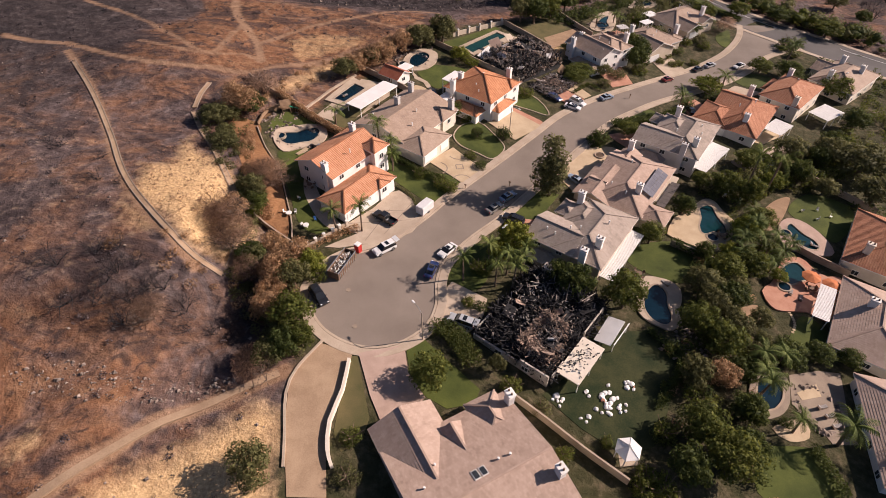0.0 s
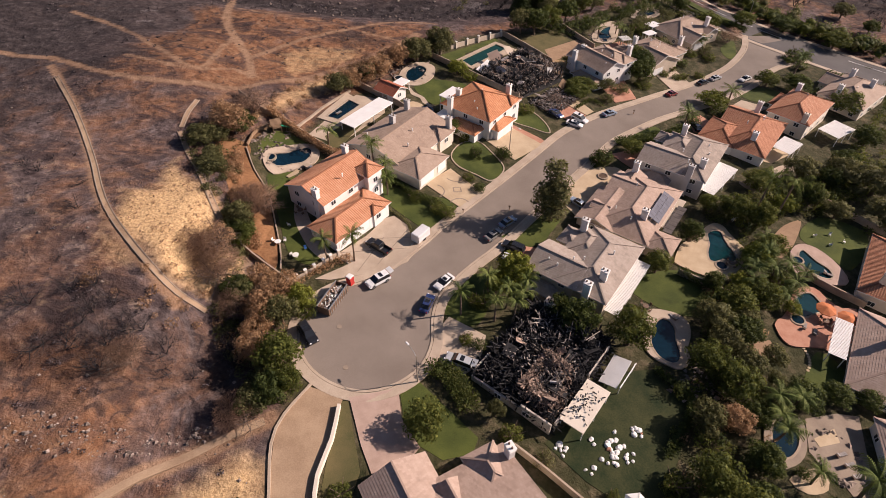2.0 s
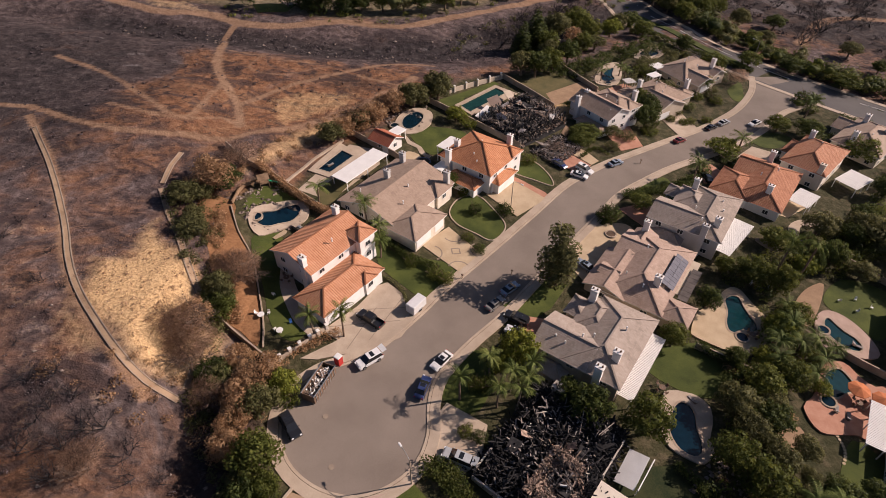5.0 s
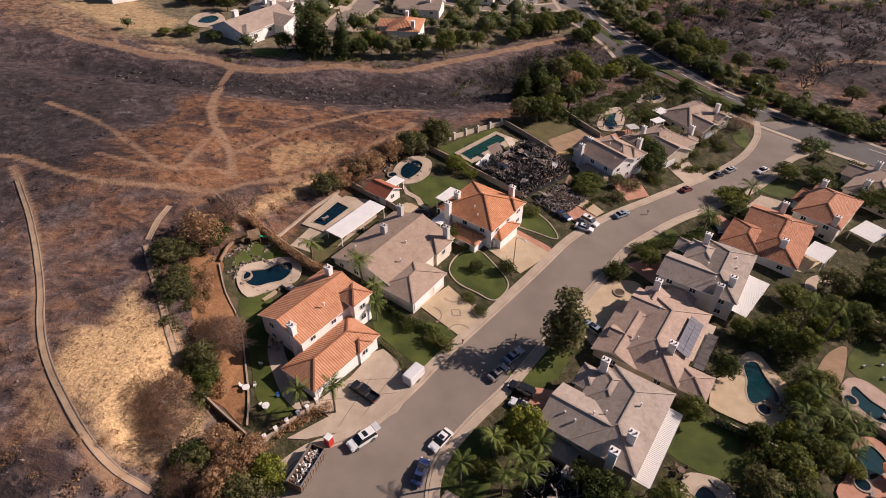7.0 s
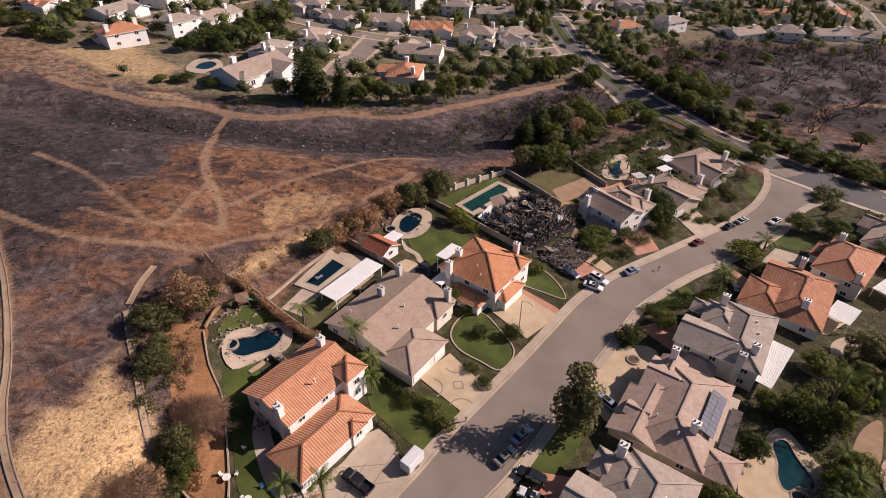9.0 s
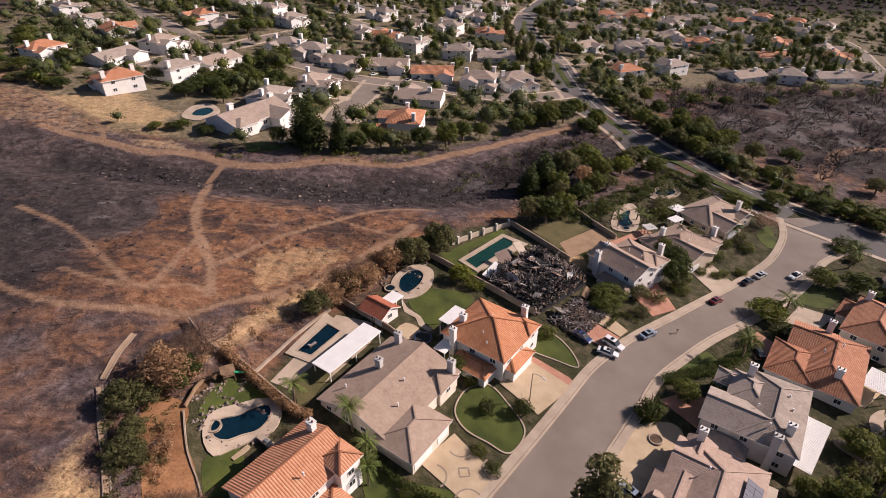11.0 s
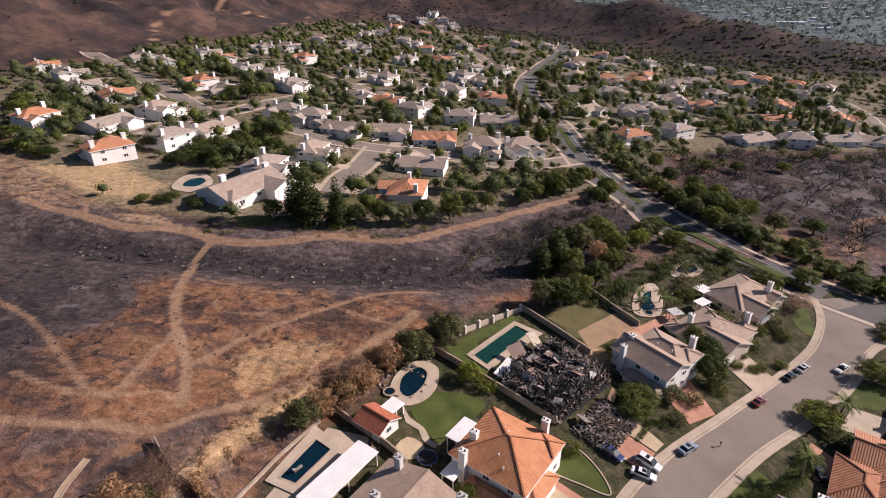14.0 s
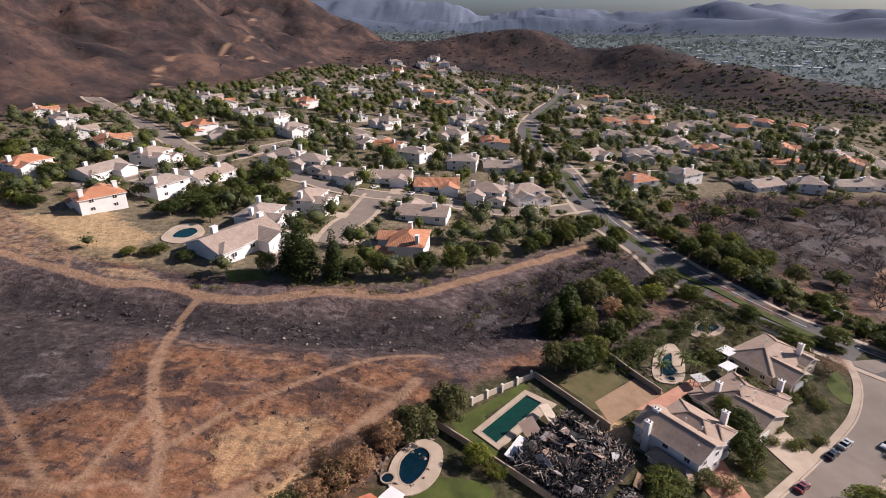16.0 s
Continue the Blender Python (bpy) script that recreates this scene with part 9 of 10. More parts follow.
for _x, _y, _z, _w, _d, _rx, _ry, _rz, _mat, _lab in ((7.8, 182.0, 2.0, 2.6, 5.6, 16, 6, 30, M_STUCCO_B, "large pale slab of wall lying on the heap"), (2.9, 176.4, 2.6, 3.6, 3.8, 26, -14, 24, R_TAN2, "fallen piece of tiled roof"),
                                                   (0.2, 170.2, 1.8, 3.0, 6.0, 10, 14, -32, M_TRIM, "collapsed white patio frame"), (16.6, 179.6, 1.8, 6.6, 0.3, 66, 0, -46, M_STUCCO_W, "pale frame of a standing wall"),
                                                   (22.6, 170.6, 2.2, 2.6, 2.2, 48, 20, 10, M_WOOD, "leaning brown board wall"), (23.6, 165.4, 1.6, 3.0, 1.8, 40, -24, 60, M_WOOD, "leaning brown board wall"), (12.4, 172.6, 3.6, 2.4, 3.2, 34, 20, 75, M_ASHWOOD, "grey board panel"),
                                                   (19.8, 169.4, 3.4, 2.2, 2.0, 60, 10, 35, M_STUCCO_G, "grey wall panel standing in rubble"), (16.0, 157.2, 1.4, 3.4, 1.6, 20, 10, 120, M_ASHWOOD, "grey board panel")):
    _bm = bmesh.new()
    box(_bm, 0, 0, 0, _w, _d, 0.16)
    _o = part("fallen_panel", _bm, _mat, ruin, _lab)
    _o.matrix_basis = ruin.matrix_basis.inverted() @ pose(_x, _y, Z(_x, _y) + _z, _rx, _ry, _rz)
debris("rubble", ruin, 260, 17.4, 20, 5.2, 0.9, M_ASHWOOD, "long grey boards", 5, 2.6)
debris("rubble", ruin, 200, 17.8, 20.4, 4.6, 0.8, M_BURNT_WALL, "broken pale plaster", 5, 1.5)
for _x, _y, _a, _l in ((-4, 8.4, 12, 4.4), (6.4, -3.6, 60, 2.8), (-7.4, -2.4, 20, 3.8)):
    part("wall", boxes((_x, _y, 1.0, _l, 0.2, 2.4, _a)), M_BURNT_WALL, ruin, "broken pale wall panel")
_sh = part("roof_panel", boxes((-5.6, 1.0, 2.8, 3.6, 3.0, 0.15, 20)), R_TAN2, ruin, "fallen piece of tiled roof")
_scatter = thing("rubble_heap", "light scattered rubble spilled in front of a ruin", "rubble", 20.5, 156.6, -40)
debris("rubble", _scatter, 900, 9.5, 13, 1.6, 0.36, M_DEBRIS, "small brown and grey debris", 6, 2.2)
debris("rubble", _scatter, 420, 9.5, 13, 1.7, 0.4, M_ASHY, "small grey debris", 7, 2.0)
debris("rubble", _scatter, 420, 9.5, 13, 1.6, 0.4, M_CHAR, "charred pieces", 9, 3.0)
tangle(_scatter, 160, 9, 12.5, 1.8, M_ASHWOOD, "grey splintered boards", 209, 1.8)
drape("stone_bed", [(23.4, 158.2), (26, 159.6), (28.8, 158.2), (31.9, 153.8), (29.6, 151.4), (27.4, 153.4), (25.4, 155.2)], M_SAND, 0.13, "pale flagstone bed beside a burnt lot", "paving")
drape("driveway", [(19.2, 152.6), (23, 156.2), (25.4, 154.6), (29.4, 151), (26, 146.8), (22.4, 148.6)], M_PAVER, 0.17, "soot-stained brick driveway of a burnt house", "driveway")

# ---- patio covers, lamps and the things of gardens and drives ----
def lattice(label, x, y, ang, w, d, h, mat=None, solid=False, z=None):
    """A patio cover on posts: slatted or solid roof."""
    t = thing("patio_cover", label, "patio cover", x, y, ang, "", z)
    mat = mat or M_TRIM
    part("beam", boxes((-w / 2 + 0.1, 0, h - 0.12, 0.14, d, 0.22)), mat, t)
    part("beam", boxes((w / 2 - 0.1, 0, h - 0.12, 0.14, d, 0.22)), mat, t)
    for k in range(3):
        for sx in (-1, 1):
            part("post", boxes((sx * (w / 2 - 0.1), (k - 1) * (d / 2 - 0.2), h / 2 - 0.7, 0.16, 0.16, h + 1.2)), mat, t)
    if solid:
        part("roof", boxes((0, 0, h + 0.08, w + 0.3, d + 0.3, 0.16), (w / 2 + 0.1, 0, h, 0.14, d + 0.3, 0.24)), mat, t, "flat solid white roof")
    else:
        n = int(d / 0.34)
        for k in range(n):
            part("slat", boxes((0, (k - (n - 1) / 2) * d / n, h + 0.06, w + 0.4, 0.25, 0.06)), mat, t)
    return t


lattice("white solid patio cover behind a house", -29.9, 135.0, -31, 4.6, 15.0, 2.8, None, True)
lattice("white slatted patio cover against a house", 29.6, 83.5, -31.5, 3.4, 16.4, 2.8, None, False)
lattice("white slatted patio cover beside a grey house", 58.2, 123.3, -39, 4.4, 14.2, 2.9, None, False)
lattice("white slatted patio cover beside a rust-roofed house", 82.6, 142.6, -45, 4.8, 7.6, 2.9, None, False)
lattice("cream patio cover with shade sails", 42.9, 108.0, -31, 4.2, 11.6, 2.8, M_STUCCO_B, True)
lattice("white upper terrace cover on a house", -9.0, 146.8, -33, 2.8, 6.0, 4.6, None, True)
lattice("white balcony terrace beside a house", -9.4, 139.6, -33, 2.6, 6.4, 3.0, None, True)
lattice("white slatted patio cover by a salmon terrace", 68.6, 76.4, -30, 2.6, 10.0, 2.8, None, False)
lattice("white patio cover behind a garden house", -23.6, 153.0, -33, 3.0, 4.4, 2.6, None, True)
lattice("white patio canopy beside a tan house", 60.6, 217.5, -55, 3.6, 4.2, 2.6, None, True)
lattice("small white canopy near a tan house", 58.0, 210.0, -55, 2.8, 4.0, 2.6, None, True)
lattice("white slatted patio cover at a cream house", 101.0, 154.4, -53, 5.8, 8.6, 2.9, None, False)
lattice("white patio cover on a far white house", 74.5, 376.0, 0, 9.0, 4.0, 2.8, None, True)


def pergola(x, y):
    t = thing("gazebo", "white hexagonal garden gazebo with pointed roof", "gazebo", x, y, 10)
    for k in range(6):
        a = k * math.pi / 3
        part("post", boxes((1.8 * math.cos(a), 1.8 * math.sin(a), 1.0, 0.12, 0.12, 3.0)), M_TRIM, t)
        b = a + math.pi / 3
        bm = bmesh.new()
        p, q, c = Vector((2.1 * math.cos(a), 2.1 * math.sin(a), 2.3)), Vector((2.1 * math.cos(b), 2.1 * math.sin(b), 2.3)), Vector((0, 0, 3.4))
        lo = [bm.verts.new(w + Vector((0, 0, -0.06))) for w in (p, q, c)]
        hi = [bm.verts.new(w + Vector((0, 0, 0.02))) for w in (p, q, c)]
        bm.faces.new(hi)
        bm.faces.new(lo[::-1])
        for i in range(3):
            bm.faces.new((lo[i], lo[(i + 1) % 3], hi[(i + 1) % 3], hi[i]))
        part("roof_panel", bm, M_TRIM, t)
        bm = bmesh.new()
        tube(bm, p + Vector((0, 0, 0.05)), c + Vector((0, 0, 0.05)), 0.05, 0.05, 5)
        part("rib", bm, M_STUCCO_W, t)
    part("floor", boxes((0, 0, 0.02, 3.2, 3.2, 0.12)), M_CONC, t)
    bm = bmesh.new()
    tube(bm, (0, 0, 3.35), (0, 0, 3.75), 0.14, 0.02, 8)
    part("finial", bm, M_TRIM, t)


pergola(24.8, 41.3)
lattice_teal = lattice("small grey-roofed garden gazebo by a pool", 48.2, 203.0, 20, 3.2, 3.2, 2.6, M_STUCCO_G, True)


def lamp_post(x, y, ang, h=7.5):
    t = thing("street_lamp", "pale concrete street lamp with curved arm", "street lamp", x, y, ang, "street lamps")
    bm = bmesh.new()
    tube(bm, (0, 0, -0.4), (0, 0, h), 0.13, 0.08, 8)
    part("pole", bm, M_CONC, t)
    bm = bmesh.new()
    p = [Vector((0.0, 0, h - 0.3)), Vector((0.6, 0, h + 0.25)), Vector((1.4, 0, h + 0.45)), Vector((2.2, 0, h + 0.45))]
    for a, b in zip(p, p[1:]):
        tube(bm, a, b, 0.05, 0.045, 6)
    part("arm", bm, M_METAL, t)
    hd = part("lamp_head", boxes((2.5, 0, h + 0.45, 0.8, 0.34, 0.18), bevel=0.06), M_TRIM, t)
    part("lens", boxes((2.5, 0, h + 0.35, 0.5, 0.26, 0.05)), M_LAMPW, hd)


lamp_post(-8.2, 58.6, 130)
lamp_post(7.4, 128.6, -40)
lamp_post(101.6, 236.5, 140, 8)
lamp_post(70, 322, 200, 8)
lamp_post(42, 420, 0, 8)
lamp_post(-62, 352, 270, 7)


def dumpster(x, y, ang):
    t = thing("roll_off_dumpster", "open steel roll-off dumpster full of debris", "dumpster", x, y, ang)
    bm = bmesh.new()
    for cx, cy, sx, sy in ((0, -1.15, 6.6, 0.1), (0, 1.15, 6.6, 0.1), (-3.3, 0, 0.1, 2.4), (3.3, 0, 0.1, 2.4)):
        box(bm, cx, cy, 1.15, sx, sy, 1.8)
    part("side_wall", bm, M_BROWN, t, "dark rusty steel sides")
    part("floor", boxes((0, 0, 0.3, 6.6, 2.3, 0.12)), M_BROWN, t)
    for k in range(9):
        for sy in (-1, 1):
            part("rib", boxes((-2.8 + k * 0.7, sy * 1.24, 1.15, 0.1, 0.1, 1.8)), M_METAL, t)
    part("rim", boxes((0, -1.2, 2.08, 6.8, 0.16, 0.12), (0, 1.2, 2.08, 6.8, 0.16, 0.12)), M_METAL, t)
    debris("debris", t, 160, 5.6, 2.0, 0.7, 0.5, M_DEBRIS, "mixed household debris", 12, 2.0).location.z = 1.0
    debris("debris", t, 90, 5.6, 2.0, 0.9, 0.45, M_TRIM, "white broken boards", 13, 2.0).location.z = 1.1
    for sx in (-1, 1):
        for sy in (-1, 1):
            bm = bmesh.new()
            tube(bm, (sx * 2.6, sy * 0.9, 0.12), (sx * 2.6, sy * 1.15, 0.12), 0.14, 0.14, 10)
            part("roller", bm, M_TYRE, t)


dumpster(-25.4, 73.4, 72)
_t = thing("portable_toilet", "red portable toilet with white roof", "portable toilet", -23.2, 78.3, 60)
part("cabin", boxes((0, 0, 1.0, 1.1, 1.1, 2.1), bevel=0.05), surf("red_plastic", (0.4, 0.03, 0.03), (0.5, 0.05, 0.04), 1, 8, 0.5, 0.0), _t)
part("roof", boxes((0, 0, 2.15, 1.2, 1.2, 0.22), bevel=0.08), M_TRIM, _t)
part("door", boxes((0.57, 0, 1.0, 0.05, 0.75, 1.8)), M_TRIM, _t)
_t = thing("box_trailer", "white enclosed box trailer parked at the kerb", "trailer", -11.4, 93.0, 57)
part("box", boxes((0, 0, 1.35, 3.9, 2.1, 2.0), bevel=0.12), P_WHITE, _t)
part("drawbar", boxes((-2.5, 0, 0.5, 1.3, 0.12, 0.12)), M_METAL, _t)
for _s in (-1, 1):
    _bm = bmesh.new()
    tube(_bm, (0, _s * 0.92, 0.34), (0, _s * 1.14, 0.34), 0.34, 0.34, 14)
    part("wheel", _bm, M_TYRE, _t)
    part("mudguard", boxes((0, _s * 1.1, 0.74, 1.0, 0.2, 0.06)), M_METAL, _t)
_t = thing("play_set", "wooden playset with green slide on a lawn", "playset", -50.6, 124.6, 30)
for _x in (-1.0, 1.0):
    for _y in (-0.9, 0.9):
        part("post", boxes((_x, _y, 1.3, 0.14, 0.14, 2.8)), M_WOOD, _t)
part("platform", boxes((0, 0, 1.3, 2.1, 1.9, 0.12)), M_WOOD, _t)
_bm, _r, _g, _e, _h = roof_mesh(0, 0, 2.2, 2.0, 2.6, "gx", 0.9, 0.2)
part("roof", _bm, M_WOOD, _t)
_bm = bmesh.new()
box(_bm, 0, 0, 0, 2.8, 0.6, 0.08, 0, pose(2.2, 0, 0.75, 0, 28, 0))
part("slide", _bm, surf("green_plastic", (0.02, 0.2, 0.1), (0.03, 0.28, 0.15), 1, 8, 0.4, 0.0), _t, "green plastic slide")
part("swing_beam", boxes((-3.0, 0, 2.3, 4.2, 0.14, 0.14), (-5.0, 0, 1.1, 0.14, 0.14, 2.4)), M_WOOD, _t)
_t = thing("bench_wall", "long pale stone bench on a lawn", "bench", -42.6, 109.1, 57)
part("seat", boxes((0, 0, 0.45, 3.4, 0.9, 0.12), bevel=0.03), M_SAND, _t)
part("base", boxes((0, 0, 0.2, 3.0, 0.6, 0.5)), M_BLOCK, _t)
_t = thing("trampoline", "round blue-rimmed garden trampoline", "trampoline", -15.2, 142.7, 0)
_bm = bmesh.new()
bmesh.ops.create_cone(_bm, cap_ends=True, segments=28, radius1=1.7, radius2=1.7, depth=0.06, matrix=pose(0, 0, 0.8))
part("mat", _bm, M_TYRE, _t)
_bm = bmesh.new()
for _k in range(28):
    _a, _b = _k * math.pi / 14, (_k + 1) * math.pi / 14
    tube(_bm, (1.85 * math.cos(_a), 1.85 * math.sin(_a), 0.82), (1.85 * math.cos(_b), 1.85 * math.sin(_b), 0.82), 0.16, 0.16, 6)
part("rim", _bm, P_BLUE, _t, "blue padded rim")
for _k in range(6):
    part("leg", boxes((1.7 * math.cos(_k * 1.05), 1.7 * math.sin(_k * 1.05), 0.25, 0.08, 0.08, 1.3)), M_METAL, _t)
# white bags and salvaged goods on the burnt lot
_rb = np.random.default_rng(101)


def bag(x, y, s, mat, label):
    bm = bmesh.new()
    bmesh.ops.create_icosphere(bm, subdivisions=2, radius=s)
    sx, sy = _rb.uniform(0.8, 1.3, 2)
    for v in bm.verts:
        k = 1 + 0.35 * (noise.noise(v.co * 2.2 / s + Vector((x, y, 0))))
        v.co = Vector((v.co.x * sx * k, v.co.y * sy * k, max(-0.25 * s, v.co.z * 0.75 * k)))
    ob = part("bag", bm, mat, None)
    ob.matrix_basis = pose(x, y, Z(x, y) + 0.2 * s + 0.05, 0, 0, _rb.uniform(0, 360))
    return tagged(ob, label, "bag", "bags on the burnt lot")


for _cx, _cy, _sp, _n in ((22.2, 51.2, 1.6, 12), (24.6, 50.6, 1.5, 12), (27.4, 54.2, 0.9, 8), (19.2, 46.8, 0.7, 3), (15.4, 49.6, 0.8, 7), (23.2, 48.2, 0.8, 3)):
    for _k in range(_n):
        _odd = _rb.random() < 0.18
        bag(_cx + _rb.normal() * _sp * 0.7, _cy + _rb.normal() * _sp * 0.7, _rb.uniform(0.22, 0.5), M_PAVER if _odd else M_TRIM, "reddish salvaged bundle on the lawn" if _odd else "white plastic bag lying on the lawn")
# solar panels and skylights
def panels(label, x, y, ang, z, tilt, nx, ny, w=1.0, d=1.65, mat=None):
    t = thing("solar_array", label, "solar panels", x, y, ang)
    m0 = pose(0, 0, z, 0, tilt, 0)
    for i in range(nx):
        for j in range(ny):
            bm = bmesh.new()
            box(bm, (i - (nx - 1) / 2) * d, (j - (ny - 1) / 2) * w, 0, d - 0.06, w - 0.06, 0.06, 0, m0)
            part("panel", bm, mat or M_SOLAR, t)
    return t


_c, _s = math.cos(radians(-31)), math.sin(radians(-31))
panels("blue-grey rooftop solar panels with pale frames", 33.1 + 8.0 * _c - 1.5 * _s, 109.6 + 8.0 * _s + 1.5 * _c, -31, 4.95, 22.8, 2, 9, 1.15, 1.5, surf("solar_cells_pale", (0.10, 0.10, 0.125), (0.15, 0.15, 0.18), 0.6, 4, 0.6, 0.0, 0.15))
panels("dark panels laid on a patio roof", 33.1 + 11.6 * _c - 1.4 * _s, 109.6 + 11.6 * _s + 1.4 * _c, -31, 3.35, 0, 1, 7, 1.5, 2.0, surf("patio_panels", (0.08, 0.068, 0.062), (0.13, 0.11, 0.1), 0.6, 4, 0.7, 0.0, 0.15))
panels("dark solar panels on a brown roof", 77.6, 66.2, -30, 5.4, -22.8, 2, 3, 1.1, 1.6)
for _x, _y, _a, _zz, _tl, _lab in ((2.4, 33.4, -57, 6.0, -14, "pair of glass roof skylights"), (-20.7, 127.0, -31, 5.05, -18, "pair of glass roof skylights")):
    _t = thing("skylight", _lab, "skylight", _x, _y, _a)
    for _k in (-0.6, 0.6):
        _bm = bmesh.new()
        box(_bm, 0, _k, 0, 1.5, 0.95, 0.16, 0, pose(0, 0, _zz, 0, _tl, 0))
        _f = part("skylight_frame", _bm, M_TRIM, _t)
        _bm = bmesh.new()
        box(_bm, 0, _k, 0.06, 1.3, 0.75, 0.1, 0, pose(0, 0, _zz, 0, _tl, 0))
        part("pane", _bm, M_PANE, _f)
# bands in the patterned driveway, joints, manholes
def ring(cx, cy, r, a0, a1):
    return [(cx + r * math.cos(radians(a)), cy + r * math.sin(radians(a))) for a in np.linspace(a0, a1, 16)]


_dc, _ds = math.cos(radians(-33)), math.sin(radians(-33))
_ox, _oy = -4.8, 110.6


def _loc(u, v):
    return (_ox + u * _dc - v * _ds, _oy + u * _ds + v * _dc)


for _sq in ([(-1.2, 0), (0, 1.2), (1.2, 0), (0, -1.2), (-1.2, 0)],):
    ribbon("driveway_band", [_loc(*p) for a, b in zip(_sq, _sq[1:]) for p in ((a[0] + (b[0] - a[0]) * k / 4, a[1] + (b[1] - a[1]) * k / 4) for k in range(4))] + [_loc(-1.2, 0)], 0.3, M_CONC_D, 0.185, "brown band in the patterned driveway", 0, 0)
for _u, _v, _a0, _a1 in ((-3.6, -4.0, -20, 110), (-3.6, 4.0, -110, 20), (3.8, -4.0, 70, 200), (3.8, 4.0, 160, 290)):
    ribbon("driveway_band", [_loc(_u + 2.3 * math.cos(radians(a)), _v + 2.3 * math.sin(radians(a))) for a in np.linspace(_a0, _a1, 14)], 0.3, M_CONC_D, 0.185, "brown band in the patterned driveway", 0, 0)
for _a, _b in (((-27, 86), (-14, 89.5)), ((-22.5, 81.5), (-19, 92)), ((-19, 84), (-14.5, 95)), ((-24, 90.5), (-13, 93))):
    ribbon("driveway_joint", [(_a[0] + (_b[0] - _a[0]) * k / 6, _a[1] + (_b[1] - _a[1]) * k / 6) for k in range(7)], 0.16, M_CONC_D, 0.182, "dark joint in the concrete driveway", 0, 0)
for _x, _y in ((-20.4, 59.8), (-23.2, 68.0), (8.0, 104.0)):
    _bm = bmesh.new()
    bmesh.ops.create_cone(_bm, cap_ends=True, segments=24, radius1=0.45, radius2=0.45, depth=0.04)
    _o = part("manhole_cover", _bm, M_CONC_D, None)
    _o.matrix_basis = pose(_x, _y, Z(_x, _y) + 0.07, 0, 4.65, 0)
    tagged(_o, "round iron manhole cover in asphalt", "manhole cover")
# fountain bed and garden furniture
_t = thing("planter_ring", "round stone planter in a sandy yard", "planter", 30.6, 122.4, 0)
_bm = bmesh.new()
for _k in range(20):
    _a, _b = _k * math.pi / 10, (_k + 1) * math.pi / 10
    tube(_bm, (1.2 * math.cos(_a), 1.2 * math.sin(_a), 0.25), (1.2 * math.cos(_b), 1.2 * math.sin(_b), 0.25), 0.22, 0.22, 6)
part("rim", _bm, M_BLOCK, _t)
_bm = bmesh.new()
bmesh.ops.create_cone(_bm, cap_ends=True, segments=20, radius1=1.15, radius2=1.0, depth=0.4, matrix=pose(0, 0, 0.15))
part("soil", _bm, M_MULCH, _t)


def table_set(x, y, ang, label="dark patio table with four chairs"):
    t = thing("patio_table", label.replace(" with four chairs", " on a terrace"), "table", x, y, ang, "", None)
    bm = bmesh.new()
    bmesh.ops.create_cone(bm, cap_ends=True, segments=18, radius1=0.6, radius2=0.6, depth=0.05, matrix=pose(0, 0, 1.0))
    part("tabletop", bm, M_BROWN, t)
    part("leg", boxes((0, 0, 0.5, 0.1, 0.1, 1.1)), M_METAL, t)
    for k in range(4):
        a = k * 90 + ang + 20
        cx, cy = x + 1.05 * math.cos(radians(a)), y + 1.05 * math.sin(radians(a))
        c = thing("patio_chair", "dark metal patio chair by a table", "chair", cx, cy, a, "patio chairs")
        part("seat", boxes((0, 0, 0.72, 0.5, 0.5, 0.06)), M_BROWN, c)
        part("backrest", boxes((0.25, 0, 1.0, 0.06, 0.5, 0.55)), M_BROWN, c)
        for lx in (-0.2, 0.2):
            for ly in (-0.2, 0.2):
                part("leg", boxes((lx, ly, 0.4, 0.05, 0.05, 0.75)), M_METAL, c)


for _p in ((33.5, 80.5, 10), (48.5, 103.0, 40), (54.5, 95.5, 0), (-37.5, 96.5, 20), (66.0, 47.5, 0), (69.0, 82.0, 0), (-25.5, 143.0, 0)):
    table_set(*_p)


def lounger(x, y, ang):
    t = thing("sun_lounger", "dark padded sun lounger on a terrace", "sun lounger", x, y, ang, "sun loungers")
    part("frame", boxes((0, 0, 0.42, 1.9, 0.65, 0.08)), M_BROWN, t)
    bm = bmesh.new()
    box(bm, -0.3, 0, 0, 0.8, 0.6, 0.1, 0, pose(-0.55, 0, 0.72, 0, 35, 0))
    part("backrest", bm, M_GREYPAD, t)
    part("mattress", boxes((0.3, 0, 0.5, 1.2, 0.6, 0.1), bevel=0.03), M_GREYPAD, t)
    for lx in (-0.7, 0.7):
        for ly in (-0.26, 0.26):
            part("leg", boxes((lx, ly, 0.2, 0.06, 0.06, 0.5)), M_BROWN, t)


M_GREYPAD = surf("grey_cushion", (0.2, 0.18, 0.17), (0.32, 0.29, 0.27), 2, 12, 0.9, 0.01)
for _p in ((60.2, 54.0, 20), (60.8, 52.4, 20), (61.2, 50.6, 20), (64.5, 80.5, 60), (66.0, 79.2, 60), (75.5, 96.0, -30), (38.6, 79.0, 120), (-38, 137, 57)):
    lounger(*_p)

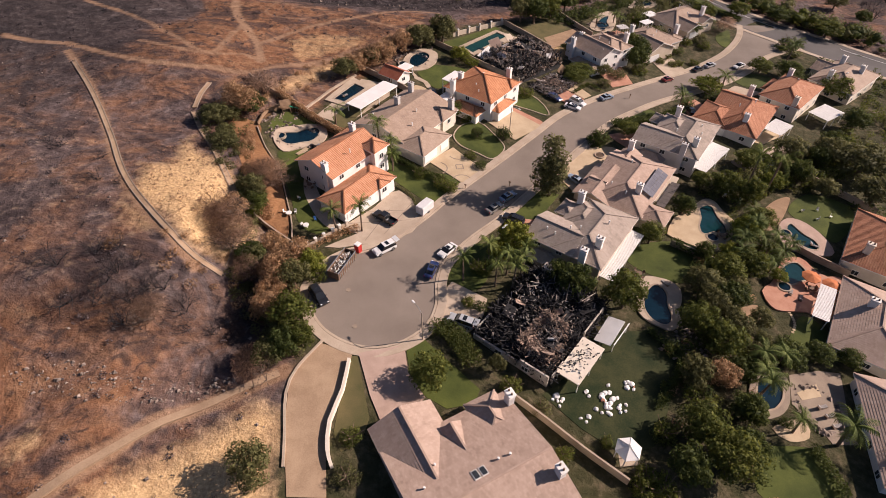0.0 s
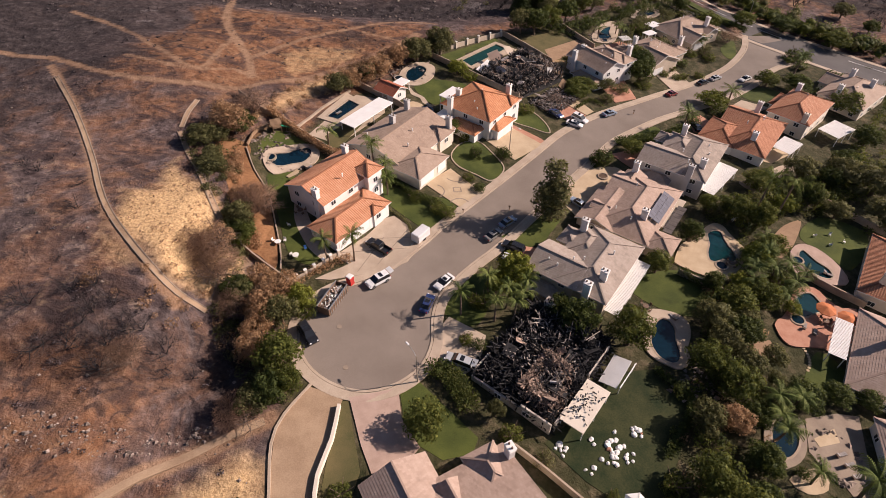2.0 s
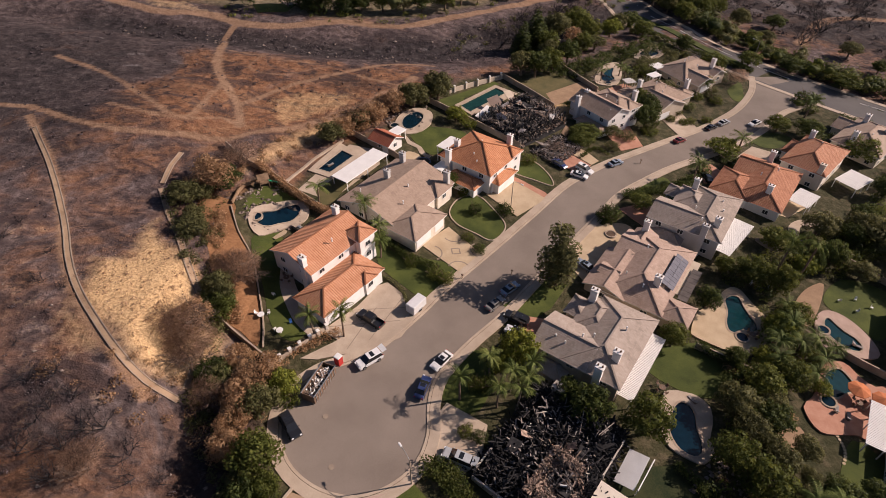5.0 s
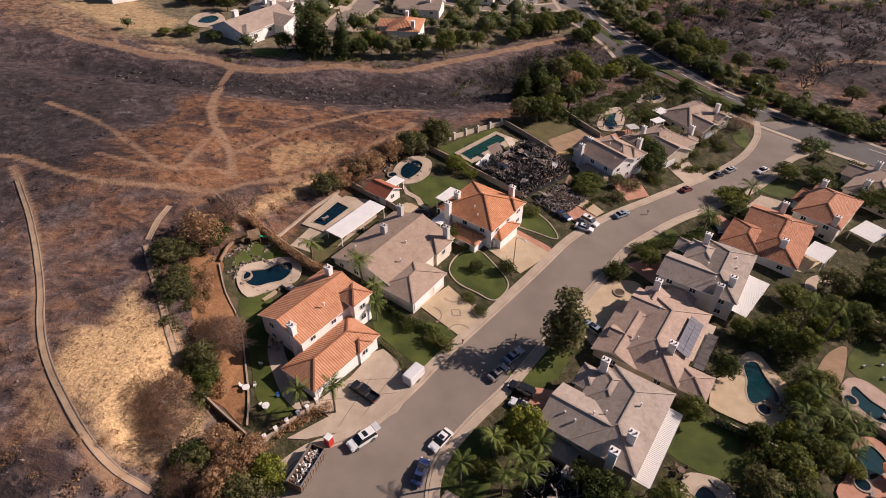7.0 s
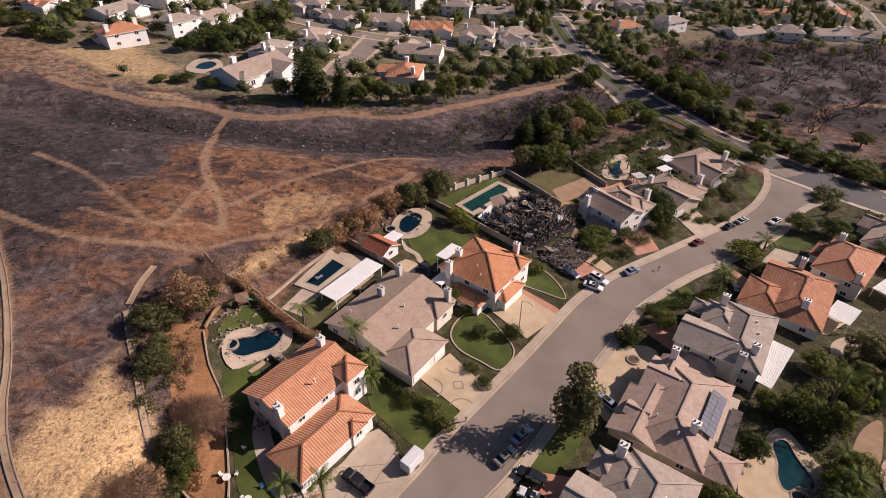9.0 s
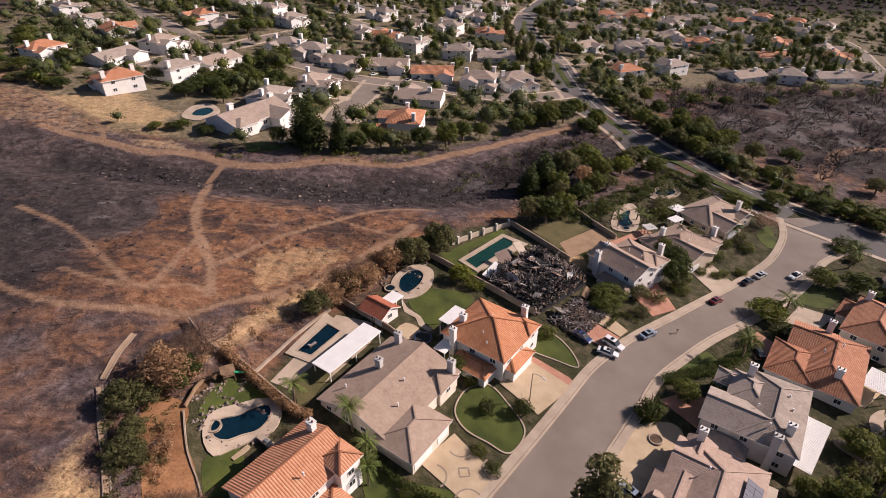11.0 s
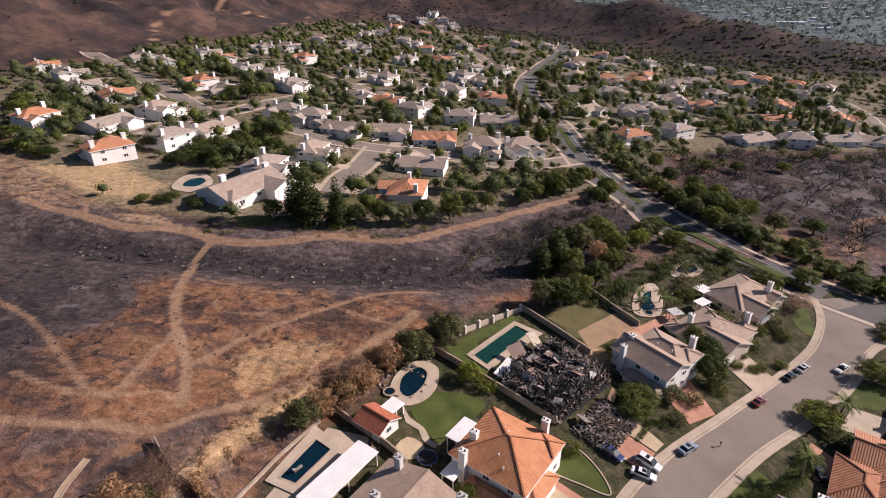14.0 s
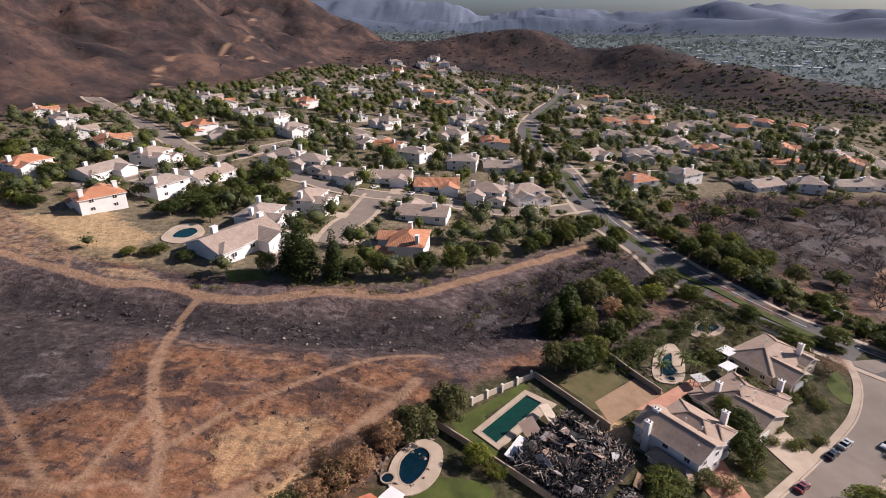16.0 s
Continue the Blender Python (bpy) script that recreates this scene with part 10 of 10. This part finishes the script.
# ---- smaller things of the gardens and kerbs ----
def spa(x, y, r, mat, water, label):
    """A round spa: raised rim and water."""
    t = thing("spa", label, "spa", x, y, 0)
    bm = bmesh.new()
    n = 24
    for k in range(n):
        a = 2 * math.pi * (k + 0.5) / n
        box(bm, r * math.cos(a), r * math.sin(a), 0.28, 0.34, 2 * math.pi * r / n * 0.94, 0.5, math.degrees(a))
    part("rim", bm, mat, t)
    bm = bmesh.new()
    bmesh.ops.create_circle(bm, cap_ends=True, segments=24, radius=r - 0.1, matrix=pose(0, 0, 0.42))
    part("water", bm, water, t)


for _x, _y, _r in ((52.4, 94.9, 1.25), (70.2, 99.4, 1.2), (63.7, 82.0, 1.3), (-48.8, 113.0, 1.3), (-25.1, 159.8, 1.3), (41.6, 204.2, 1.1)):
    spa(_x, _y, _r, M_BLOCK, M_WATER, "round raised spa with stone rim by a pool")


def pillar(x, y, h, ang, group):
    t = thing("wall_pillar", "pale stucco pillar with a flat cap on a garden wall", "pillar", x, y, ang, group)
    part("shaft", boxes((0, 0, h / 2, 0.5, 0.5, h)), M_STUCCO, t)
    part("cap", boxes((0, 0, h + 0.06, 0.66, 0.66, 0.14), bevel=0.03), M_STUCCO_W, t)


for _x, _y in ((-34.5, 76.3), (-33.3, 77.7), (-32, 79.3), (-30.7, 80.9), (-29.3, 82.6), (-28.2, 83.9), (-27, 85.5)):
    pillar(_x, _y, 1.4, 40, "pillars of a garden wall")
for _x, _y in ((-9.7, 184.6), (-6.2, 187.9), (-2.6, 190.9), (1.2, 194.3), (4.9, 197.8)):
    pillar(_x, _y, 2.2, 42, "pillars of a rear wall")


def parasol(x, y, mat, label):
    t = thing("garden_umbrella", label, "umbrella", x, y, 0)
    bm = bmesh.new()
    tube(bm, (0, 0, 0), (0, 0, 2.7), 0.04, 0.035, 6)
    part("pole", bm, M_WOOD, t)
    bm = bmesh.new()
    rim = [bm.verts.new((1.9 * math.cos(k * math.pi / 4), 1.9 * math.sin(k * math.pi / 4), 2.2)) for k in range(8)]
    low = [bm.verts.new((1.9 * math.cos(k * math.pi / 4), 1.9 * math.sin(k * math.pi / 4), 2.05)) for k in range(8)]
    top = bm.verts.new((0, 0, 2.8))
    for k in range(8):
        bm.faces.new((rim[k], rim[(k + 1) % 8], top))
        bm.faces.new((low[k], low[(k + 1) % 8], rim[(k + 1) % 8], rim[k]))
    part("canopy", bm, mat, t)
    part("base", boxes((0, 0, 0.06, 0.6, 0.6, 0.12), bevel=0.03), M_CONC_D, t)


M_CLOTH_O = surf("orange_cloth", (0.42, 0.13, 0.05), (0.55, 0.2, 0.08), 0.8, 12, 0.9, 0.0)
M_CLOTH_B = surf("blue_plastic", (0.03, 0.09, 0.26), (0.05, 0.14, 0.36), 0.8, 12, 0.5, 0.0)
parasol(69.3, 84.0, M_CLOTH_O, "orange cloth garden umbrella over a salmon terrace")
parasol(72.8, 82.2, M_CLOTH_O, "orange cloth garden umbrella over a salmon terrace")


def mailbox(x, y, ang):
    t = thing("mailbox", "dark kerbside mailbox on a wooden post", "mailbox", x, y, ang, "kerbside mailboxes")
    part("post", boxes((0, 0, 0.5, 0.12, 0.12, 1.2)), M_WOOD, t)
    part("box", boxes((0, 0, 1.2, 0.26, 0.5, 0.3), bevel=0.05), M_BROWN, t)


for _p in ((7.3, 105.5, 57), (19.3, 116.4, 57), (43.6, 155.1, 45), (-3.0, 102.5, 57)):
    mailbox(*_p)


def round_table(x, y, mat, label):
    t = thing("round_table", label, "table", x, y, 0)
    bm = bmesh.new()
    tube(bm, (0, 0, 0.7), (0, 0, 0.76), 0.65, 0.65, 16)
    part("tabletop", bm, mat, t)
    bm = bmesh.new()
    tube(bm, (0, 0, 0), (0, 0, 0.72), 0.06, 0.06, 8)
    part("stem", bm, mat, t)
    bm = bmesh.new()
    tube(bm, (0, 0, 0), (0, 0, 0.05), 0.32, 0.28, 12)
    part("foot", bm, mat, t)


round_table(-39.5, 86.7, M_TRIM, "white round plastic table on a lawn")
round_table(-35.1, 83.6, M_TRIM, "white round plastic table near a wall")


def plastic_chair(x, y, ang, mat, label):
    t = thing("garden_chair", label, "chair", x, y, ang, "loose garden chairs")
    part("seat", boxes((0, 0, 0.42, 0.5, 0.5, 0.06), bevel=0.02), mat, t)
    part("backrest", boxes((0, 0.25, 0.72, 0.5, 0.06, 0.6), bevel=0.02), mat, t)
    for sx in (-0.2, 0.2):
        for sy in (-0.2, 0.2):
            part("leg", boxes((sx, sy, 0.2, 0.06, 0.06, 0.44)), mat, t)


for _k, (_x, _y) in enumerate(((-38.4, 87.6), (-40.6, 87.2), (-38.9, 92.3), (-36.2, 84.0), (59.5, 111.0), (61.0, 112.6), (63.2, 110.2), (77.6, 108.6), (80.2, 106.0), (81.5, 109.5), (84.0, 107.5))):
    plastic_chair(_x, _y, _k * 77, M_TRIM, "white plastic garden chair on a lawn")
plastic_chair(-33.8, 86.0, 30, M_CLOTH_B, "blue plastic garden chair on a lawn")

_t = thing("barbecue_island", "stone barbecue island beside a pool", "barbecue", -39.3, 111.8, -33)
part("base", boxes((0, 0, 0.45, 3.2, 1.0, 0.95), bevel=0.03), M_ROCK, _t)
part("worktop", boxes((0, 0, 0.96, 3.4, 1.2, 0.08), bevel=0.02), M_CONC, _t)
part("grill", boxes((0.4, 0, 1.1, 0.9, 0.7, 0.25), bevel=0.08), M_METAL, _t)
_t = thing("air_conditioner", "grey air-conditioning unit beside a house wall", "air conditioner", 37.9, 97.8, -31)
part("cabinet", boxes((0, 0, 0.45, 0.9, 0.9, 0.9), bevel=0.04), M_METAL, _t)
part("fan_grille", boxes(*[(0, k * 0.1, 0.92, 0.7, 0.03, 0.03) for k in range(-3, 4)]), M_BROWN, _t)

# round stepping stones through a small lawn
_t = thing("stepping_stones", "pale stepping stones curving across a lawn", "stepping stones", 61.8, 72.5, 0, "", None, "structure")
for _k in range(9):
    _u = _k / 8
    _x, _y = 62.4 + 0.5 * math.sin(_u * 2.6) - 1.4 * _u ** 2, 75.2 - 5.0 * _u
    bm = bmesh.new()
    tube(bm, (_x - 61.8, _y - 72.5, Z(_x, _y) - Z(61.8, 72.5) + 0.02), (_x - 61.8, _y - 72.5, Z(_x, _y) - Z(61.8, 72.5) + 0.12), 0.3, 0.28, 9)
    part("stone", bm, M_SAND, _t)

# boulders that edge the dark pools
for _cx, _cy, _rx, _ry, _n, _s in ((-45.6, 114.6, 5.4, 4.4, 46, 301), (59.6, 53.6, 3.4, 4.4, 46, 302), (-22.5, 163.0, 4.6, 4.6, 40, 303), (40.5, 206.5, 3.6, 3.4, 30, 304)):
    _rg = np.random.default_rng(_s)
    _a = _rg.uniform(0, 2 * math.pi, _n)
    _p = np.stack([_cx + _rx * np.cos(_a) * _rg.uniform(0.92, 1.15, _n), _cy + _ry * np.sin(_a) * _rg.uniform(0.92, 1.15, _n)], 1)
    pebbles("boulders", _p, _rg.uniform(0.3, 0.75, _n), M_ROCK, "rounded boulders round a garden pool", _s)

# ---- take away the patterns that were copied ----
for _q in [p for ps in PROTO.values() for p in ps]:
    for _o in (*_q.children_recursive, _q):
        bpy.data.objects.remove(_o)
